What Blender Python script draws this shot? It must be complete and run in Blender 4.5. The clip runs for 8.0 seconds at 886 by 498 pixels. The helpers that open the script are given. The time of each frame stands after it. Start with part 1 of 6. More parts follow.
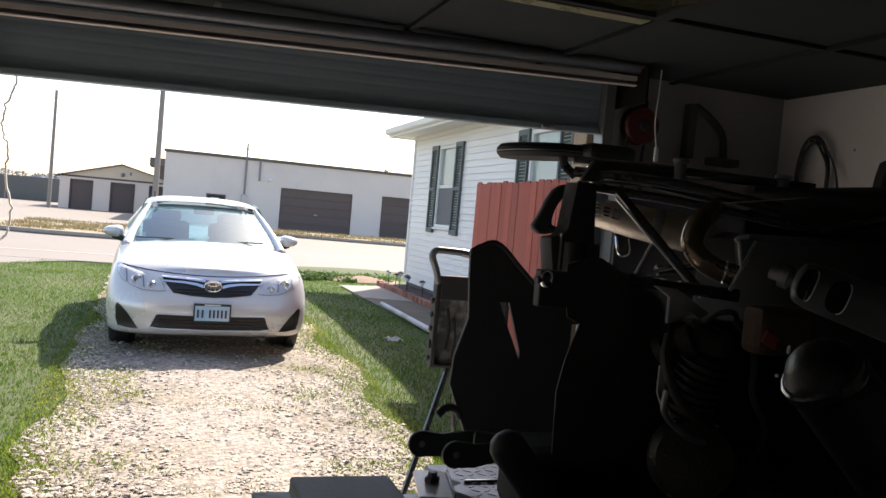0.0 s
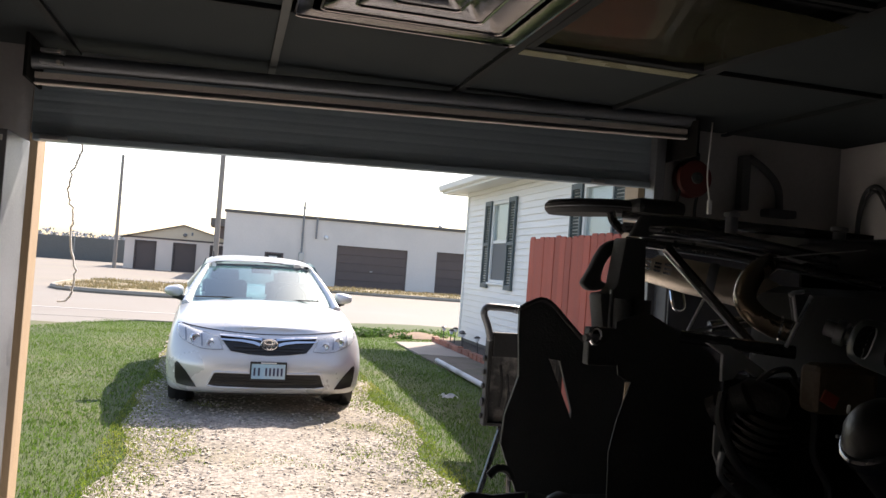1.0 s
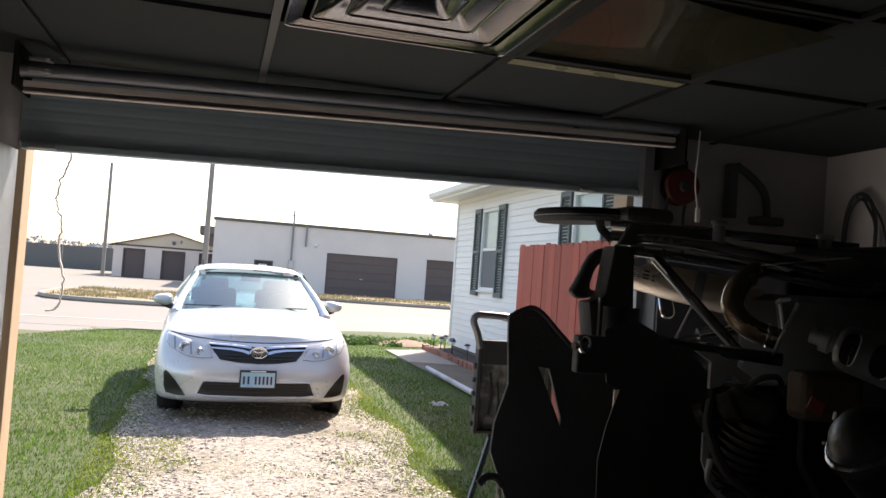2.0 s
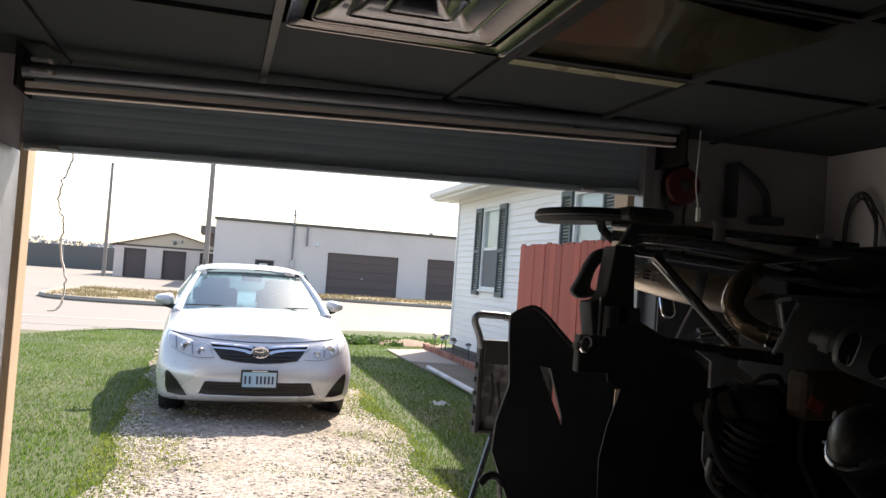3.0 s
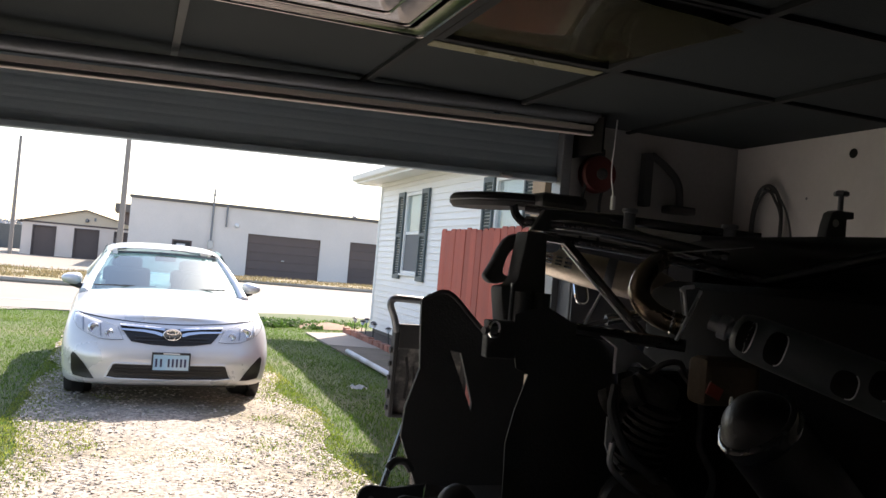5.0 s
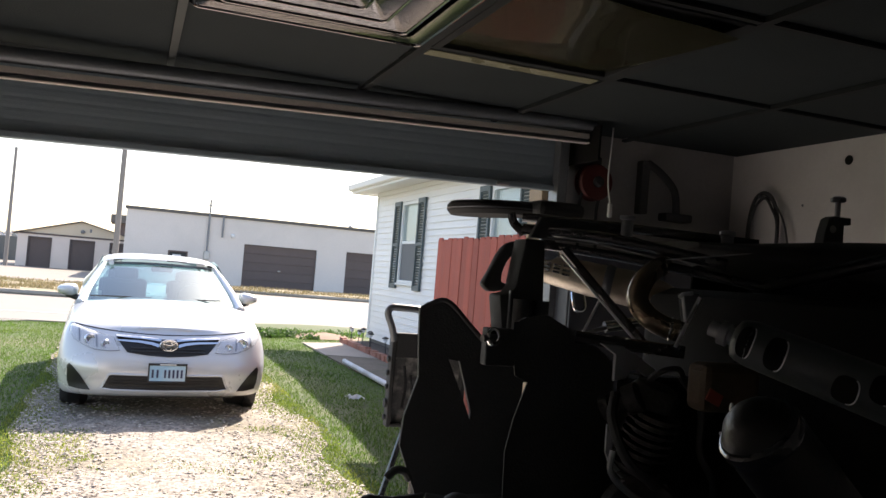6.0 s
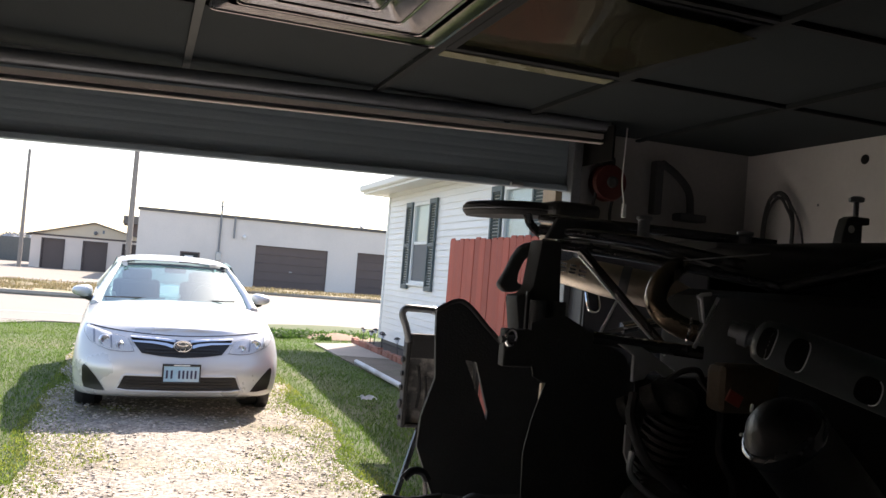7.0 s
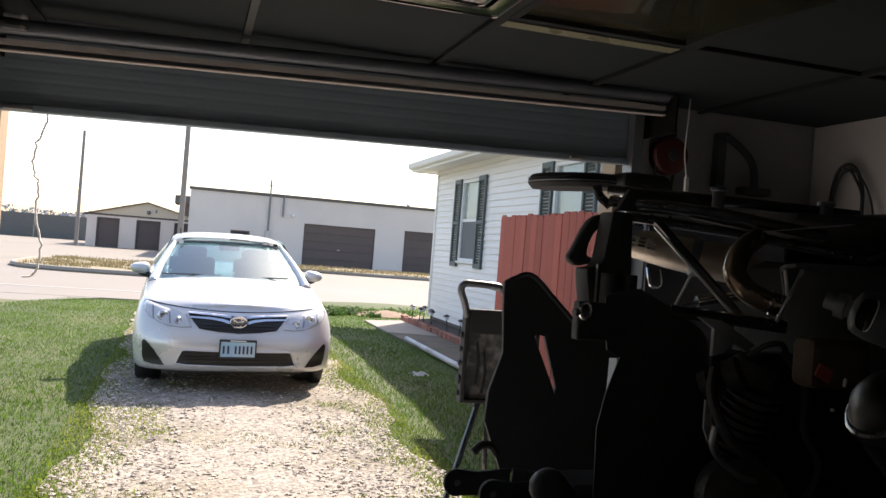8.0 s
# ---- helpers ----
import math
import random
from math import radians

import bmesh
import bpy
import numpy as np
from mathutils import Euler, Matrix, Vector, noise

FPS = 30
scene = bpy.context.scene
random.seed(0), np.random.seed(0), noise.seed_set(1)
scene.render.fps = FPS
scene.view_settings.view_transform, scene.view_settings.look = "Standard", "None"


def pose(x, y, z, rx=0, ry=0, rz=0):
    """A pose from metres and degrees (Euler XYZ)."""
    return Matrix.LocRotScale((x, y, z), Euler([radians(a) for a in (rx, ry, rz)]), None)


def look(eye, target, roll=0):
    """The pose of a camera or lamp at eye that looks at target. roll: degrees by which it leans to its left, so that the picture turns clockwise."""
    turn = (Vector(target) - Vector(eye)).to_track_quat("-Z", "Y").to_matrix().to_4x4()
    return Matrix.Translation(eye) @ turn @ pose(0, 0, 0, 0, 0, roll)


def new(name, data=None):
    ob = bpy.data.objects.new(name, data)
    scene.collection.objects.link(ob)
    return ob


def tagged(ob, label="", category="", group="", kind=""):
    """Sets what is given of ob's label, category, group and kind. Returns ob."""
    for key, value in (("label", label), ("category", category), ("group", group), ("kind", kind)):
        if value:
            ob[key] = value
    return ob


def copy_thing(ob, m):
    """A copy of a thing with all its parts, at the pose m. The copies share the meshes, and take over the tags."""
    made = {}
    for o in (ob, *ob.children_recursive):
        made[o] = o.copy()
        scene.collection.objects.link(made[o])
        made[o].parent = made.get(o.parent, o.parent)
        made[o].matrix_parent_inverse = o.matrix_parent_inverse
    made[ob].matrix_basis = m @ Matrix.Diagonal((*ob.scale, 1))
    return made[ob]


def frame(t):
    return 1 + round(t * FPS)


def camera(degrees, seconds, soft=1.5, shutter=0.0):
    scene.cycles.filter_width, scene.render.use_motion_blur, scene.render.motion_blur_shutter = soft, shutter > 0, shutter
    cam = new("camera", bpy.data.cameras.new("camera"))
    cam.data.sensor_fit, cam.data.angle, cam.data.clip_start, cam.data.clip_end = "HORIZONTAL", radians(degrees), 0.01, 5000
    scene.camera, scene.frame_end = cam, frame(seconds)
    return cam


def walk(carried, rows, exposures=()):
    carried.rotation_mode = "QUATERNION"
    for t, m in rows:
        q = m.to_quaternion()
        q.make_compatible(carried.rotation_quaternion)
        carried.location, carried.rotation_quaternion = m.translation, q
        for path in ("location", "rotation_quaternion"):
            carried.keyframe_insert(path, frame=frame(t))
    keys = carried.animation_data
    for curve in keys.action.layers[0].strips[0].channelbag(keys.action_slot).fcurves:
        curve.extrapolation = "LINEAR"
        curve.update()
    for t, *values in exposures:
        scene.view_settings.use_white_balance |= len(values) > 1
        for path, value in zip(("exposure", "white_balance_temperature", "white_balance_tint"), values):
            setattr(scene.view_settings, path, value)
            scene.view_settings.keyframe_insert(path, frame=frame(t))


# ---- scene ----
cam = camera(56.0, 8.0, 1.5)
PATH = [
    (0, (0.033, 0.185, 1.407), (0.66, 2.083, 1.337), 5.1),
    (0.5, (0.043, 0.182, 1.416), (0.558, 2.115, 1.426), 4.2),
    (1, (0.049, 0.177, 1.416), (0.539, 2.115, 1.467), 4.3),
    (1.5, (0.049, 0.174, 1.417), (0.56, 2.106, 1.488), 4.2),
    (3, (0.045, 0.164, 1.42), (0.555, 2.096, 1.489), 4.1),
    (3.5, (0.068, 0.169, 1.418), (0.552, 2.109, 1.487), 3.9),
    (4, (0.098, 0.188, 1.416), (0.755, 2.077, 1.445), 4.8),
    (5.5, (0.074, 0.18, 1.422), (0.765, 2.056, 1.481), 4.9),
    (6, (0.077, 0.185, 1.417), (0.771, 2.059, 1.486), 4.7),
    (6.5, (0.069, 0.184, 1.418), (0.749, 2.064, 1.486), 4.5),
    (7, (0.062, 0.187, 1.417), (0.732, 2.07, 1.485), 4.6),
    (7.5, (0.054, 0.204, 1.405), (0.699, 2.097, 1.447), 4.9),
    (8, (0.02, 0.229, 1.4), (0.59, 2.146, 1.407), 4.5),
]
walk(cam, [(t, look(Vector(eye) * 1.1, Vector(target) * 1.1, roll)) for t, eye, target, roll in PATH], exposures=[(t, stops, 7050, 16) for t, stops in ((0.0, 1.22), (0.5, 1.16), (1.0, 1.18), (1.5, 1.25), (3.0, 1.32), (3.5, 1.18), (4.0, 1.52), (5.5, 1.48), (7.2, 1.46), (8.0, 1.2))])

# ---------------------------------------------------------------- light
SUN_AZ, SUN_EL = 35.6, 43.5
world = bpy.data.worlds.new("sky")
scene.world = world
world.use_nodes = True
wn = world.node_tree.nodes
sky = wn.new("ShaderNodeTexSky")
sky.sky_type = "NISHITA"
sky.sun_disc = False
sky.sun_elevation, sky.sun_rotation = radians(SUN_EL), radians(SUN_AZ)
sky.air_density, sky.dust_density, sky.ozone_density = 1.0, 1.5, 1.0
world.node_tree.links.new(sky.outputs[0], wn["Background"].inputs[0])
wn["Background"].inputs[1].default_value = 0.15
sun_data = bpy.data.lights.new("sun", "SUN")
sun_data.energy, sun_data.angle, sun_data.color = 4.6, radians(0.6), (1.0, 0.95, 0.88)
sun = new("sun", sun_data)
sun_way = Vector((math.sin(radians(SUN_AZ)) * math.cos(radians(SUN_EL)), math.cos(radians(SUN_AZ)) * math.cos(radians(SUN_EL)), math.sin(radians(SUN_EL))))
sun.matrix_basis = look(sun_way * 60, (0, 0, 0))


# ---------------------------------------------------------------- materials
def material(name, colour, rough=0.6, metal=0.0, vary=0.25, scale=6.0, fine=60.0, bump=0.15, dirt=None, dirt_amount=0.35, coat=0.0, stretch=(1, 1, 1), island=0.0, piece=0.0):
    """Two scales of noise on colour, roughness and relief; dirt: a second colour laid in blotches."""
    m = bpy.data.materials.new(name)
    m.use_nodes = True
    nt = m.node_tree
    n, l = nt.nodes, nt.links
    b = n["Principled BSDF"]
    b.inputs["Metallic"].default_value = metal
    b.inputs["Coat Weight"].default_value = coat
    co = n.new("ShaderNodeTexCoord")
    mp = n.new("ShaderNodeMapping")
    mp.inputs["Scale"].default_value = stretch
    l.new(co.outputs["Object"], mp.inputs[0])
    big, small = n.new("ShaderNodeTexNoise"), n.new("ShaderNodeTexNoise")
    for tex, s, d in ((big, scale, 5), (small, fine, 3)):
        tex.inputs["Scale"].default_value, tex.inputs["Detail"].default_value = s, d
        l.new(mp.outputs[0], tex.inputs["Vector"])
    mix = n.new("ShaderNodeMix")
    mix.data_type = "RGBA"
    c = Vector(colour)
    mix.inputs[6].default_value = (*(c * (1 - vary)), 1)
    mix.inputs[7].default_value = (*[min(1, v * (1 + vary)) for v in c], 1)
    l.new(big.outputs[0], mix.inputs[0])
    out = mix.outputs[2]
    fm = n.new("ShaderNodeMix")
    fm.data_type, fm.blend_type = "RGBA", "MULTIPLY"
    fm.inputs[0].default_value = 0.5
    ramp = n.new("ShaderNodeMapRange")
    ramp.inputs[1].default_value, ramp.inputs[2].default_value = 0.3, 0.7
    ramp.inputs[3].default_value, ramp.inputs[4].default_value = 1 - vary, 1.0 + vary * 0.3
    l.new(small.outputs[0], ramp.inputs[0])
    l.new(out, fm.inputs[6])
    l.new(ramp.outputs[0], fm.inputs[7])
    out = fm.outputs[2]
    if dirt:
        blot = n.new("ShaderNodeTexNoise")
        blot.inputs["Scale"].default_value, blot.inputs["Detail"].default_value = scale * 0.6, 8
        l.new(mp.outputs[0], blot.inputs["Vector"])
        r2 = n.new("ShaderNodeMapRange")
        r2.inputs[1].default_value, r2.inputs[2].default_value = 0.48, 0.66
        r2.inputs[4].default_value = dirt_amount
        l.new(blot.outputs[0], r2.inputs[0])
        dm = n.new("ShaderNodeMix")
        dm.data_type = "RGBA"
        dm.inputs[7].default_value = (*dirt, 1)
        l.new(r2.outputs[0], dm.inputs[0])
        l.new(out, dm.inputs[6])
        out = dm.outputs[2]
    if island or piece:
        src = n.new("ShaderNodeNewGeometry") if island else n.new("ShaderNodeObjectInfo")
        r3 = n.new("ShaderNodeMapRange")
        r3.inputs[3].default_value, r3.inputs[4].default_value = 1 - (island or piece), 1 + (island or piece)
        l.new(src.outputs["Random Per Island" if island else "Random"], r3.inputs[0])
        hm = n.new("ShaderNodeHueSaturation")
        l.new(out, hm.inputs["Color"])
        l.new(r3.outputs[0], hm.inputs["Value"])
        out = hm.outputs[0]
    l.new(out, b.inputs["Base Color"])
    rr = n.new("ShaderNodeMapRange")
    rr.inputs[3].default_value, rr.inputs[4].default_value = max(0.02, rough - 0.12), min(1, rough + 0.12)
    l.new(big.outputs[0], rr.inputs[0])
    l.new(rr.outputs[0], b.inputs["Roughness"])
    if bump:
        bp = n.new("ShaderNodeBump")
        bp.inputs["Strength"].default_value, bp.inputs["Distance"].default_value = bump, 0.01
        l.new(small.outputs[0], bp.inputs["Height"])
        l.new(bp.outputs[0], b.inputs["Normal"])
    return m


def glass(name, tint=(1, 1, 1), rough=0.0, see=0.6, graze=0.75, gloss=0.05):
    """Thin sheet glass: clear, with a gloss that grows towards grazing views."""
    m = bpy.data.materials.new(name)
    m.use_nodes = True
    nt = m.node_tree
    n, l = nt.nodes, nt.links
    n.remove(n["Principled BSDF"])
    tr, gl, mx, lw = n.new("ShaderNodeBsdfTransparent"), n.new("ShaderNodeBsdfGlossy"), n.new("ShaderNodeMixShader"), n.new("ShaderNodeLayerWeight")
    tr.inputs[0].default_value = (*[t * see for t in tint], 1)
    gl.inputs["Roughness"].default_value = rough
    gl.inputs[0].default_value = (*[0.6 + 0.4 * t for t in tint], 1)
    lw.inputs[0].default_value = 0.5
    pw, ml = n.new("ShaderNodeMath"), n.new("ShaderNodeMath")
    pw.operation, ml.operation = "POWER", "MULTIPLY_ADD"
    pw.inputs[1].default_value = 4.0
    ml.inputs[1].default_value, ml.inputs[2].default_value = graze, gloss
    l.new(lw.outputs["Facing"], pw.inputs[0])
    l.new(pw.outputs[0], ml.inputs[0])
    l.new(ml.outputs[0], mx.inputs[0])
    l.new(tr.outputs[0], mx.inputs[1])
    l.new(gl.outputs[0], mx.inputs[2])
    l.new(mx.outputs[0], n["Material Output"].inputs[0])
    return m


def leafy(m, share=0.45, tint=(1.5, 1.7, 0.8)):
    """Lets daylight shine through thin leaves."""
    n, l = m.node_tree.nodes, m.node_tree.links
    b, out = n["Principled BSDF"], n["Material Output"]
    tl, mx, br = n.new("ShaderNodeBsdfTranslucent"), n.new("ShaderNodeMixShader"), n.new("ShaderNodeMix")
    br.data_type, br.blend_type = "RGBA", "MULTIPLY"
    br.inputs[0].default_value = 1
    br.inputs[7].default_value = (*tint, 1)
    l.new(b.inputs["Base Color"].links[0].from_socket, br.inputs[6])
    l.new(br.outputs[2], tl.inputs[0])
    mx.inputs[0].default_value = share
    l.new(b.outputs[0], mx.inputs[1])
    l.new(tl.outputs[0], mx.inputs[2])
    l.new(mx.outputs[0], out.inputs[0])
    return m


def stones(name, base, dark, size):
    """Crushed stone: cells of mixed pale greys with dark gaps and earth between."""
    m = material(name, base, 0.9, vary=0.3, scale=1.2, fine=90, bump=0.3, dirt=dark, dirt_amount=0.75)
    n, l = m.node_tree.nodes, m.node_tree.links
    b = n["Principled BSDF"]
    src = b.inputs["Base Color"].links[0].from_socket
    vor = n.new("ShaderNodeTexVoronoi")
    vor.inputs["Scale"].default_value = 1 / size
    co = [x for x in n if x.bl_idname == "ShaderNodeTexCoord"][0]
    l.new(co.outputs["Object"], vor.inputs["Vector"])
    sep = n.new("ShaderNodeSeparateColor")
    l.new(vor.outputs["Color"], sep.inputs[0])
    mr = n.new("ShaderNodeMapRange")
    mr.inputs[3].default_value, mr.inputs[4].default_value = 0.45, 1.25
    l.new(sep.outputs[0], mr.inputs[0])
    mul = n.new("ShaderNodeMix")
    mul.data_type, mul.blend_type = "RGBA", "MULTIPLY"
    mul.inputs[0].default_value = 1
    l.new(src, mul.inputs[6])
    l.new(mr.outputs[0], mul.inputs[7])
    l.new(mul.outputs[2], b.inputs["Base Color"])
    bp = n.new("ShaderNodeBump")
    bp.inputs["Strength"].default_value, bp.inputs["Distance"].default_value = 0.2, 0.02
    bp.invert = True
    l.new(vor.outputs["Distance"], bp.inputs["Height"])
    l.new(bp.outputs[0], b.inputs["Normal"])
    return m


M_EARTH = material("lawn_earth", (0.062, 0.085, 0.024), 0.95, vary=0.4, scale=0.8, fine=25, bump=0.6, dirt=(0.16, 0.13, 0.07), dirt_amount=0.35)
M_GRASS = material("grass_blade", (0.068, 0.118, 0.024), 0.65, vary=0.35, scale=0.7, fine=9, bump=0, dirt=(0.13, 0.15, 0.04), dirt_amount=0.3, island=0.35)
M_TUFT = leafy(material("drive_grass", (0.13, 0.165, 0.04), 0.7, vary=0.35, scale=0.9, fine=9, bump=0, dirt=(0.30, 0.24, 0.12), dirt_amount=0.6, island=0.35))
M_DRYBLADE = leafy(material("dry_blade", (0.27, 0.225, 0.13), 0.8, vary=0.35, scale=0.6, fine=9, bump=0, dirt=(0.15, 0.15, 0.06), dirt_amount=0.5, island=0.3), 0.3, (1.1, 1.05, 0.9))
M_DRYGRASS = material("dry_grass", (0.25, 0.20, 0.12), 0.85, vary=0.4, scale=1.5, fine=9, bump=0.5, dirt=(0.12, 0.13, 0.05), dirt_amount=0.75)
M_WEED = material("weed_leaf", (0.07, 0.13, 0.03), 0.55, vary=0.3, scale=3, fine=20, bump=0, island=0.35)
leafy(M_GRASS), leafy(M_WEED)
M_GRAVEL = stones("gravel", (0.355, 0.31, 0.26), (0.17, 0.145, 0.08), 0.024)
M_PEBBLE = material("pebble", (0.43, 0.385, 0.33), 0.85, vary=0.3, scale=8, fine=120, bump=0.3, island=0.45)
M_ROAD = material("road_concrete", (0.205, 0.186, 0.163), 0.85, vary=0.12, scale=0.35, fine=18, bump=0.3, dirt=(0.21, 0.20, 0.18), dirt_amount=0.5)
M_LOT = material("lot_gravel", (0.225, 0.20, 0.17), 0.9, vary=0.15, scale=0.25, fine=12, bump=0.3, dirt=(0.23, 0.21, 0.16), dirt_amount=0.5)
M_SLAB = material("slab_concrete", (0.30, 0.25, 0.21), 0.85, vary=0.2, scale=2, fine=60, bump=0.3, dirt=(0.22, 0.20, 0.17))
M_KERB = material("kerb_concrete", (0.30, 0.28, 0.24), 0.85, vary=0.2, scale=2, fine=50, bump=0.3)
M_LINE = material("road_paint", (0.36, 0.345, 0.32), 0.7, vary=0.15, scale=1, fine=30, bump=0.1)
M_SIDING = material("vinyl_siding", (0.80, 0.775, 0.745), 0.5, vary=0.05, scale=1.5, fine=40, bump=0.08, piece=0.03, dirt=(0.60, 0.60, 0.58), dirt_amount=0.15)
M_TRIM = material("white_trim", (0.78, 0.78, 0.76), 0.5, vary=0.06, scale=3, fine=60, bump=0.08)
M_SHUTTER = material("shutter_grey_green", (0.075, 0.10, 0.105), 0.55, vary=0.15, scale=5, fine=70, bump=0.1)
M_ROOF = material("roof_shingle", (0.13, 0.12, 0.11), 0.9, vary=0.3, scale=3, fine=40, bump=0.5)
M_FOUND = material("foundation_block", (0.17, 0.15, 0.13), 0.9, vary=0.25, scale=3, fine=50, bump=0.4)
M_RED = material("red_fence_stain", (0.36, 0.075, 0.045), 0.75, vary=0.22, scale=4, fine=50, bump=0.3, stretch=(6, 6, 0.6), piece=0.16)
M_BRICK = material("edging_brick", (0.30, 0.12, 0.08), 0.85, vary=0.25, scale=5, fine=60, bump=0.4, piece=0.2)
M_PIPEGREY = material("weathered_pvc", (0.46, 0.48, 0.50), 0.6, vary=0.15, scale=4, fine=50, bump=0.1, dirt=(0.25, 0.24, 0.22), dirt_amount=0.6)
M_PATHDIRT = material("shaded_trodden_dirt", (0.15, 0.115, 0.085), 0.95, vary=0.35, scale=3, fine=40, bump=0.6, dirt=(0.06, 0.075, 0.025), dirt_amount=0.7)
M_SOIL = material("bare_soil", (0.22, 0.15, 0.10), 0.95, vary=0.35, scale=4, fine=30, bump=0.8)
M_MULCH = material("bed_soil", (0.06, 0.042, 0.03), 0.95, vary=0.4, scale=6, fine=50, bump=0.8)
M_BLDG = material("painted_block_wall", (0.70, 0.645, 0.595), 0.75, vary=0.07, scale=0.6, fine=12, bump=0.15, dirt=(0.5, 0.48, 0.45), dirt_amount=0.3)
M_BROWN = material("brown_door_paint", (0.11, 0.082, 0.075), 0.6, vary=0.15, scale=1.5, fine=20, bump=0.15, piece=0.08)
M_TAN = material("tan_shed_siding", (0.68, 0.56, 0.41), 0.7, vary=0.08, scale=1, fine=15, bump=0.15)
M_PINKWALL = material("pale_shed_wall", (0.77, 0.66, 0.58), 0.75, vary=0.07, scale=1, fine=15, bump=0.15)
M_POLE = material("utility_pole_wood", (0.27, 0.245, 0.22), 0.85, vary=0.25, scale=2, fine=40, bump=0.4, stretch=(8, 8, 0.4))
M_GALV = material("galvanised_steel", (0.42, 0.43, 0.44), 0.45, metal=0.9, vary=0.15, scale=6, fine=60, bump=0.1)
M_FARFENCE = material("windscreen_fence", (0.15, 0.15, 0.14), 0.85, vary=0.2, scale=0.5, fine=10, bump=0.2)
# Distance haze is painted into this pale tree colour.
M_FARTREE = material("hazed_tree", (0.46, 0.44, 0.44), 0.9, vary=0.3, scale=0.1, fine=1, bump=0, island=0.3)
M_TINT = material("tint_band", (0.10, 0.13, 0.155), 0.3, vary=0.1, bump=0)
M_PAINT = material("silver_car_paint", (0.64, 0.645, 0.65), 0.3, metal=0.3, vary=0.03, scale=2, fine=900, bump=0.0, coat=0.6)
M_BLACKPLASTIC = material("black_plastic", (0.02, 0.02, 0.021), 0.5, vary=0.2, scale=8, fine=150, bump=0.12)
M_GRILLE = material("grille_black", (0.012, 0.012, 0.013), 0.4, vary=0.2, scale=9, fine=100, bump=0.1)
M_CHROME = material("chrome", (0.75, 0.76, 0.78), 0.1, metal=1.0, vary=0.04, scale=5, fine=80, bump=0.02)
M_TYRE = material("tyre_rubber", (0.022, 0.022, 0.022), 0.8, vary=0.2, scale=8, fine=90, bump=0.3)
M_RIM = material("alloy_rim", (0.4, 0.41, 0.42), 0.35, metal=0.9, vary=0.08, scale=8, fine=80, bump=0.05)
M_SEAT = material("grey_seat_fabric", (0.04, 0.043, 0.046), 0.9, vary=0.15, scale=10, fine=200, bump=0.2)
M_LENS = glass("headlamp_lens", (0.97, 0.98, 1.0), 0.02, 0.9)
M_REFLECTOR = material("headlamp_reflector", (0.85, 0.85, 0.84), 0.35, metal=0.15, vary=0.1, scale=20, fine=90, bump=0.05)
M_WINDSCREEN = glass("windscreen_glass", (0.46, 0.80, 0.84), 0.0, 0.55, 0.6, 0.21)
M_PANE = glass("house_window_glass", (0.92, 0.96, 0.96), 0.0, 0.92, 0.16)
M_CURTAIN = material("white_blind", (0.72, 0.74, 0.77), 0.8, vary=0.05, scale=3, fine=40, bump=0.1)
M_PANEDARK = material("pane_dark_grey", (0.14, 0.145, 0.15), 0.7, vary=0.15, scale=3, fine=250, bump=0.2)
# Unlit interiors put into a dark base colour.
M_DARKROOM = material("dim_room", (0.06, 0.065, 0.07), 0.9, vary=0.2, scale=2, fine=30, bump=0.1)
M_PLATE = material("number_plate", (0.36, 0.58, 0.74), 0.4, vary=0.15, scale=4, fine=60, bump=0.03, dirt=(0.74, 0.74, 0.70), dirt_amount=0.7)
M_INK = material("dark_blue_ink", (0.03, 0.035, 0.09), 0.5, vary=0.1, bump=0)
M_WHITE = material("white_paint", (0.78, 0.78, 0.77), 0.5, vary=0.05, scale=6, fine=80, bump=0.05)
M_PAPER = material("white_paper", (0.8, 0.8, 0.78), 0.8, vary=0.06, scale=20, fine=120, bump=0.2)
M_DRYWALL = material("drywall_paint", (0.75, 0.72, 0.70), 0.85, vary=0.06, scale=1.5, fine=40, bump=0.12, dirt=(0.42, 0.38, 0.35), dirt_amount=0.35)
# Darker copy of the drywall paint: the front wall's shade put into colour.
M_WALLSHADE = material("shaded_wall_paint", (0.42, 0.40, 0.39), 0.85, vary=0.12, scale=1.5, fine=40, bump=0.12, dirt=(0.28, 0.25, 0.23), dirt_amount=0.5)
# Stained concrete, its base kept pale so the unseen floor bounces more light.
M_FLOOR = material("garage_concrete", (0.50, 0.49, 0.475), 0.75, vary=0.25, scale=1.5, fine=50, bump=0.25, dirt=(0.20, 0.195, 0.19), dirt_amount=0.6)
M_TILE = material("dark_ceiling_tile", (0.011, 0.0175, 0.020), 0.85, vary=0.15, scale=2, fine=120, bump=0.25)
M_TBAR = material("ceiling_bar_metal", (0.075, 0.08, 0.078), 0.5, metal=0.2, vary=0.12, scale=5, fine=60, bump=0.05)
M_CURTAINDOOR = material("door_curtain_steel", (0.31, 0.375, 0.42), 0.42, metal=0.25, vary=0.12, scale=3, fine=70, bump=0.08, stretch=(0.5, 1, 4))
M_RAIL = material("beige_rail", (0.62, 0.56, 0.50), 0.55, vary=0.1, scale=4, fine=60, bump=0.08)
M_DARKSTEEL = material("dark_steel", (0.20, 0.21, 0.225), 0.42, metal=0.4, vary=0.2, scale=6, fine=80, bump=0.1)
M_WOOD = material("jamb_wood", (0.42, 0.31, 0.20), 0.7, vary=0.2, scale=3, fine=40, bump=0.2, stretch=(8, 8, 0.5))
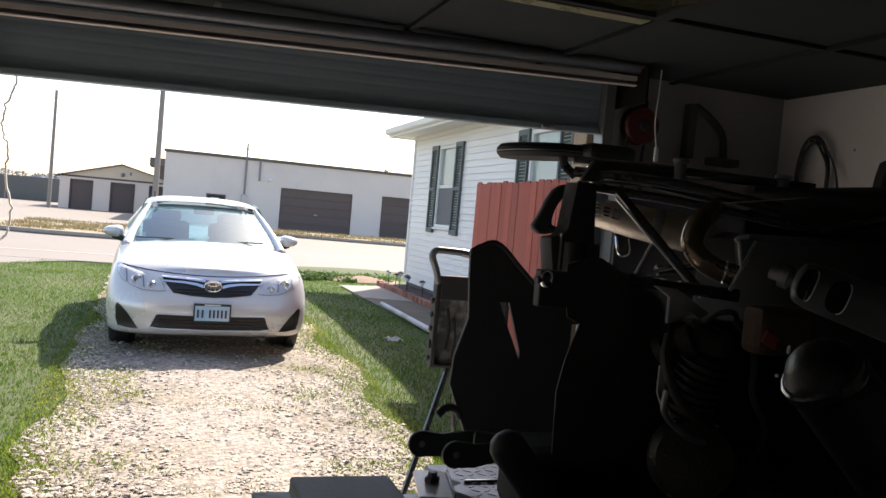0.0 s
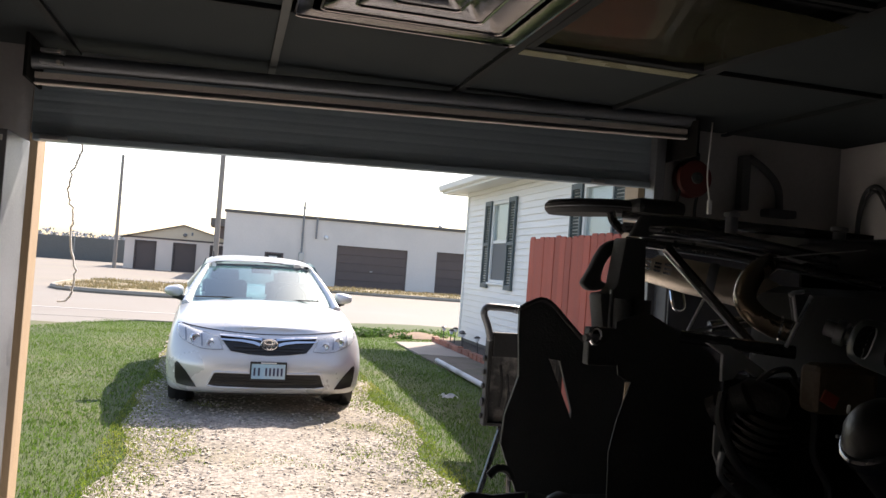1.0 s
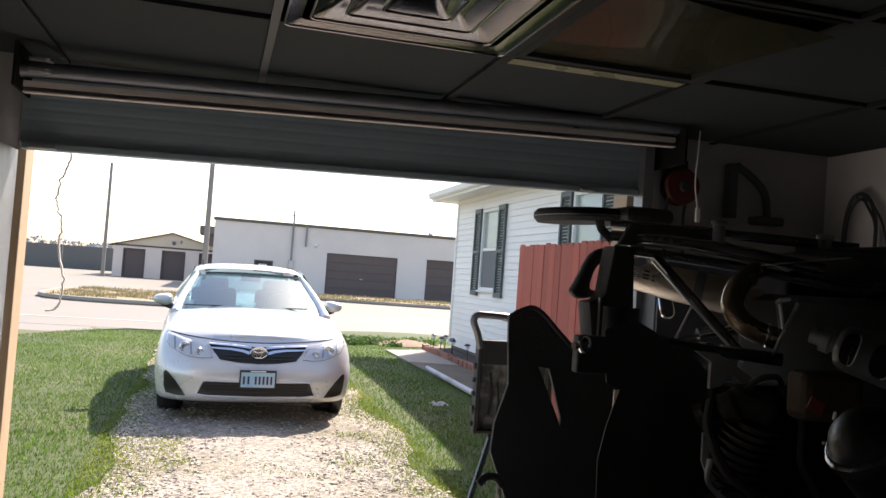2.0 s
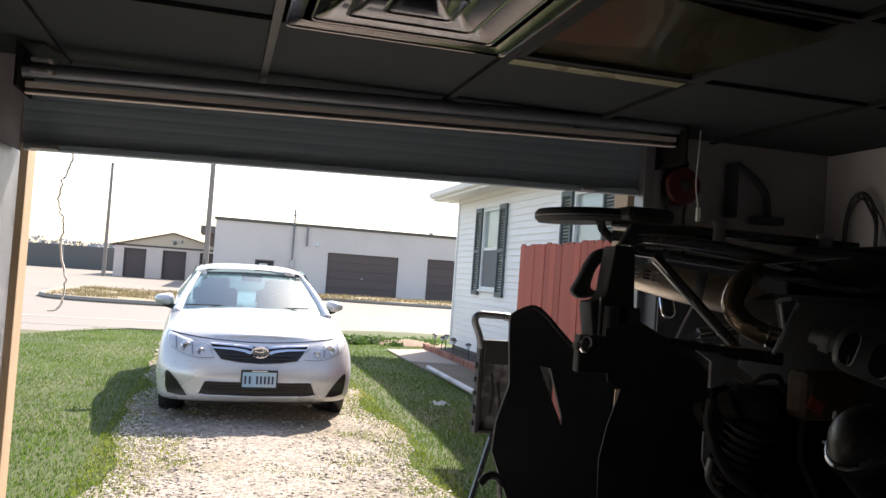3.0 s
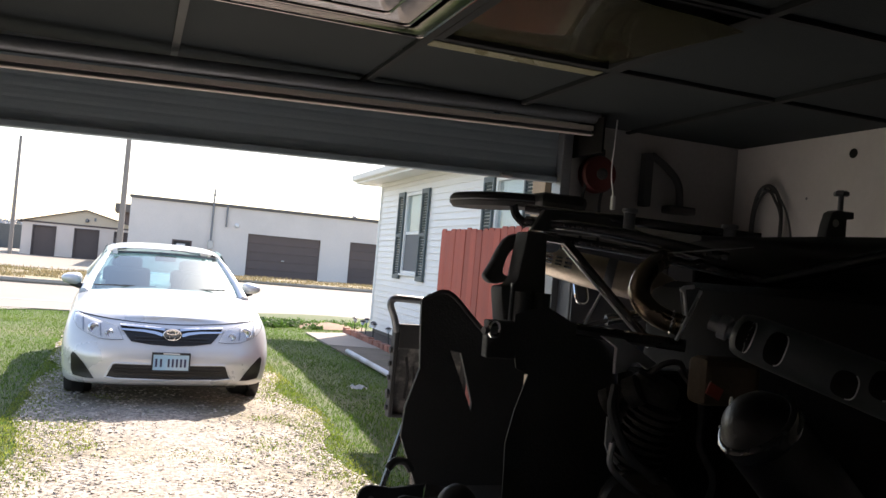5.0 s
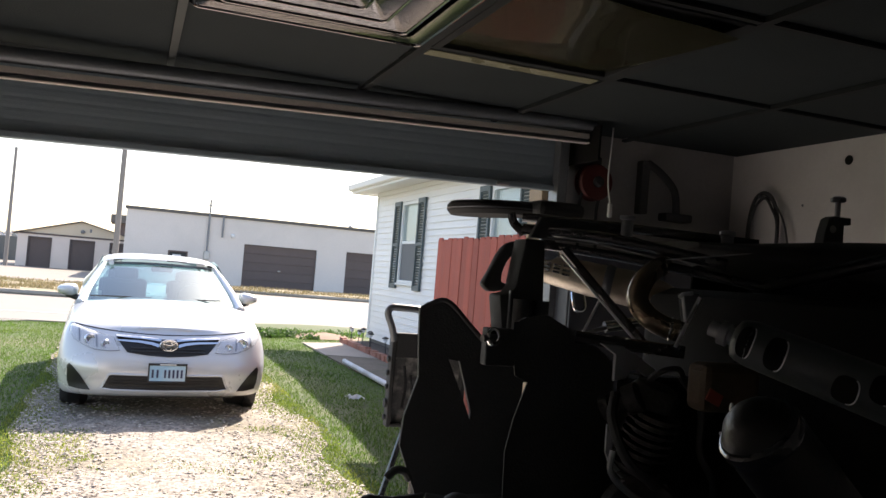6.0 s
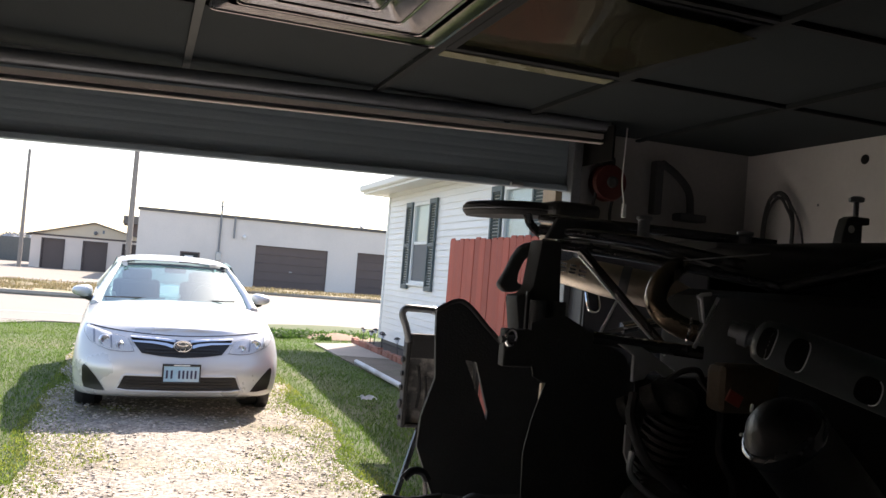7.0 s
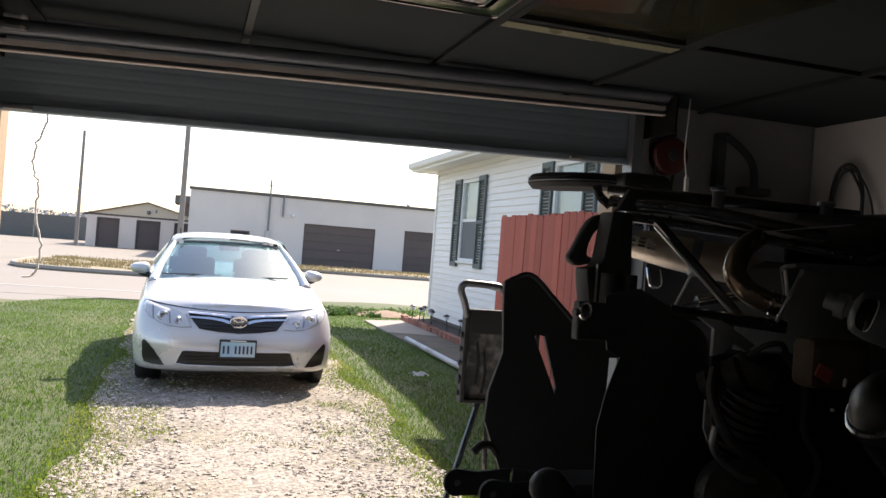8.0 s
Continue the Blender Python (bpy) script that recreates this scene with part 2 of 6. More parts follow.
# Near-black with weak gloss: shade in recesses and inside the bike put into colour.
M_SHADOWBLACK = material("deep_shadow_black", (0.012, 0.012, 0.012), 0.9, vary=0.2, scale=6, fine=60, bump=0.1)
M_SHADOWBLACK.node_tree.nodes["Principled BSDF"].inputs["Specular IOR Level"].default_value = 0.15
# Near-black copy of the bar metal: shade on the bars put into colour.
M_TBARSHADE = material("shaded_bar_metal", (0.011, 0.013, 0.014), 0.85, vary=0.12, scale=5, fine=60, bump=0.05)
M_DIFF = material("diffuser_metal", (0.40, 0.385, 0.385), 0.09, metal=1.0, vary=0.08, scale=4, fine=60, bump=0.03)
M_PRISM = material("prismatic_lens", (0.10, 0.095, 0.055), 0.16, vary=0.2, scale=4, fine=350, bump=0.12, coat=0.6)
M_LENSEDGE = material("yellowed_lens_edge", (0.34, 0.32, 0.20), 0.3, vary=0.2, scale=4, fine=350, bump=0.8)


# ---------------------------------------------------------------- building blocks
UNIT = 1.1  # metres to one unit of the plan
SIZE = [UNIT]  # the scale in use; 1 for what is built in true metres


def set_at(m):
    """A pose whose place is given in the scale in use."""
    m = m.copy()
    m.translation *= SIZE[0]
    return m


def thing(name, label, category, at, group="", kind=""):
    ob = new(name)
    at = Vector(at) * SIZE[0]
    ob.empty_display_size = 0.1
    ob.matrix_basis = Matrix.Translation(at)
    return tagged(ob, label, category, group, kind)


def part(name, bm, mat, parent=None, label="", smooth=None):
    me = bpy.data.meshes.new(name)
    bmesh.ops.recalc_face_normals(bm, faces=bm.faces[:])
    bmesh.ops.scale(bm, vec=(SIZE[0],) * 3, verts=bm.verts)
    bm.to_mesh(me)
    bm.free()
    me.materials.append(mat)
    if smooth is not None:
        me.shade_smooth()
        me.set_sharp_from_angle(angle=radians(smooth))
    ob = new(name, me)
    if parent:
        ob.parent = parent
        ob.matrix_parent_inverse = parent.matrix_basis.inverted()
    if label:
        ob["label"] = label
    return ob


def shared(name, me, parent, m):
    """One more piece on mesh data that alike pieces share, at the pose m in the world."""
    ob = new(name, me)
    ob.parent = parent
    ob.matrix_parent_inverse = parent.matrix_basis.inverted()
    ob.matrix_basis = set_at(m)
    return ob


def structure(name, bm, mat, label, category, smooth=None, kind="structure"):
    return tagged(part(name, bm, mat, None, "", smooth), label, category, "", kind)


def box(bm, x0, x1, y0, y1, z0, z1, bevel=0.0, m=None):
    g = bmesh.ops.create_cube(bm, size=1)
    vs = g["verts"]
    for v in vs:
        v.co = Vector(((x0 + x1) / 2 + v.co.x * (x1 - x0), (y0 + y1) / 2 + v.co.y * (y1 - y0), (z0 + z1) / 2 + v.co.z * (z1 - z0)))
    if bevel:
        es = list({e for v in vs for e in v.link_edges})
        r = bmesh.ops.bevel(bm, geom=es, offset=bevel, segments=2, affect="EDGES", profile=0.5)
        vs = list({v for f in r["faces"] for v in f.verts} | {v for v in vs if v.is_valid})
    if m:
        bmesh.ops.transform(bm, matrix=m, verts=[v for v in vs if v.is_valid])
    return bm


def boxed(*a, **k):
    return box(bmesh.new(), *a, **k)


def tube(bm, pts, r, n=10, closed=False):
    """A round bar along points; r: one radius or one for each point."""
    pts = [Vector(p) for p in pts]
    rs = r if isinstance(r, (list, tuple)) else [r] * len(pts)
    rings, up = [], None
    for i, p in enumerate(pts):
        a, b = pts[max(i - 1, 0)], pts[min(i + 1, len(pts) - 1)]
        d = (b - a).normalized()
        if up is None:
            up = d.orthogonal().normalized()
        up = (up - d * up.dot(d)).normalized()
        side = d.cross(up)
        rings.append([bm.verts.new(p + (up * math.cos(2 * math.pi * k / n) + side * math.sin(2 * math.pi * k / n)) * rs[i]) for k in range(n)])
    for a, b in zip(rings, rings[1:]):
        for k in range(n):
            bm.faces.new((a[k], a[(k + 1) % n], b[(k + 1) % n], b[k]))
    if not closed:
        bm.faces.new(rings[0][::-1])
        bm.faces.new(rings[-1])
    return bm


def curve(pts, steps=6):
    """A smooth line through points (Catmull-Rom)."""
    p = [Vector(q) for q in pts]
    p = [2 * p[0] - p[1]] + p + [2 * p[-1] - p[-2]]
    out = []
    for i in range(1, len(p) - 2):
        for s in range(steps):
            t = s / steps
            out.append(0.5 * ((2 * p[i]) + (p[i + 1] - p[i - 1]) * t + (2 * p[i - 1] - 5 * p[i] + 4 * p[i + 1] - p[i + 2]) * t * t + (3 * p[i] - p[i - 1] - 3 * p[i + 1] + p[i + 2]) * t ** 3))
    return out + [p[-2]]


def slab(bm, outline, axis, lo, hi, bevel=0.0, m=None):
    """An outline of 2D points pushed out along an axis, from lo to hi. axis x: points are (y, z); y: (x, z); z: (x, y)."""
    def spot(p, h):
        return {"x": (h, p[0], p[1]), "y": (p[0], h, p[1]), "z": (p[0], p[1], h)}[axis]
    a = [bm.verts.new(spot(p, lo)) for p in outline]
    b = [bm.verts.new(spot(p, hi)) for p in outline]
    fs = [bm.faces.new(a[::-1]), bm.faces.new(b)]
    for i in range(len(a)):
        j = (i + 1) % len(a)
        fs.append(bm.faces.new((a[i], a[j], b[j], b[i])))
    if bevel:
        bmesh.ops.recalc_face_normals(bm, faces=fs)
        bmesh.ops.bevel(bm, geom=list({e for f in fs for e in f.edges}), offset=bevel, segments=2, affect="EDGES", profile=0.5)
    if m:
        bmesh.ops.transform(bm, matrix=m, verts=bm.verts)
    return bm


def grid(bm, nx, ny, f):
    """A sheet whose points are f(u, v), u and v from 0 to 1."""
    vs = [[bm.verts.new(f(i / nx, j / ny)) for i in range(nx + 1)] for j in range(ny + 1)]
    for j in range(ny):
        for i in range(nx):
            bm.faces.new((vs[j][i], vs[j][i + 1], vs[j + 1][i + 1], vs[j + 1][i]))
    return bm


def lathe(bm, profile, m, n=24):
    """(radius, height) pairs turned round z, then set by the matrix m."""
    rings = [[bm.verts.new(m @ Vector((r * math.cos(2 * math.pi * k / n), r * math.sin(2 * math.pi * k / n), h))) for k in range(n)] for r, h in profile]
    for a, b in zip(rings, rings[1:]):
        for k in range(n):
            bm.faces.new((a[k], a[(k + 1) % n], b[(k + 1) % n], b[k]))
    bm.faces.new(rings[0][::-1])
    bm.faces.new(rings[-1])
    return bm


def mesh_of(verts, faces, name):
    me = bpy.data.meshes.new(name)
    me.from_pydata([tuple(c * SIZE[0] for c in v) for v in verts], [], faces)
    me.update()
    return me


# ---------------------------------------------------------------- ground
def rise(y):
    """The plot lies a little higher where the car stands."""
    t = min(1, max(0, (y - 5.2) / 2.0)) * min(1, max(0, (17.0 - y) / 2.5))
    return 0.055 * t


def lawn_height(x, y):
    """A low swell by the street side of the house, flat elsewhere."""
    h = 0.16 * math.exp(-((x - 4.0) / 2.4) ** 2 - ((y - 18.3) / 1.6) ** 2) if x > -1 else 0.0
    return h + rise(y) + 0.012 * noise.noise((x * 1.3, y * 1.3, 0))


def ground_sheet():
    xs = [-900, -200, -60, -25] + [-12 + i * 0.6 for i in range(48)] + [25, 60, 200, 900]
    ys = [-300, -60, -12, -4, 0, 3.0] + [3.9 + i * 0.45 for i in range(33)] + [19.4, 24, 40, 80, 200, 2500]
    bm = bmesh.new()
    vs = [[bm.verts.new((x, y, lawn_height(x, y) if 4 < y < 19 and -12 < x < 14 else -0.02)) for x in xs] for y in ys]
    for a, b in zip(vs, vs[1:]):
        for i in range(len(xs) - 1):
            bm.faces.new((a[i], a[i + 1], b[i + 1], b[i]))
    return structure("ground", bm, M_EARTH, "green lawn and level ground out to the horizon", "ground", 60)


ground_sheet()
DRIVE = (-0.62, 1.62)


def drive_edge(y, side):
    n = 0.16 * noise.noise((y * 0.9, side * 7.0, 0)) + 0.07 * noise.noise((y * 3.1, side * 9.0, 3))
    return (DRIVE[0] + n - 0.02 * (y - 7)) if side < 0 else (DRIVE[1] + n - 0.03 * abs(y - 7))


def drive_sheet():
    bm = bmesh.new()
    def f(u, v):
        y = 4.06 + v * 13.4
        a, b = drive_edge(y, -1), drive_edge(y, 1)
        x = a + (b - a) * u
        edge = min(u, 1 - u) * 2
        rut = -0.018 * (math.exp(-((x + 0.25) / 0.25) ** 2) + math.exp(-((x - 1.15) / 0.25) ** 2))
        return (x, y, rise(y) + 0.014 + 0.022 * min(1, edge * 4) + rut + 0.008 * noise.noise((x * 5, y * 5, 1)))
    grid(bm, 34, 180, f)
    return structure("driveway", bm, M_GRAVEL, "pale crushed-stone driveway with worn wheel tracks", "driveway", 60)


drive_sheet()


def sheet(name, outline, z, thick, mat, label, category):
    bm = slab(bmesh.new(), outline, "z", z - thick, z)
    return structure(name, bm, mat, label, category)


sheet("road", [(-90, 17.2), (90, 17.2), (90, 28.0), (-90, 28.0)], 0.03, 0.2, M_ROAD, "sun-bleached concrete street", "road")
sheet("road_apron", [(-4.5, 9.5), (-2.75, 15.2), (-2.1, 16.6), (-1.6, 17.196), (-14, 17.196), (-14, 9.5)], 0.026, 0.2, M_ROAD, "pale concrete apron beside the lawn", "pavement")
sheet("lot", [(-90, 28.004), (90, 28.004), (90, 120), (-90, 120)], 0.02, 0.2, M_LOT, "pale gravel lot across the street", "lot")
for i in range(9):
    bm = boxed(-30 + i * 7.5, -30 + i * 7.5 + 7.46, 19.15, 19.3, 0.031, 0.035)
    structure("road_line", bm, M_LINE, "faded white line on the street", "road line")


def verge(name, x0, x1, y0, y1, seed, label):
    bm = bmesh.new()
    n = 40
    rim = []
    for k in range(n):
        a = 2 * math.pi * k / n
        c, s = math.cos(a), math.sin(a)
        p = 3.4
        x = (x0 + x1) / 2 + (x1 - x0) / 2 * math.copysign(abs(c) ** (2 / p), c)
        y = (y0 + y1) / 2 + (y1 - y0) / 2 * math.copysign(abs(s) ** (2 / p), s)
        rim.append((x, y))
    outer = [bm.verts.new((x, y, 0.02)) for x, y in rim]
    top = [bm.verts.new((x, y, 0.15)) for x, y in rim]
    cx, cy = (x0 + x1) / 2, (y0 + y1) / 2
    mid = [bm.verts.new((cx + (x - cx) * 0.93, cy + (y - cy) * 0.93, 0.155)) for x, y in rim]
    for k in range(n):
        j = (k + 1) % n
        bm.faces.new((outer[k], outer[j], top[j], top[k]))
        bm.faces.new((top[k], top[j], mid[j], mid[k]))
    bm.faces.new(mid)
    isl = structure(name, bm, M_DRYGRASS, label, "verge")
    kb = bmesh.new()
    tube(kb, [(x, y, 0.09) for x, y in rim] + [(*rim[0], 0.09)], 0.085, 6, closed=True)
    part("kerb", kb, M_KERB, isl, "weathered concrete kerb")
    return isl


verge("verge_island", -5.2, 2.6, 25.4, 33.5, 1, "dry grassy traffic island with a concrete kerb")
verge("verge_strip", 3.6, 40, 36.5, 43.5, 2, "strip of dry grass before the long building")


def blades(name, count, spot, height, width, mat, label, seed, lift=0.0):
    """Many single grass blades, bent to one side. spot(rng) gives (x, y, factor) or None."""
    rng = random.Random(seed)
    verts, faces = [], []
    while len(faces) < count * 2:
        s = spot(rng)
        if not s:
            count -= 0.2
            continue
        x, y, k = s
        h, w, a = height * k * rng.uniform(0.5, 1.3), width * rng.uniform(0.6, 1.3), rng.uniform(0, 2 * math.pi)
        dx, dy, lean, b = math.cos(a) * w, math.sin(a) * w, rng.uniform(0.1, 0.8) * h, rng.uniform(0, 2 * math.pi)
        lx, ly, z = math.cos(b) * lean, math.sin(b) * lean, lawn_height(x, y) + lift
        i = len(verts)
        verts += [(x - dx, y - dy, z), (x + dx, y + dy, z), (x + dx * 0.6 + lx * 0.4, y + dy * 0.6 + ly * 0.4, z + h * 0.65), (x - dx * 0.6 + lx * 0.4, y - dy * 0.6 + ly * 0.4, z + h * 0.65), (x + lx, y + ly, z + h * 0.95)]
        faces += [(i, i + 1, i + 2, i + 3), (i + 3, i + 2, i + 4)]
    me = mesh_of(verts, faces, name)
    me.materials.append(mat)
    return tagged(new(name, me), label, "grass", "", "stuff")


def lawn_spot(rng):
    y = 4.05 + 13.0 * rng.random() ** 1.6
    x = rng.uniform(-4.2, 4.3)
    if y > 9.5 and x < -4.5 + (y - 9.5) * 0.31:
        return None
    inside = min(x - drive_edge(y, -1), drive_edge(y, 1) - x)
    if inside > 0.02 + 0.22 * rng.random() ** 2.5:
        return None
    if x > 3.05 and 8.9 < y < 15.3:
        return None
    k = 1.0 + 0.5 * noise.noise((x * 1.1, y * 1.1, 5))
    return x, y, k if y < 16.6 else k * 1.3


def tuft_spot(rng):
    y = 4.1 + 9 * rng.random() ** 1.3
    x = rng.uniform(DRIVE[0] - 0.1, DRIVE[1] + 0.1)
    side = min(abs(x - drive_edge(y, -1)), abs(x - drive_edge(y, 1)))
    want = 0.8 * math.exp(-((x - 0.42) / 0.34) ** 2) * (noise.noise((x * 2, y * 2.6, 8)) > 0.0) * (0.35 + math.exp(-((y - 6.2) / 0.8) ** 2)) + 0.9 * math.exp(-(side / 0.24) ** 2) + 0.6 * (noise.noise((x * 2.5, y * 2.5, 2)) > 0.25)
    return (x, y, 0.6) if rng.random() < want else None


blades("lawn_grass", 190000, lawn_spot, 0.026, 0.0032, M_GRASS, "short green spring grass of the lawn", 3)
blades("drive_grass", 42000, tuft_spot, 0.026, 0.0042, M_TUFT, "thin grass growing through the gravel", 4, 0.022)


def island_spot(rng):
    x, y = rng.uniform(-4.7, 2.2), rng.uniform(25.9, 33.0)
    return (x, y, 0.6 + 0.9 * rng.random()) if noise.noise((x * 0.7, y * 0.7, 3)) > -0.15 else None


def strip_spot(rng):
    x, y = rng.uniform(4.2, 22), rng.uniform(36.9, 43.0)
    return (x, y, 0.6 + 0.9 * rng.random()) if noise.noise((x * 0.5, y * 0.5, 6)) > -0.15 else None


blades("island_grass", 9000, island_spot, 0.08, 0.014, M_DRYBLADE, "patchy dry grass on the traffic island", 31, 0.14)
blades("strip_grass", 9000, strip_spot, 0.09, 0.016, M_DRYBLADE, "patchy dry grass before the long building", 32, 0.14)


def street_weeds(rng):
    x, y = rng.gauss(4.2, 2.2), rng.gauss(18.0, 0.55)
    if y > 17.15 or x < 1.0:
        return None
    return x, y, 0.7 + 1.2 * max(0, noise.noise((x * 0.9, y * 0.9, 4)))


blades("tall_weeds", 5000, street_weeds, 0.10, 0.010, M_WEED, "taller weeds at the street edge of the lawn", 6)


def weed_clumps():
    rng = random.Random(11)
    verts, faces = [], []
    for c in range(26):
        cx, cy = rng.uniform(2.2, 4.3), rng.uniform(15.9, 17.0)
        r = rng.uniform(0.07, 0.2)
        for _ in range(110):
            a, b, d = rng.uniform(0, 6.28), rng.uniform(0, 1.4), r * rng.random() ** 0.5
            p = Vector((cx + d * math.cos(a), cy + d * math.sin(a), 0.05 + r * 0.8 * math.sin(b) * rng.random()))
            u = Vector((rng.gauss(0, 1), rng.gauss(0, 1), rng.gauss(0, 1))).normalized() * rng.uniform(0.02, 0.05)
            v = u.orthogonal().normalized() * u.length * 0.5
            i = len(verts)
            verts += [tuple(p - u), tuple(p + v), tuple(p + u), tuple(p - v)]
            faces.append((i, i + 1, i + 2, i + 3))
    me = mesh_of(verts, faces, "weed_clumps")
    me.materials.append(M_WEED)
    tagged(new("weed_clumps", me), "leafy weed clumps beside the house corner", "weeds", "", "stuff")


weed_clumps()


def pebbles():
    rng = random.Random(5)
    verts, faces = [], []
    for _ in range(6000):
        y = 4.15 + 8.5 * rng.random() ** 1.7
        a, b = drive_edge(y, -1), drive_edge(y, 1)
        x = rng.uniform(a + 0.02, b - 0.02)
        r = rng.uniform(0.007, 0.021)
        q = Euler((rng.uniform(0, 6), rng.uniform(0, 6), rng.uniform(0, 6))).to_matrix()
        i = len(verts)
        for d in ((1, 0, 0), (-1, 0, 0), (0, 1, 0), (0, -1, 0), (0, 0, 1), (0, 0, -1)):
            w = q @ (Vector(d) * r * rng.uniform(0.65, 1.2))
            verts.append((x + w.x, y + w.y, 0.036 + rise(y) + w.z * 0.4))
        faces += [(i + a_, i + b_, i + c_) for a_, b_, c_ in ((0, 2, 4), (2, 1, 4), (1, 3, 4), (3, 0, 4), (2, 0, 5), (1, 2, 5), (3, 1, 5), (0, 3, 5))]
    me = mesh_of(verts, faces, "loose_stones")
    me.materials.append(M_PEBBLE)
    tagged(new("loose_stones", me), "loose crushed stones on the driveway", "gravel", "", "stuff")


pebbles()
# ---------------------------------------------------------------- garage shell
DOOR_Y, LIP, CEIL = 3.7, 1.868, 2.17
# Left and back walls are unseen and set close in to bounce light.
LEFT, RIGHT, BACK = -1.45, 3.03, -1.4
JL, JR = -0.72, 1.89


def garage():
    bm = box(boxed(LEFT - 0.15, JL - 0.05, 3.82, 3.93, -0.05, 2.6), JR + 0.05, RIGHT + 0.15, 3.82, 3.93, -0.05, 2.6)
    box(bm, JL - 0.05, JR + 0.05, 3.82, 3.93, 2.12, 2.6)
    structure("wall_front", bm, M_WALLSHADE, "painted garage front wall around the door, darkened for shade", "wall")
    structure("wall_left", boxed(LEFT - 0.15, LEFT, BACK, 3.82, -0.05, 2.6), M_DRYWALL, "plain painted garage wall, unseen, set close to bounce light", "wall")
    structure("wall_back", boxed(LEFT - 0.15, RIGHT + 0.15, BACK - 0.15, BACK, -0.05, 2.6), M_DRYWALL, "plain painted garage wall, unseen, set close to bounce light", "wall")
    w = structure("wall_right", boxed(RIGHT + 0.012, RIGHT + 0.15, BACK, 3.82, -0.05, 2.6), M_DRYWALL, "pale panelled garage wall with screw holes", "wall")
    for k, y0 in enumerate((2.62, 1.4, 0.18, -1.04)):
        y1 = min(y0 + 1.214, 3.814)
        part("wall_panel", boxed(RIGHT, RIGHT + 0.011, y0, y1, 0.0, CEIL + 0.2, 0.002), M_DRYWALL, w)
    hole = bmesh.new()
    lathe(hole, [(0.022, 0), (0.022, 0.003), (0.012, 0.004)], pose(RIGHT - 0.001, 3.06 - 0.02, 2.09, 0, -90, 0), 16)
    part("wall_hole", hole, M_GRILLE, w, "round dark hole in the panel")
    for y, z in ((2.66, 2.0), (2.58, 1.99), (2.66, 1.72), (2.3, 1.8), (2.66, 1.45), (2.58, 1.44), (3.3, 1.9)):
        s = lathe(bmesh.new(), [(0.007, 0), (0.006, 0.002)], pose(RIGHT - 0.001, y, z, 0, -90, 0), 8)
        part("screw", s, M_DARKSTEEL, w)
    structure("floor", boxed(LEFT, RIGHT, BACK, 4.05, -0.3, 0.012), M_FLOOR, "stained grey concrete garage floor", "floor")
    structure("garage_roof", boxed(LEFT - 0.3, RIGHT + 0.3, BACK - 0.3, 4.25, 2.6, 2.75), M_ROOF, "flat dark garage roof deck", "roof")


garage()


def ceiling():
    """A dropped ceiling: dark tiles in one mesh, metal bars, a louvred diffuser and a lens panel in the grid."""
    bm = bmesh.new()
    xs = [LEFT, -0.61, 0.15, 0.91, 1.61, 2.33, RIGHT]
    ys = [BACK, -0.5, 0.12, 0.74, 1.36, 1.98, 2.76, 3.79]
    for i in range(len(xs) - 1):
        for j in range(len(ys) - 1):
            if (i, j) in ((2, 5), (3, 5)):
                continue
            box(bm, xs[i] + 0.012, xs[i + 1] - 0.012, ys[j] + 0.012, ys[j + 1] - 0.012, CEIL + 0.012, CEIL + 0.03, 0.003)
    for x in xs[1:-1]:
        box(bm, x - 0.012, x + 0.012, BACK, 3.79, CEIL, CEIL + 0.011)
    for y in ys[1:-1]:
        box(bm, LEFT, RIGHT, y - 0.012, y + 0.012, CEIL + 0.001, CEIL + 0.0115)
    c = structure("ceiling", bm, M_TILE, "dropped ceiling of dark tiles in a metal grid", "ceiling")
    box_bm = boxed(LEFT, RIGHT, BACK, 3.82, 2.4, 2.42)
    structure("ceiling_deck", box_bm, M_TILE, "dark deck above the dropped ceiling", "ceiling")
    bars = thing("ceiling_bars", "grey metal bars of the dropped ceiling", "ceiling grid", (0.9, 2.7, CEIL), "", "structure")
    # one bar keeps the lit metal, the rest take the shaded copy
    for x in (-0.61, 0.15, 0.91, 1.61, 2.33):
        part("bar", boxed(x - 0.014, x + 0.014, 1.2, 3.66, CEIL - 0.006, CEIL - 0.001, 0.001), M_TBAR if x == 0.15 else M_TBARSHADE, bars)
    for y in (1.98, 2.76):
        part("bar", boxed(-0.6, RIGHT, y - 0.012, y + 0.012, CEIL - 0.004, CEIL - 0.0005, 0.001), M_TBARSHADE, bars)


ceiling()


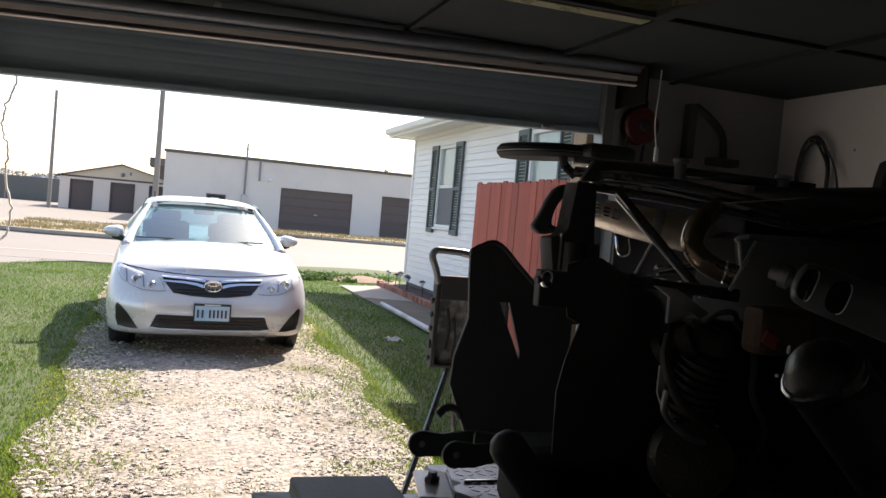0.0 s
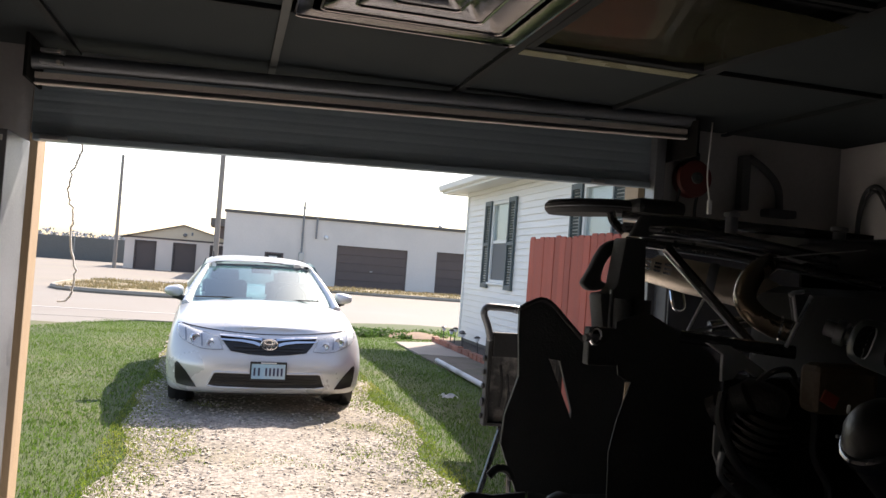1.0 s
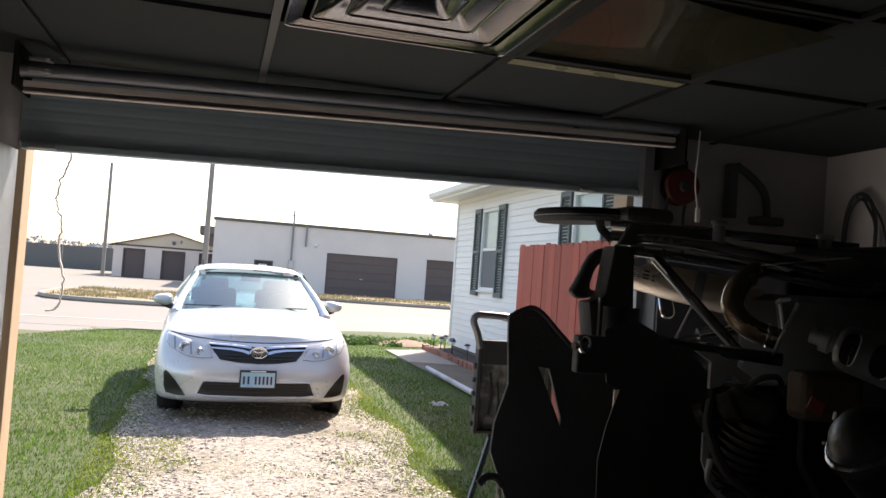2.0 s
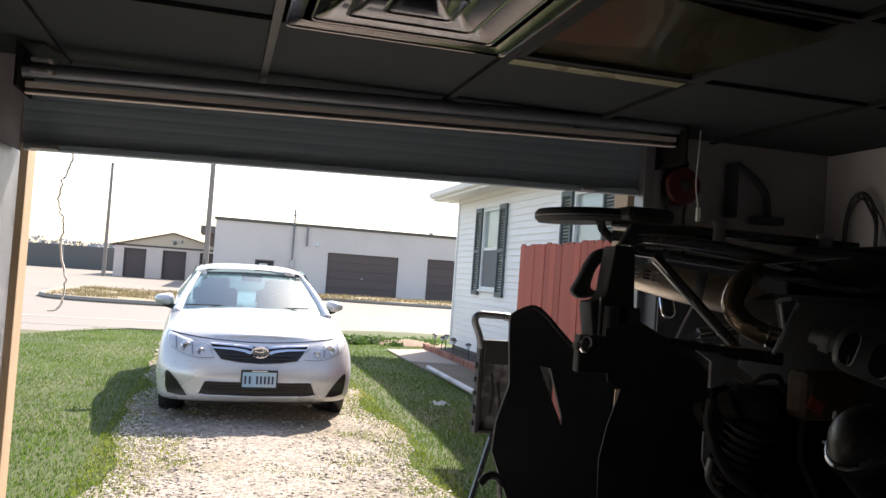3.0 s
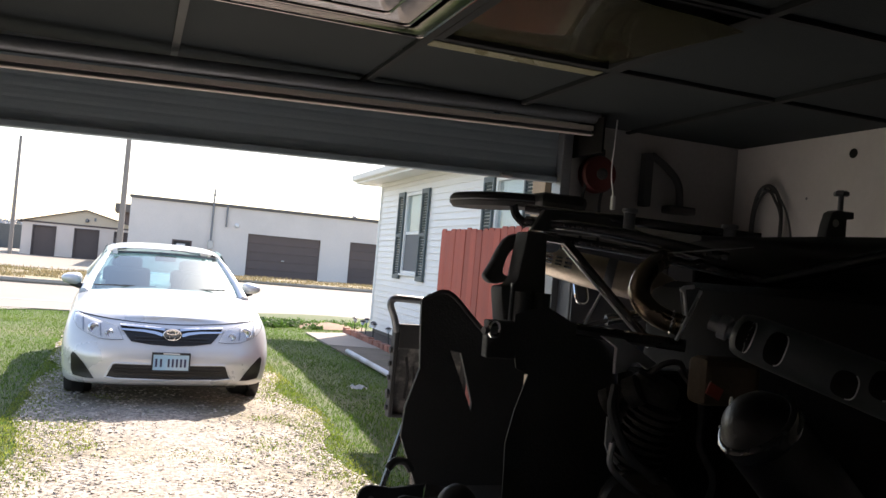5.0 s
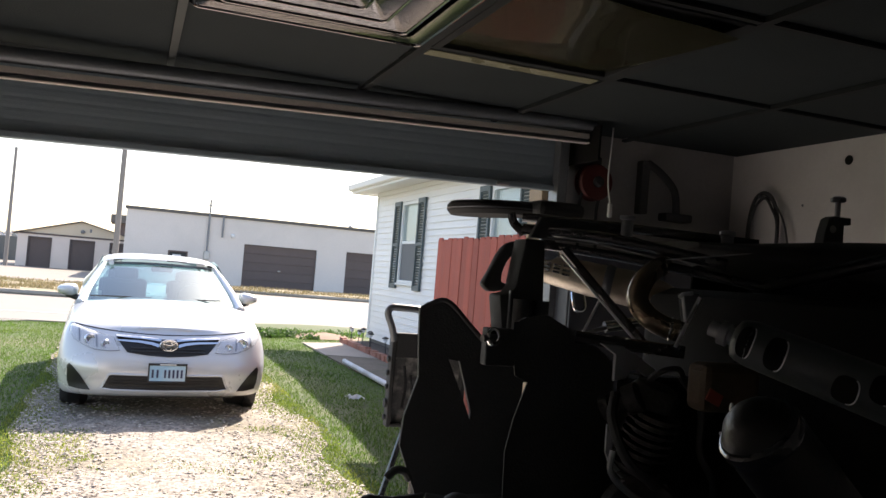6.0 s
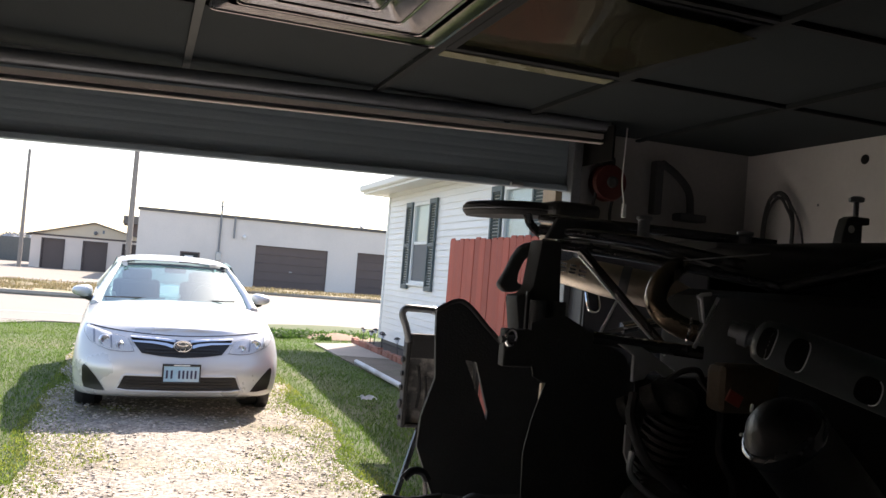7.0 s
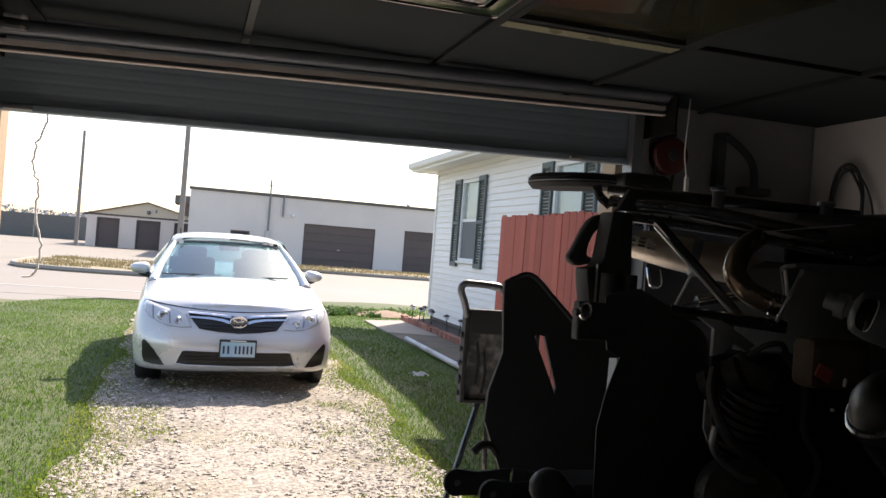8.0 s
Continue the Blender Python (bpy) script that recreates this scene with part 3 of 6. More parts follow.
def diffuser():
    d = thing("air_diffuser", "square louvred metal ceiling air diffuser", "air vent", (0.53, 2.37, CEIL))
    cx, cy = 0.53, 2.37
    part("back_box", boxed(cx - 0.34, cx + 0.34, cy - 0.35, cy + 0.35, CEIL + 0.10, CEIL + 0.12), M_SHADOWBLACK, d, "dark duct mouth")
    def corner(r, z, round_off, n=5):
        """A rounded rectangle of points at the reach r and height z."""
        hx, hy, q = 0.352 * r, 0.372 * r, round_off
        return [(cx + sx * (hx - q) + q * math.cos(radians(a0 + 90 * k / n)), cy + sy * (hy - q) + q * math.sin(radians(a0 + 90 * k / n)), z) for sx, sy, a0 in ((1, 1, 0), (-1, 1, 90), (-1, -1, 180), (1, -1, 270)) for k in range(n + 1)]
    def ring(o, i, z0, z1):
        """A flared sheet-metal ring with a rolled lip."""
        bm = bmesh.new()
        levels = [(o, z0), (o - (o - i) * 0.35, z0 + (z1 - z0) * 0.2), (o - (o - i) * 0.75, z0 + (z1 - z0) * 0.62), (i, z1)]
        rows = [[bm.verts.new(p) for p in corner(r, z, 0.022)] for r, z in levels]
        for a, b in zip(rows, rows[1:]):
            for k in range(len(a)):
                bm.faces.new((a[k], a[(k + 1) % len(a)], b[(k + 1) % len(a)], b[k]))
        bmesh.ops.solidify(bm, geom=bm.faces[:], thickness=0.003)
        lip = corner(o, z0, 0.022)
        tube(bm, lip + lip[:1], 0.005, 8, closed=True)
        return bm
    part("outer_frame", ring(1.0, 0.87, CEIL - 0.012, CEIL - 0.004), M_DIFF, d, "", 40)
    for o, i, drop in ((0.80, 0.52, 0.004), (0.54, 0.30, 0.008), (0.28, 0.10, 0.012)):
        part("louvre", ring(o, i, CEIL - drop, CEIL + 0.062), M_DIFF, d, "flared metal louvre ring", 40)
    part("centre_plate", boxed(cx - 0.05, cx + 0.05, cy - 0.055, cy + 0.055, CEIL + 0.04, CEIL + 0.046, 0.002), M_DIFF, d)


def lens_panel():
    d = thing("ceiling_light", "unlit ceiling light with a yellowed prismatic lens", "ceiling light", (1.26, 2.37, CEIL))
    bm = bmesh.new()
    for x0, x1, y0, y1 in ((0.925, 0.955, 1.995, 2.745), (1.565, 1.597, 1.995, 2.745), (0.955, 1.565, 1.995, 2.02), (0.955, 1.565, 2.72, 2.745)):
        box(bm, x0, x1, y0, y1, CEIL - 0.008, CEIL + 0.03, 0.003)
    part("frame", bm, M_TBARSHADE, d)
    bm = bmesh.new()
    def f(u, v):
        """The old lens has slipped: its near edge hangs, more so at one end."""
        x, y = 0.955 + 0.61 * u, 2.02 + 0.70 * v
        return (x, y, CEIL + 0.010 - (1 - v) * (0.012 + 0.04 * u) + 0.003 * math.sin(3 * math.pi * u) * (1 - v))
    grid(bm, 24, 24, f)
    bmesh.ops.solidify(bm, geom=bm.faces[:], thickness=0.004)
    part("lens", bm, M_PRISM, d, "slipped yellowed prismatic lens", 60)
    part("lens_edge", boxed(0.93, 1.57, 2.765, 2.83, CEIL - 0.010, CEIL - 0.0065, 0.001), M_LENSEDGE, d, "ribbed yellowed lens edge")
    part("housing", boxed(0.93, 1.59, 2.0, 2.74, CEIL + 0.05, CEIL + 0.09, 0.004), M_TBAR, d)


diffuser()
lens_panel()


def sag(bm):
    """The old door hangs a little lower at one end."""
    for v in bm.verts:
        v.co.z += (v.co.x - JR) * 0.026
    return bm


def garage_door():
    """A sheet-steel door rolled up, with its last slats hanging below the tube and a beige guide rail."""
    d = thing("door_1", "dark steel roller garage door, rolled up", "garage door", (0.6, DOOR_Y, LIP), "", "structure")
    n = 6
    z0, z1 = LIP + 0.03, 2.16
    for k in range(n):
        a, b = z0 + (z1 - z0) * k / n, z0 + (z1 - z0) * (k + 1) / n
        bm = bmesh.new()
        prof = [(DOOR_Y, a), (DOOR_Y - 0.001, a + 0.012), (DOOR_Y - 0.001, b - 0.012), (DOOR_Y, b), (DOOR_Y + 0.01, b), (DOOR_Y + 0.01, a)]
        slab(bm, prof, "x", JL - 0.02, JR + 0.02)
        sag(bm)
        part("slat", bm, M_CURTAINDOOR, d)
    part("bottom_bar", sag(boxed(JL - 0.01, JR + 0.01, DOOR_Y - 0.022, DOOR_Y + 0.022, LIP, LIP + 0.029, 0.005)), M_CURTAINDOOR, d)
    part("door_stop", sag(boxed(1.60, 1.66, DOOR_Y - 0.05, DOOR_Y - 0.023, LIP + 0.002, LIP + 0.016, 0.003)), M_GALV, d, "small bright metal stop")
    part("door_stop", sag(boxed(JL + 0.02, JL + 0.12, DOOR_Y - 0.05, DOOR_Y - 0.023, LIP + 0.002, LIP + 0.018, 0.003)), M_GALV, d, "small bright metal stop")
    bm = tube(bmesh.new(), [(-0.72, 3.52, 2.075), (2.0, 3.52, 2.168)], 0.031, 16)
    part("roller_tube", bm, M_DARKSTEEL, d, "dark steel roller tube", 40)
    bm = bmesh.new()
    def rail(bm, z0, z1, y0, y1):
        slab(bm, [(y0, z0), (y1, z0), (y1, z1), (y0, z1)], "x", -0.70, 1.97, 0.001)
        for v in bm.verts:
            v.co.z += (v.co.x + 0.62) * 0.0346
        return bm
    part("guide_rail", rail(bm, 2.012, 2.034, 3.50, 3.53), M_RAIL, d, "beige painted guide rail")
    part("rail_lip", rail(bmesh.new(), 1.990, 1.996, 3.498, 3.53), M_RAIL, d, "thin beige lower lip")
    # dark web: the groove's shadow put into its colour
    part("rail_web", rail(bmesh.new(), 1.9965, 2.0115, 3.515, 3.528), M_DARKSTEEL, d, "shadowed groove of the rail")
    part("track", boxed(JR + 0.01, JR + 0.06, DOOR_Y - 0.06, DOOR_Y + 0.03, 0.012, 2.14, 0.004), M_DARKSTEEL, d)
    bm = bmesh.new()
    for z in (2.06, 2.10):
        box(bm, -0.68, -0.6, 3.46, 3.495, z, z + 0.014, 0.002)
    part("bracket", bm, M_GALV, d, "bright metal hinge bracket")
    for z in (2.067, 2.107):
        part("bolt", tube(bmesh.new(), [(-0.615, 3.455, z), (-0.615, 3.475, z)], 0.008, 8), M_RAIL, d, "brass bolt")
    for x in (-0.72, 1.99):
        part("end_plate", boxed(x - 0.006, x + 0.006, 3.44, 3.8, 2.0, 2.16, 0.002), M_SHADOWBLACK, d)


garage_door()


def jambs():
    j = thing("door_frame", "steel-faced garage door frame with raw wood edges", "door frame", (JL, 3.75, 0), "", "structure")
    part("steel_face", boxed(JL - 0.075, JL - 0.028, 3.40, 3.74, 0.012, LIP - 0.07, 0.003), M_DARKSTEEL, j, "blue-grey steel door track face")
    for k in range(3):
        part("label_bar", boxed(JL - 0.075 + k * 0.012, JL - 0.066 + k * 0.012, 3.398, 3.3999, 1.765 - k * 0.004, 1.778), M_WHITE, j)
    part("steel_lip", boxed(JL - 0.115, JL - 0.1, 3.36, 3.44, 0.012, LIP - 0.07, 0.003), M_GALV, j)
    part("wood_jamb", boxed(JL - 0.045, JL - 0.012, 3.80, 3.94, 0.012, 2.11, 0.003), M_WOOD, j, "raw wooden jamb board")
    part("wood_jamb", boxed(JR + 0.012, JR + 0.045, 3.80, 3.94, 0.012, 2.11, 0.003), M_WOOD, j, "raw wooden jamb board")
    part("wood_head", boxed(JL - 0.045, JR + 0.045, 3.80, 3.94, 2.085, 2.118, 0.003), M_WOOD, j, "raw wooden head board")
    part("stop_post", boxed(JR + 0.09, JR + 0.17, 3.77, 3.815, 0.012, 2.12, 0.003), M_WALLSHADE, j, "painted wooden post, darkened for shade")


jambs()


def hanging_wire():
    bm = bmesh.new()
    pts = [(-0.585, 3.92, 2.08), (-0.59, 3.92, 1.86), (-0.588, 3.92, 1.80), (-0.617, 3.92, 1.71), (-0.628, 3.93, 1.62), (-0.60, 3.92, 1.53), (-0.603, 3.92, 1.42), (-0.575, 3.92, 1.30), (-0.582, 3.92, 1.21), (-0.60, 3.92, 1.175), (-0.635, 3.92, 1.168)]
    line = curve(pts)
    line = [p + Vector((0.012 * noise.noise((0, 0, i * 0.8)) * (i > 8), 0, 0)) for i, p in enumerate(line)]
    tube(bm, line, 0.0045, 6)
    ob = part("hanging_wire", bm, M_WHITE, None, "", 60)
    tagged(ob, "kinked white cable hanging in the doorway", "cable")


hanging_wire()


# ---------------------------------------------------------------- neighbour house
HX = 4.40


def neighbour_house():
    h = thing("house", "white vinyl-sided single-storey house with shuttered windows", "house", (HX + 3, 11, 0))
    y0, y1 = 4.6, 15.6
    part("foundation", boxed(HX + 0.03, HX + 7, y0, y1 - 0.03, -0.1, 0.2), M_FOUND, h, "dark block foundation")
    wins = [(13.08, 13.98, 1.27, 2.66), (9.25, 10.12, 1.24, 2.66), (6.0, 6.8, 1.24, 2.66)]
    core = bmesh.new()
    ys = sorted({y0, y1} | {w[0] for w in wins} | {w[1] for w in wins})
    for a, b in zip(ys, ys[1:]):
        w = [q for q in wins if q[0] == a and q[1] == b]
        if w:
            box(core, HX + 0.02, HX + 0.18, a, b, 0.2, w[0][2])
            box(core, HX + 0.02, HX + 0.18, a, b, w[0][3], 2.95)
        else:
            box(core, HX + 0.02, HX + 0.18, a, b, 0.2, 2.95)
    box(core, HX + 0.18, HX + 7, y1 - 0.18, y1, 0.2, 2.95)
    box(core, HX + 0.18, HX + 7, y0, y0 + 0.16, 0.2, 2.95)
    box(core, HX + 6.84, HX + 7, y0 + 0.16, y1 - 0.18, 0.2, 2.95)
    wall = part("wall", core, M_TRIM, h)
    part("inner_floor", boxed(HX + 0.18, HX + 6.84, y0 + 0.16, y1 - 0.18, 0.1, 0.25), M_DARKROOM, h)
    # lapped boards, cut at the windows
    lap = 0.104
    k = 0
    z = 0.18
    while z < 2.86:
        spans = [(y0, y1)]
        for a, b, c, d in wins:
            if z + lap > c and z < d:
                spans = [s for p, q in spans for s in ((p, min(q, a)), (max(p, b), q)) if s[1] - s[0] > 0.05]
        for p, q in spans:
            bm = bmesh.new()
            slab(bm, [(HX + 0.018, z), (HX - 0.012, z - 0.004), (HX - 0.012, z + 0.004), (HX + 0.004, z + lap), (HX + 0.018, z + lap)], "y", p, q)
            part("siding_board", bm, M_SIDING, wall)
        z += lap
        k += 1
    z = 0.18
    while z < 2.86:
        bm = bmesh.new()
        slab(bm, [(y1 - 0.002, z), (y1 + 0.014, z - 0.004), (y1 + 0.014, z + 0.004), (y1 + 0.002, z + lap)], "x", HX + 0.03, HX + 7)
        part("siding_board", bm, M_SIDING, wall)
        z += lap
    part("corner_post", boxed(HX - 0.025, HX + 0.06, y1 - 0.055, y1 + 0.03, 0.17, 2.9, 0.006), M_TRIM, h, "white corner trim")
    # windows with shutters
    for wi, (a, b, c, d) in enumerate(wins):
        bm = bmesh.new()
        for p, q, r, s in ((a, a + 0.05, c, d), (b - 0.05, b, c, d), (a + 0.05, b - 0.05, c, c + 0.05), (a + 0.05, b - 0.05, d - 0.05, d)):
            box(bm, HX - 0.02, HX + 0.1, p, q, r, s, 0.004)
        w = part("window", bm, M_TRIM, h, "white double-hung window")
        part("sill", boxed(HX - 0.05, HX + 0.02, a - 0.02, b + 0.02, c - 0.035, c - 0.002, 0.004), M_TRIM, w)
        mid = (c + d) / 2
        part("meeting_rail", boxed(HX + 0.005, HX + 0.055, a + 0.05, b - 0.05, mid - 0.025, mid + 0.025, 0.003), M_TRIM, w)
        for e, g, off in ((c + 0.05, mid - 0.025, 0.045), (mid + 0.025, d - 0.05, 0.02)):
            pane = part("pane", boxed(HX + off, HX + off + 0.006, a + 0.05, b - 0.05, e, g), M_PANE, w)
            pane.visible_shadow = False
        # added grey sheet gives the lower pane its dim look
        if wi == 0:
            part("dark_pane_sheet", boxed(HX + 0.012, HX + 0.018, a + 0.05, b - 0.05, c + 0.05, mid - 0.025), M_PANEDARK, w, "grey sheet added to darken the lower pane")
        lo = mid - 0.02 if wi == 0 else c + 0.05
        bl = bmesh.new()
        zz = lo
        while zz < d - 0.06:
            box(bl, HX + 0.085, HX + 0.092, a + 0.04, b - 0.04, zz, zz + 0.034, 0.001, None)
            zz += 0.036
        part("blind", bl, M_CURTAIN, w, "white closed blind")
        for s0, s1 in ((a - 0.37, a - 0.02), (b + 0.02, b + 0.37)):
            sh = bmesh.new()
            z0, z1 = c - 0.10, d + 0.02
            for p, q, r, s in ((s0, s0 + 0.05, z0, z1), (s1 - 0.05, s1, z0, z1), (s0 + 0.05, s1 - 0.05, z0, z0 + 0.08), (s0 + 0.05, s1 - 0.05, z1 - 0.08, z1), (s0 + 0.05, s1 - 0.05, (z0 + z1) / 2 - 0.03, (z0 + z1) / 2 + 0.03)):
                box(sh, HX - 0.05, HX - 0.014, p, q, r, s, 0.004)
            shut = part("shutter", sh, M_SHUTTER, h, "dark grey-green louvred shutter")
            lv = bmesh.new()
            for u, v in ((z0 + 0.08, (z0 + z1) / 2 - 0.03), ((z0 + z1) / 2 + 0.03, z1 - 0.08)):
                nz = int((v - u) / 0.042)
                for i in range(nz):
                    zc = u + (i + 0.5) * (v - u) / nz
                    box(lv, -0.016, 0.016, s0 + 0.05, s1 - 0.05, -0.004, 0.004, 0, pose(HX - 0.03, 0, zc, 0, 50, 0))
            part("louvres", lv, M_SHUTTER, shut)
    # roof with eaves
    ex, ey = 3.96, y1 + 0.42
    part("soffit", boxed(ex + 0.02, HX + 0.02, y0 - 0.4, ey - 0.02, 2.93, 2.945), M_TRIM, h, "white vented soffit")
    part("soffit", boxed(HX + 0.02, HX + 7.4, y1 + 0.02, ey - 0.02, 2.93, 2.945), M_TRIM, h, "white vented soffit")
    part("fascia", boxed(ex, ex + 0.02, y0 - 0.4, ey, 2.9, 3.06, 0.003), M_TRIM, h, "white fascia board")
    part("fascia", boxed(ex + 0.02, HX + 7.4, ey - 0.02, ey, 2.9, 3.06, 0.003), M_TRIM, h, "white fascia board")
    bm = bmesh.new()
    slab(bm, [(ex - 0.09, 3.05), (ex - 0.075, 2.96), (ex - 0.04, 2.94), (ex - 0.002, 2.94), (ex - 0.002, 3.05), (ex - 0.01, 3.05), (ex - 0.01, 2.95), (ex - 0.04, 2.95), (ex - 0.07, 2.965), (ex - 0.083, 3.05)], "y", y0 - 0.4, ey)
    part("gutter", bm, M_TRIM, h, "white metal gutter")
    part("frieze", boxed(HX - 0.03, HX - 0.013, y0, y1, 2.85, 2.928, 0.003), M_TRIM, h)
    rf = bmesh.new()
    xr, zr = HX + 3.5, 4.25
    v = [rf.verts.new(p) for p in ((ex - 0.03, y0 - 0.42, 3.062), (HX + 7.45, y0 - 0.42, 3.062), (HX + 7.45, ey + 0.03, 3.062), (ex - 0.03, ey + 0.03, 3.062), (xr, y0 + 3.4, zr), (xr, ey - 3.9, zr))]
    for f in ((0, 3, 5, 4), (2, 1, 4, 5), (1, 0, 4), (3, 2, 5), (0, 1, 2, 3)):
        rf.faces.new([v[i] for i in f])
    part("roof", rf, M_ROOF, h, "dark shingled hip roof")
    # unseen wider eave, added and tapered to cast the stepped lawn shadow
    we = slab(bmesh.new(), [(3.47, y0 - 0.4), (3.86, y0 - 0.4), (3.86, 12.2), (3.84, 12.2), (3.74, 8.62), (3.47, 8.62)], "z", 2.985, 3.06, 0.004)
    part("shadow_eave", we, M_TRIM, h, "unseen white eave added to shape the lawn shadow")
    # tap on the wall
    tp = tube(bmesh.new(), [(HX - 0.01, 12.1, 0.52), (HX - 0.09, 12.1, 0.52), (HX - 0.12, 12.1, 0.48)], 0.014, 8)
    lathe(tp, [(0.03, 0), (0.03, 0.008)], pose(HX - 0.08, 12.1, 0.545), 10)
    part("tap", tp, M_GALV, h, "outdoor water tap", 40)


neighbour_house()


def house_bed():
    sheet("walkway", [(3.0, 12.9), (3.78, 12.7), (3.78, 15.1), (3.0, 14.75)], 0.085, 0.2, M_SLAB, "weathered pale concrete slab by the house", "path")
    # near stretch: the dirt colour also carries the shade of the house
    sheet("dirt_path", [(3.06, 8.4), (3.78, 8.4), (3.78, 12.69), (3.0, 12.89)], 0.078, 0.2, M_PATHDIRT, "brown trodden dirt path along the house, darkened for shade", "path")
    bm = slab(bmesh.new(), [(3.89, 9.0), (4.42, 9.0), (4.42, 15.5), (3.89, 15.3)], "z", -0.02, 0.11)
    structure("flower_bed", bm, M_MULCH, "dark soil flower bed against the house", "flower bed")
    edge = thing("brick_edging", "red brick edging of the flower bed", "brick edging", (3.83, 12, 0))
    me = mesh_b("brick", (0.05, 0.1, 0.05), 0.006, M_BRICK)
    rng = random.Random(8)
    y = 9.0
    while y < 15.2:
        shared("brick", me, edge, pose(3.835 + rng.uniform(-0.008, 0.008), y + 0.1, 0.115 + rng.uniform(-0.01, 0.012), rng.uniform(-3, 3), rng.uniform(-4, 4), rng.uniform(-4, 4)))
        y += 0.212
    bm = tube(bmesh.new(), [(3.02, 8.2, 0.11), (3.0, 9.6, 0.115), (3.05, 11.9, 0.11)], 0.035, 10)
    tube(bm, [(3.02, 8.2, 0.11), (3.02, 8.14, 0.11)], 0.045, 10)
    tagged(part("drain_pipe", bm, M_PIPEGREY, None, "", 40), "white plastic drain pipe lying along the path", "pipe")
    first = None
    for k, (x, y, s) in enumerate(((3.98, 15.2, 1.0), (4.1, 14.85, 1.2), (3.95, 14.6, 0.9), (4.1, 14.3, 1.0), (3.97, 13.9, 1.1), (4.05, 13.2, 1.0), (4.0, 12.4, 1.05), (4.05, 11.5, 1.0), (4.0, 10.7, 1.0))):
        if first is None:
            first = thing("path_light", "small black solar path light stuck in the bed", "path light", (x, y, 0.1), "solar lights in the flower bed")
            part("stake", tube(bmesh.new(), [(x, y, 0.09), (x, y, 0.30)], 0.008, 8), M_BLACKPLASTIC, first)
            part("lens", lathe(bmesh.new(), [(0.03, 0), (0.036, 0.05)], pose(x, y, 0.30), 12), M_CURTAIN, first, "clear ribbed lens")
            part("cap", lathe(bmesh.new(), [(0.055, 0), (0.055, 0.012), (0.02, 0.035)], pose(x, y, 0.352), 14), M_BLACKPLASTIC, first, "black cap", 40)
            origin = (x, y)
        else:
            copy_thing(first, set_at(pose(x, y, 0.1 - 0.05 * (1 - s), (k % 3 - 1) * 4, (k % 2) * 5 - 2, k * 40)))


def mesh_b(name, half, bevel, mat):
    bm = boxed(-half[0], half[0], -half[1], half[1], -half[2], half[2], bevel)
    bmesh.ops.scale(bm, vec=(SIZE[0],) * 3, verts=bm.verts)
    me = bpy.data.meshes.new(name)
    bm.to_mesh(me)
    bm.free()
    me.materials.append(mat)
    return me


house_bed()


def red_fence():
    f = thing("red_fence", "red-stained dog-eared board fence beside the house", "fence", (3.14, 7, 0))
    rng = random.Random(2)
    y = 8.6
    k = 0
    while y > 4.4:
        w = 0.137
        top = 1.83 + rng.uniform(-0.012, 0.012)
        bm = bmesh.new()
        slab(bm, [(y - w, 0.05), (y, 0.05), (y, top - 0.03), (y - 0.028, top), (y - w + 0.028, top), (y - w, top - 0.03)], "x", 3.13 + rng.uniform(-0.004, 0.004), 3.15, 0.002)
        part("board", bm, M_RED, f)
        y -= w + rng.uniform(0.003, 0.008)
        k += 1
    for z in (0.35, 0.95, 1.55):
        part("rail", boxed(3.152, 3.19, 4.4, 8.6, z, z + 0.085, 0.004), M_RED, f)
    for y in (8.52, 6.4, 4.45):
        part("post", boxed(3.192, 3.28, y - 0.045, y + 0.045, -0.2, 1.75, 0.005), M_RED, f)


red_fence()


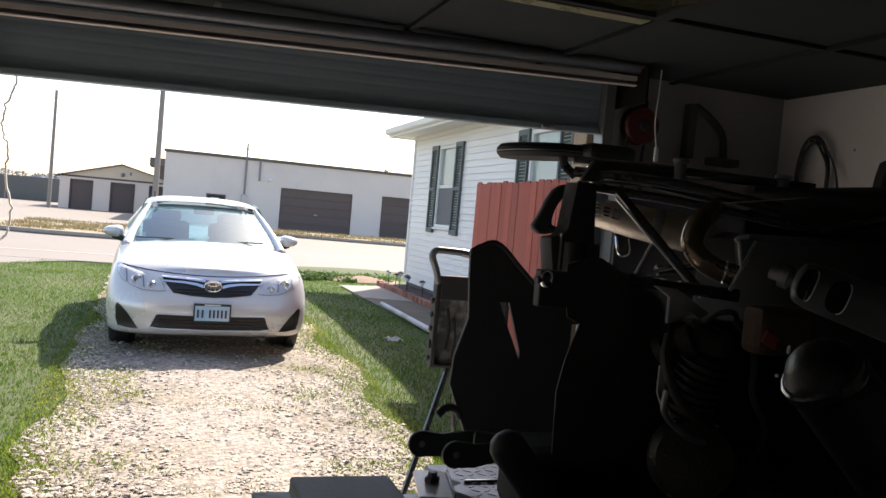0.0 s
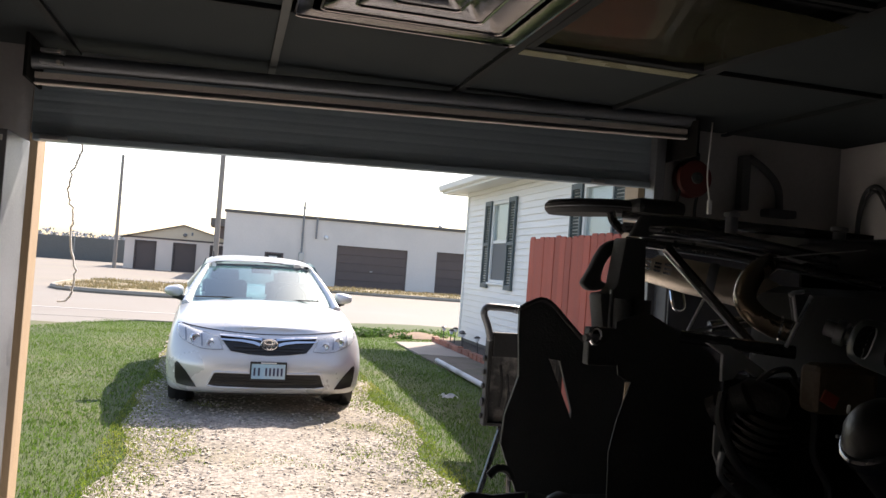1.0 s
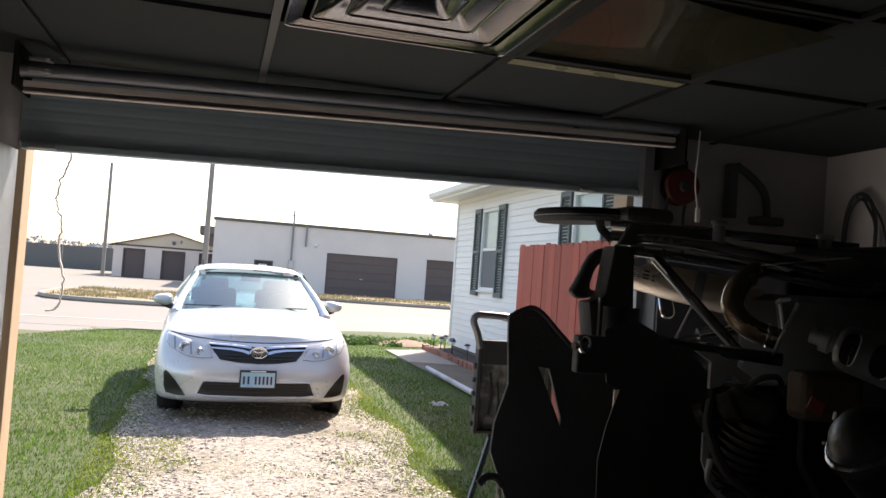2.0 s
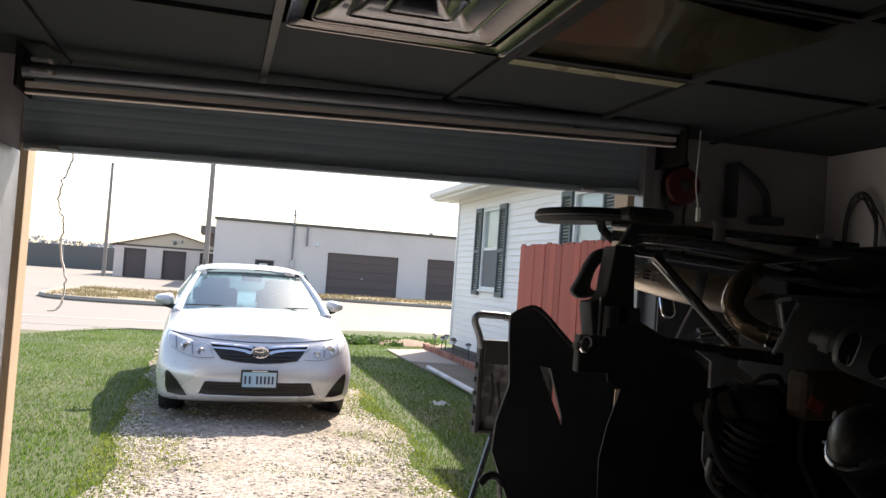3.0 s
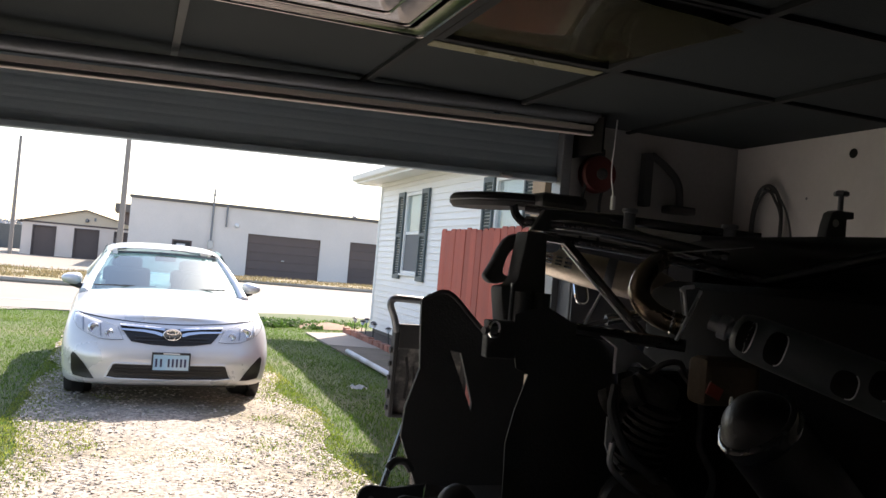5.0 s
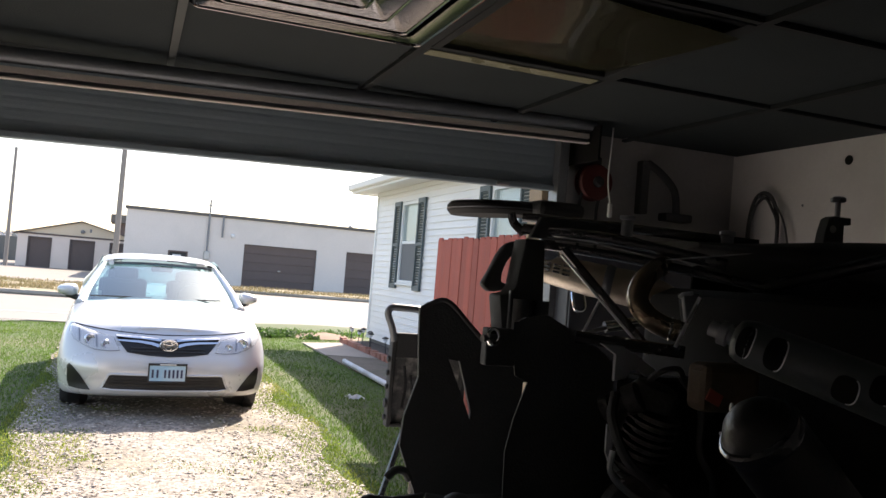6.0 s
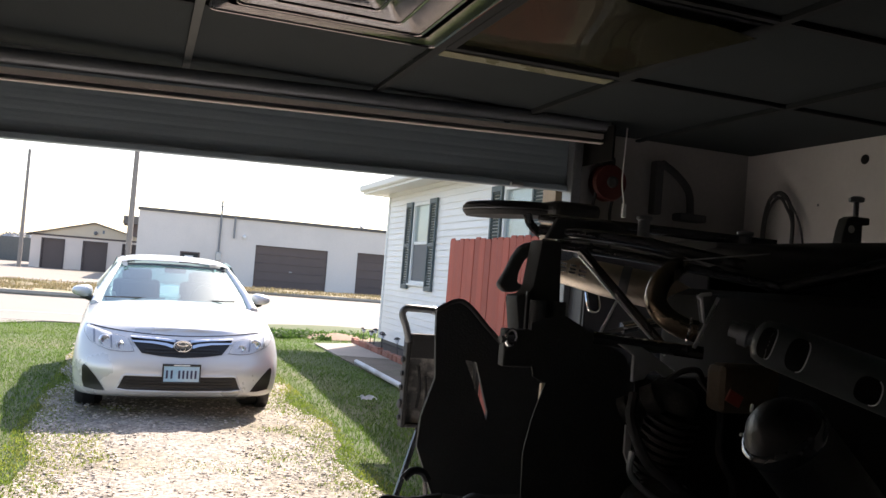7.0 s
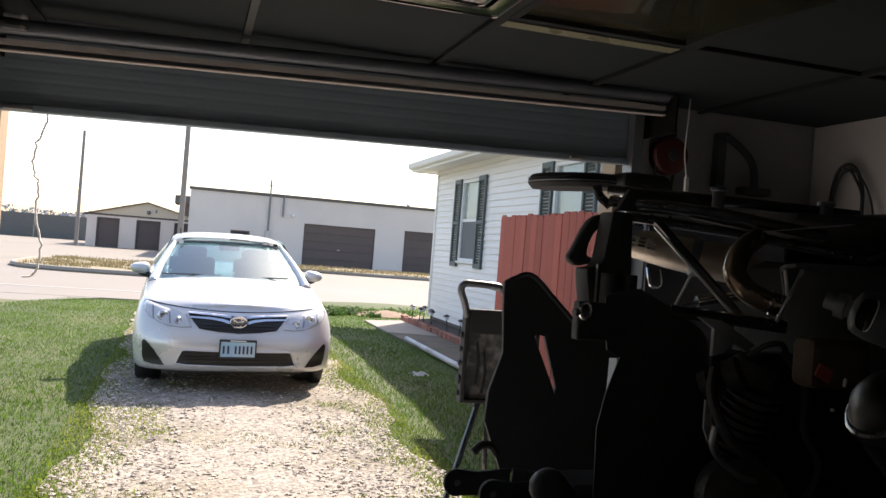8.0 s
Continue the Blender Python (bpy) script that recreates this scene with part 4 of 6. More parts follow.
# ---------------------------------------------------------------- across the street
def long_building():
    b = thing("long_building", "low whitish flat-roofed block building with brown doors", "building", (10, 50, 0))
    z1 = 3.72
    x0, x1, yf = -0.4, 34.0, 46.0
    doors = [(5.65, 9.62, 2.36), (11.3, 15.3, 2.42), (17.5, 21.5, 2.42)]
    xs = sorted({x0, x1, 1.78, 2.78} | {d[0] for d in doors} | {d[1] for d in doors})
    secs = []
    for p, q in zip(xs, xs[1:]):
        d = [e for e in doors if e[0] == p]
        if d:
            secs.append((p, q, yf, yf + 0.3, d[0][2], z1))
        elif p == 1.78:
            secs += [(p, q, yf, yf + 0.3, -0.1, 1.08), (p, q, yf, yf + 0.3, 1.7, z1)]
        else:
            secs.append((p, q, yf, yf + 0.3, -0.1, z1))
    secs += [(x0, x0 + 0.3, yf + 0.3, yf + 12, -0.1, z1), (x1 - 0.3, x1, yf + 0.3, yf + 12, -0.1, z1), (x0 + 0.3, x1 - 0.3, yf + 11.7, yf + 12, -0.1, z1)]
    for sec in secs:
        part("wall_section", boxed(*sec), M_BLDG, b)
    part("roof", boxed(x0, x1, yf, yf + 12, z1, z1 + 0.06), M_ROOF, b)
    part("roof_edge", boxed(x0 - 0.08, x1 + 0.08, yf - 0.08, yf - 0.002, z1 - 0.06, z1 + 0.1, 0.01), M_ROOF, b, "dark metal roof edge")
    for p, q, top in doors:
        n = 5
        leaf = part("door", boxed(p, q, yf + 0.14, yf + 0.2, -0.1, top), M_BROWN, b, "dark brown overhead door")
        for k in range(n):
            part("door_panel", boxed(p + 0.02, q - 0.02, yf + 0.1, yf + 0.139, 0.02 + (top - 0.04) * k / n + 0.004, 0.02 + (top - 0.04) * (k + 1) / n - 0.004, 0.008), M_BROWN, leaf)
        part("door_handle", boxed((p + q) / 2 - 0.08, (p + q) / 2 + 0.08, yf + 0.07, yf + 0.1, 1.0, 1.06, 0.01), M_GALV, leaf)
    # dark board stands in for the unlit room behind the window
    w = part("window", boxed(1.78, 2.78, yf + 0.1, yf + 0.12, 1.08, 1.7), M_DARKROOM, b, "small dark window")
    bm = bmesh.new()
    for a, c, d, e in ((1.78, 1.86, 1.08, 1.7), (2.7, 2.78, 1.08, 1.7), (1.86, 2.7, 1.08, 1.16), (1.86, 2.7, 1.62, 1.7)):
        box(bm, a, c, yf - 0.02, yf + 0.09, d, e, 0.01)
    part("frame", bm, M_BROWN, w)
    part("sign", boxed(2.02, 2.45, yf + 0.06, yf + 0.09, 1.25, 1.5, 0.005), M_WHITE, w, "pale square card in the window")
    part("conduit", tube(bmesh.new(), [(3.72, yf - 0.08, 1.75), (3.72, yf - 0.08, 4.55)], 0.05, 8), M_DARKSTEEL, b, "grey service mast", 40)
    part("meter", boxed(3.58, 3.86, yf - 0.14, yf - 0.002, 1.35, 1.8, 0.02), M_GALV, b)
    part("crossarm", boxed(3.58, 3.86, yf - 0.1, yf - 0.06, 4.2, 4.26, 0.01), M_GALV, b)
    part("downspout", boxed(4.41, 4.50, yf - 0.12, yf - 0.003, 2.6, 3.75, 0.02), M_DARKSTEEL, b, "short grey vent pipe")
    part("lamp", lathe(bmesh.new(), [(0.10, 0), (0.12, 0.06), (0.09, 0.14), (0.03, 0.17)], pose(5.0, yf - 0.01, 2.72, 90, 0, 0), 14), M_WHITE, b, "round white wall lamp", 40)
    for x, z in ((12.4, 4.05), (20, 4.1)):
        part("roof_vent", lathe(bmesh.new(), [(0.12, 0), (0.12, 0.3), (0.2, 0.32), (0.03, 0.45)], pose(x, yf + 4, z - 0.27), 12), M_GALV, b, "", 40)


long_building()


def tan_shed():
    s = thing("tan_shed", "small tan gabled shed with brown doors", "shed", (-4, 60, 0))
    x0, x1, y0, y1, ze, za = -6.72, 0.5, 58.0, 66.0, 2.12, 3.06
    xm = (x0 + x1) / 2
    doors = [(-6.05, -4.82), (-3.65, -2.3), (-1.3, -0.1)]
    bm = bmesh.new()
    xs = sorted({x0, x1} | {v for d in doors for v in d})
    for p, q in zip(xs, xs[1:]):
        lo = 1.84 if any(d[0] == p for d in doors) else -0.1
        box(bm, p, q, y0, y0 + 0.2, lo, ze)
    box(bm, x0, x0 + 0.2, y0 + 0.2, y1, -0.1, ze)
    box(bm, x1 - 0.2, x1, y0 + 0.2, y1, -0.1, ze)
    part("wall", bm, M_PINKWALL, s, "pale lower wall")
    part("gable", slab(bmesh.new(), [(x0, ze), (x1, ze), (xm, za)], "y", y0, y0 + 0.18), M_TAN, s, "tan gable board")
    part("trim_board", boxed(x0 - 0.05, x1 + 0.05, y0 - 0.06, y0 - 0.003, ze - 0.06, ze + 0.04, 0.01), M_BROWN, s)
    for sx, xe in ((-1, x0 - 0.3), (1, x1 + 0.3)):
        bm = bmesh.new()
        zed = ze - 0.09
        slab(bm, [(xe, zed), (xm, za + 0.01), (xm, za + 0.08), (xe, zed + 0.07)], "y", y0 - 0.18, y1 + 0.3)
        part("roof_side", bm, M_ROOF, s)
    for p, q in doors:
        d = part("door", boxed(p, q, y0 + 0.08, y0 + 0.13, 0.02, 1.84, 0.005), M_BROWN, s, "brown slab door")
        part("frame", box(box(boxed(p - 0.07, p, y0 - 0.03, y0 + 0.08, 0, 1.84), q, q + 0.07, y0 - 0.03, y0 + 0.08, 0, 1.84), p - 0.07, q + 0.07, y0 - 0.03, y0 + 0.08, 1.84, 1.92), M_BROWN, d)
    part("gable_lamp", lathe(bmesh.new(), [(0.09, 0), (0.13, 0.1), (0.05, 0.25)], pose(xm + 0.1, y0 - 0.02, 2.45, 90, 0, 0), 10), M_DARKSTEEL, s, "", 40)
    part("gable_sign", boxed(xm + 0.5, xm + 0.62, y0 - 0.04, y0 - 0.002, 2.45, 2.66, 0.01), M_DARKSTEEL, s)


tan_shed()


def brown_hut():
    s = thing("brown_hut", "dark brown low building between shed and long building", "building", (-0.9, 68, 0))
    part("wall", boxed(-1.3, 1.4, 70, 74, -0.1, 3.6), M_BROWN, s)
    part("roof", boxed(-1.75, 2.0, 69.4, 74.5, 3.6, 4.25, 0.05), M_ROOF, s)


brown_hut()


def pole(x, y, h, r, label):
    p = thing("utility_pole", label, "utility pole", (x, y, 0), "poles by the lot")
    part("shaft", tube(bmesh.new(), [(x, y, -0.2), (x, y, h)], [r, r * 0.72], 12), M_POLE, p, "", 40)
    return p


pole(-6.95, 55.5, 7.1, 0.12, "bare weathered wooden pole beside the shed")
big = pole(-0.66, 40.0, 9.5, 0.14, "tall weathered wooden pole with a dark wrapped base")
part("base_wrap", lathe(bmesh.new(), [(0.25, 0), (0.27, 0.5), (0.24, 1.2)], pose(-0.66, 40, 0.0), 14), M_GRILLE, big, "dark rubber base guard", 40)


def far_fence():
    f = thing("far_fence", "long dark screened fence beyond the lot", "fence", (-40, 80, 0))
    me = mesh_b("screen_panel", (1.96, 0.02, 0.95), 0.0, M_FARFENCE)
    mp = mesh_b("post", (0.05, 0.05, 1.1), 0.0, M_GALV)
    for k in range(22):
        x = -8.5 - k * 4.0
        shared("screen_panel", me, f, pose(x - 2, 74 + k * 0.3, 0.97))
        shared("post", mp, f, pose(x, 74 + k * 0.3, 1.08))


far_fence()


def far_trees():
    rng = random.Random(21)
    verts, faces = [], []
    for t in range(170):
        x = -190 + t * 1.4 + rng.uniform(-2, 2)
        y = 330 + rng.uniform(-30, 60)
        h = rng.uniform(2.5, 6.0)
        for _ in range(70):
            a, d = rng.uniform(0, 6.28), rng.random() ** 0.5
            zz = h * rng.uniform(0.15, 1.0)
            r = 3.6 * d * math.sqrt(max(0.05, 1 - (zz / h - 0.45) ** 2 * 2.4))
            p = Vector((x + r * math.cos(a), y + r * math.sin(a), zz))
            u = Vector((rng.gauss(0, 1), rng.gauss(0, 1), rng.gauss(0, 1))).normalized() * rng.uniform(0.4, 0.9)
            v = u.orthogonal().normalized() * u.length * 0.7
            i = len(verts)
            verts += [tuple(p - u), tuple(p + v), tuple(p + u), tuple(p - v)]
            faces.append((i, i + 1, i + 2, i + 3))
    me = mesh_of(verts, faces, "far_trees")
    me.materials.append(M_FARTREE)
    tagged(new("far_trees", me), "bare tree line on the horizon, haze put into its colour", "trees", "", "stuff")


far_trees()


def scrap():
    rng = random.Random(4)
    bm = bmesh.new()
    grid(bm, 6, 5, lambda u, v: (2.30 + (u - 0.5) * 0.16 + 0.02 * math.sin(v * 5), 8.41 + (v - 0.5) * 0.15, 0.075 + rise(8.4) + 0.09 * abs(noise.noise((u * 3, v * 3, 2)))))
    bmesh.ops.solidify(bm, geom=bm.faces[:], thickness=0.003)
    tagged(part("paper_scrap", bm, M_PAPER, None, "", 60), "crumpled white paper scrap on the grass", "litter")


scrap()


def soil_patch():
    rng = random.Random(14)
    rim = []
    for k in range(26):
        a = 2 * math.pi * k / 26
        r = 1 + 0.25 * noise.noise((math.cos(a) * 2, math.sin(a) * 2, 9))
        rim.append((3.75 + 0.75 * r * math.cos(a), 16.35 + 0.5 * r * math.sin(a)))
    bm = bmesh.new()
    c = bm.verts.new((3.75, 16.35, 0.16))
    vs = [bm.verts.new((x, y, lawn_height(x, y) + 0.012)) for x, y in rim]
    for i in range(26):
        bm.faces.new((c, vs[i], vs[(i + 1) % 26]))
    structure("soil_patch", bm, M_SOIL, "bare brown soil by the house corner", "soil", 60)


soil_patch()
# ---------------------------------------------------------------- silver saloon car
SIZE[0] = 1.0
CX, NOSE = 0.46, 8.02
CAR_L = 4.8


def smoothstep(a, b, t):
    t = min(1, max(0, (t - a) / (b - a)))
    return t * t * (3 - 2 * t)


def lerp(table, t):
    for (a, p), (b, q) in zip(table, table[1:]):
        if t <= b:
            return p + (q - p) * max(0, (t - a)) / (b - a)
    return table[-1][1]


def shoulder(y):
    """Height of the car's shoulder line, y from the nose."""
    return lerp(((0, 0.715), (0.12, 0.755), (0.3, 0.812), (0.5, 0.838), (1.3, 0.945), (2.2, 0.96), (3.6, 0.99), (4.4, 1.02), (4.8, 0.98)), y)


def half_width(l):
    return lerp(((0, 0.87), (0.06, 0.893), (0.2, 0.91), (0.42, 0.92), (0.7, 0.907), (0.88, 0.882), (1.0, 0.835)), l)


def nose_at(l):
    return lerp(((0, 0.10), (0.05, 0.035), (0.1, 0.02), (0.2, 0.03), (0.33, 0.012), (0.45, 0.0), (0.6, 0.018), (0.72, 0.05), (0.86, 0.085), (0.94, 0.125), (1.0, 0.19)), l)


BELLY, PF = 0.205, 3.5


def front_y(x, z):
    """How far behind the nose the front of the body lies at x, z."""
    y = 0.2
    for _ in range(6):
        l = min(1, max(0, (z - BELLY) / (shoulder(y) - BELLY)))
        w = half_width(l)
        q = min(0.999, abs(x) / w)
        y = nose_at(l) + 0.52 * (1 - (1 - q ** PF) ** (1 / PF))
    return y


def ring_point(a, l):
    """Plan outline of the body at level l; a from 0 (nose centre) to 1 (tail centre), one side."""
    w, n0 = half_width(l), nose_at(l)
    if a < 0.5:
        t = a / 0.5 * math.pi / 2
        x = w * math.sin(t) ** (2 / PF)
        y = n0 + 0.52 * (1 - max(0, math.cos(t)) ** (2 / PF))
    elif a < 0.75:
        x, y = w, n0 + 0.52 + (a - 0.5) / 0.25 * (CAR_L - 1.0 - n0)
    else:
        t = (1 - a) / 0.25 * math.pi / 2
        x = w * math.sin(t) ** (2 / PF)
        y = CAR_L - 0.48 + 0.48 * max(0, math.cos(t)) ** (2 / PF) - 0.05 * abs(l - 0.45)
    return x, y


def saloon_car():
    car = thing("car", "silver four-door saloon parked on the gravel drive", "car", (CX, NOSE + 2.4, 0.03))
    G = 0.085
    def P(x, y, z):
        return (CX + x, NOSE + y, z + G)
    bm = bmesh.new()
    NA, levels = 64, [0, 0.05, 0.12, 0.22, 0.34, 0.46, 0.56, 0.66, 0.76, 0.85, 0.92, 0.97, 1.0]
    rows = []
    for l in levels:
        row = []
        for side in (1, -1):
            for i in range(NA + 1) if side == 1 else range(NA - 1, 0, -1):
                x, y = ring_point(i / NA, l)
                z = BELLY + l * (shoulder(y) - BELLY)
                row.append(bm.verts.new(P(side * x, y, z)))
        rows.append(row)
    n = len(rows[0])
    for a, b in zip(rows, rows[1:]):
        for k in range(n):
            bm.faces.new((a[k], a[(k + 1) % n], b[(k + 1) % n], b[k]))
    # bonnet, cowl and boot: strips across
    top = rows[-1]
    prev = {i: top[i] for i in range(NA + 1)} | {-i: top[(n - i) % n] for i in range(1, NA)}
    def strip(i, s):
        x, y = ring_point(i / NA, 1.0)
        crown = lerp(((0, 0.015), (0.5, 0.075), (1.2, 0.09), (2, 0.0), (3.5, 0.0), (4.2, 0.06), (4.8, 0.05)), y)
        ridge = 0.012 * math.exp(-((abs(s) - 0.62) / 0.1) ** 2) * smoothstep(0.35, 0.8, y) * (1 - smoothstep(1.1, 1.4, y))
        return P(s * x, y, shoulder(y) + crown * (1 - abs(s) ** 2.2) + ridge)
    across = [1 - 2 * k / 14 for k in range(15)]
    lines = []
    for i in range(1, NA):
        line = [prev[i]] + [bm.verts.new(strip(i, s)) for s in across[1:-1]] + [prev[-i]]
        lines.append(line)
    for a, b in zip(lines, lines[1:]):
        for k in range(14):
            bm.faces.new((a[k], a[k + 1], b[k + 1], b[k]))
    bm.faces.new([prev[0]] + lines[0])
    bm.faces.new([prev[NA]] + lines[-1][::-1])
    bm.faces.new(rows[0])
    # wheel arches
    body = part("body", bm, M_PAINT, car, "silver painted steel body", 50)
    for wy in (0.98, 3.75):
        for sx in (-1, 1):
            arch = lathe(bmesh.new(), [(0.365, 0), (0.365, 0.10)], pose(CX + sx * 0.815, NOSE + wy, 0.325 + G, 0, 90, 0), 28)
            part("wheel_arch", arch, M_GRILLE, car, "dark wheel arch liner", 40)
            x0 = 0.675
            wm = pose(CX + sx * x0, NOSE + wy, 0.325 + G, 0, 90 * sx, 0)
            wheel = part("wheel", lathe(bmesh.new(), [(0.21, -0.02), (0.215, 0.19), (0.20, 0.20), (0.05, 0.185)], wm, 28), M_RIM, car, "silver alloy wheel", 40)
            part("tyre", lathe(bmesh.new(), [(0.21, -0.02), (0.30, -0.03), (0.325, 0.0), (0.325, 0.185), (0.30, 0.215), (0.216, 0.21)], wm, 36), M_TYRE, wheel, "", 40)
            for k in range(5):
                part("spoke", boxed(-0.025, 0.025, 0.03, 0.2, 0.19, 0.212, 0.006, wm @ pose(0, 0, 0, 0, 0, 72 * k)), M_RIM, wheel)
    # front patches that lie on the body
    def patch(name, outline, mat, off, label, parent=car, thick=0.012, inset=None):
        bm = bmesh.new()
        f = bm.faces.new([bm.verts.new((x, 0, z)) for x, z in outline])
        bmesh.ops.triangulate(bm, faces=[f])
        for _ in range(3):
            bmesh.ops.subdivide_edges(bm, edges=[e for e in bm.edges if e.calc_length() > 0.05], cuts=1, use_grid_fill=True)
            bmesh.ops.triangulate(bm, faces=[f for f in bm.faces if len(f.verts) > 3])
        for v in bm.verts:
            v.co = Vector(P(v.co.x, front_y(v.co.x, v.co.z) - off, v.co.z))
        r = bmesh.ops.extrude_face_region(bm, geom=bm.faces[:])
        for v in r["geom"]:
            if isinstance(v, bmesh.types.BMVert):
                v.co.y += thick
        return part(name, bm, mat, parent, label, 50)
    for s in (1, -1):
        lampo = [(0.412, 0.612), (0.50, 0.605), (0.61, 0.613), (0.70, 0.643), (0.785, 0.685), (0.83, 0.745), (0.828, 0.80), (0.80, 0.812), (0.68, 0.775), (0.56, 0.742), (0.465, 0.715)]
        shape = [(s * x, z) for x, z in lampo]
        mx, mz = 0.64, 0.70
        patch("lamp_seam", [(s * min(0.89, mx + (x - mx) * 1.02), mz + (z - mz) * 1.05) for x, z in lampo], M_GRILLE, 0.003, "dark gap round the headlamp")
        h = patch("headlight", shape, M_REFLECTOR, 0.008, "clear headlamp with bright reflectors")
        patch("lens", shape, M_LENS, 0.034, "", h, 0.004).visible_shadow = False
        for bx, bz, br in ((0.66, 0.695, 0.046), (0.53, 0.66, 0.034)):
            bowl = bmesh.new()
            lathe(bowl, [(br, -0.02), (br, 0.004), (br * 0.92, 0.008), (br * 0.84, 0.006), (br * 0.6, -0.004), (br * 0.3, -0.006)], pose(CX + s * bx, NOSE + front_y(bx, bz) - 0.018, bz + G, 90, 0, -22 * s), 20)
            part("reflector_bowl", bowl, M_CHROME, h, "", 30)
        for bx0, bx1, bz0, bz1 in ((0.59, 0.605, 0.63, 0.742), (0.735, 0.75, 0.67, 0.785)):
            patch("lamp_divider", [(s * bx0, bz0), (s * bx1, bz0 + 0.004), (s * (bx1 + 0.012), bz1), (s * (bx0 + 0.012), bz1 - 0.006)], M_GALV, 0.016, "grey divider in the lamp", h, 0.01)
        patch("side_intake", [(s * x, z) for x, z in ((0.625, 0.262), (0.70, 0.262), (0.80, 0.278), (0.82, 0.33), (0.828, 0.46), (0.812, 0.482), (0.785, 0.465), (0.72, 0.395))], M_GRILLE, 0.005, "black fog-lamp recess")
        patch("grille_bar", [(s * x, z) for x, z in ((0.085, 0.648), (0.15, 0.668), (0.25, 0.683), (0.43, 0.692), (0.44, 0.706), (0.25, 0.702), (0.14, 0.69), (0.085, 0.675))], M_CHROME, 0.024, "chrome grille bar")
        patch("grille_bar", [(s * x, z) for x, z in ((0.07, 0.698), (0.22, 0.716), (0.44, 0.73), (0.45, 0.744), (0.22, 0.734), (0.06, 0.72))], M_CHROME, 0.024, "chrome grille bar")
    up = [(0.0, 0.565), (0.18, 0.574), (0.345, 0.597), (0.395, 0.655), (0.445, 0.728), (0.40, 0.733), (0.2, 0.722), (0.0, 0.712)]
    patch("upper_grille", up + [(-x, z) for x, z in up[-2:0:-1]], M_GRILLE, 0.008, "black upper grille")
    for z in (0.605, 0.632):
        patch("grille_slat", [(-0.31, z), (0.31, z), (0.32, z + 0.01), (-0.32, z + 0.01)], M_BLACKPLASTIC, 0.02, "")
    lo = [(0.0, 0.262), (0.45, 0.268), (0.535, 0.28), (0.485, 0.40), (0.46, 0.408), (0.0, 0.403)]
    patch("lower_grille", lo + [(-x, z) for x, z in lo[-2:0:-1]], M_GRILLE, 0.008, "black lower intake")
    outline = lo + [(-x, z) for x, z in lo[-2:0:-1]]
    rim = [P(x, front_y(x, z) - 0.004, z) for k in range(len(outline)) for (x, z) in [tuple(outline[k][i] + (outline[(k + 1) % len(outline)][i] - outline[k][i]) * f for i in (0, 1)) for f in (0, 0.25, 0.5, 0.75)]]
    part("intake_rim", tube(bmesh.new(), rim + rim[:1], 0.009, 6, closed=True), M_PAINT, car, "", 50)
    for z in (0.288, 0.315, 0.342, 0.37):
        patch("grille_slat", [(-0.46, z), (0.46, z), (0.46, z + 0.008), (-0.46, z + 0.008)], M_BLACKPLASTIC, 0.018, "")
    # badge: two plain rings in an oval
    bm = bmesh.new()
    yb = NOSE + front_y(0, 0.66) - 0.03
    for rx, rz, zc in ((0.075, 0.05, 0), (0.028, 0.047, 0), (0.05, 0.018, 0.02)):
        tube(bm, [(CX + rx * math.cos(a), yb, 0.667 + G + zc + rz * math.sin(a)) for a in [2 * math.pi * k / 24 for k in range(25)]], 0.006, 6, closed=True)
    part("badge", bm, M_CHROME, car, "oval chrome badge", 40)
    part("badge_base", lathe(bmesh.new(), [(0.07, 0), (0.062, 0.012)], pose(CX, yb + 0.02, 0.667 + G, 90, 0, 0) @ Matrix.Diagonal((1, 0.68, 1, 1)), 24), M_DARKSTEEL, car, "", 40)
    # number plate with bars
    pz = 0.43
    yp = NOSE - 0.035
    plate = part("number_plate", boxed(CX - 0.155, CX + 0.155, yp, yp + 0.012, pz + G - 0.078, pz + G + 0.078, 0.003), M_PLATE, car, "pale blue number plate in a dark frame")
    bm = bmesh.new()
    for a, b, c, d in ((-0.165, 0.165, 0.066, 0.086), (-0.165, 0.165, -0.086, -0.07), (-0.165, -0.152, -0.07, 0.066), (0.152, 0.165, -0.07, 0.066)):
        box(bm, CX + a, CX + b, yp - 0.006, yp + 0.015, pz + G + c, pz + G + d, 0.003)
    part("plate_frame", bm, M_BLACKPLASTIC, plate, "dark plastic plate frame")
    for k, x in enumerate((-0.125, -0.085, -0.02, 0.015, 0.05, 0.085, 0.12)):
        part("plate_bar", boxed(CX + x - 0.0085, CX + x + 0.0085, yp - 0.004, yp + 0.001, pz + G - 0.042, pz + G + 0.03), M_INK, plate)
    part("frame_bar", boxed(CX - 0.07, CX + 0.07, yp - 0.009, yp - 0.005, pz + G + 0.071, pz + G + 0.081), M_WHITE, plate)
    # seam of the bonnet above the lamps
    bm = tube(bmesh.new(), [P(x, front_y(x, 0.748 + 0.066 * (x / 0.8) ** 2) - 0.001, 0.748 + 0.066 * (x / 0.8) ** 2) for x in [-0.79 + 1.58 * k / 32 for k in range(33)]], 0.006, 6)
    part("bonnet_seam", bm, M_GRILLE, car, "dark gap of the bonnet")
    bm = slab(bmesh.new(), [(-0.6, 0.22), (0.6, 0.22), (0.7, 0.45), (-0.7, 0.45)], "z", 0, 0.03)
    bmesh.ops.transform(bm, matrix=pose(CX, NOSE, BELLY - 0.03 + G), verts=bm.verts)
    part("air_dam", bm, M_BLACKPLASTIC, car)
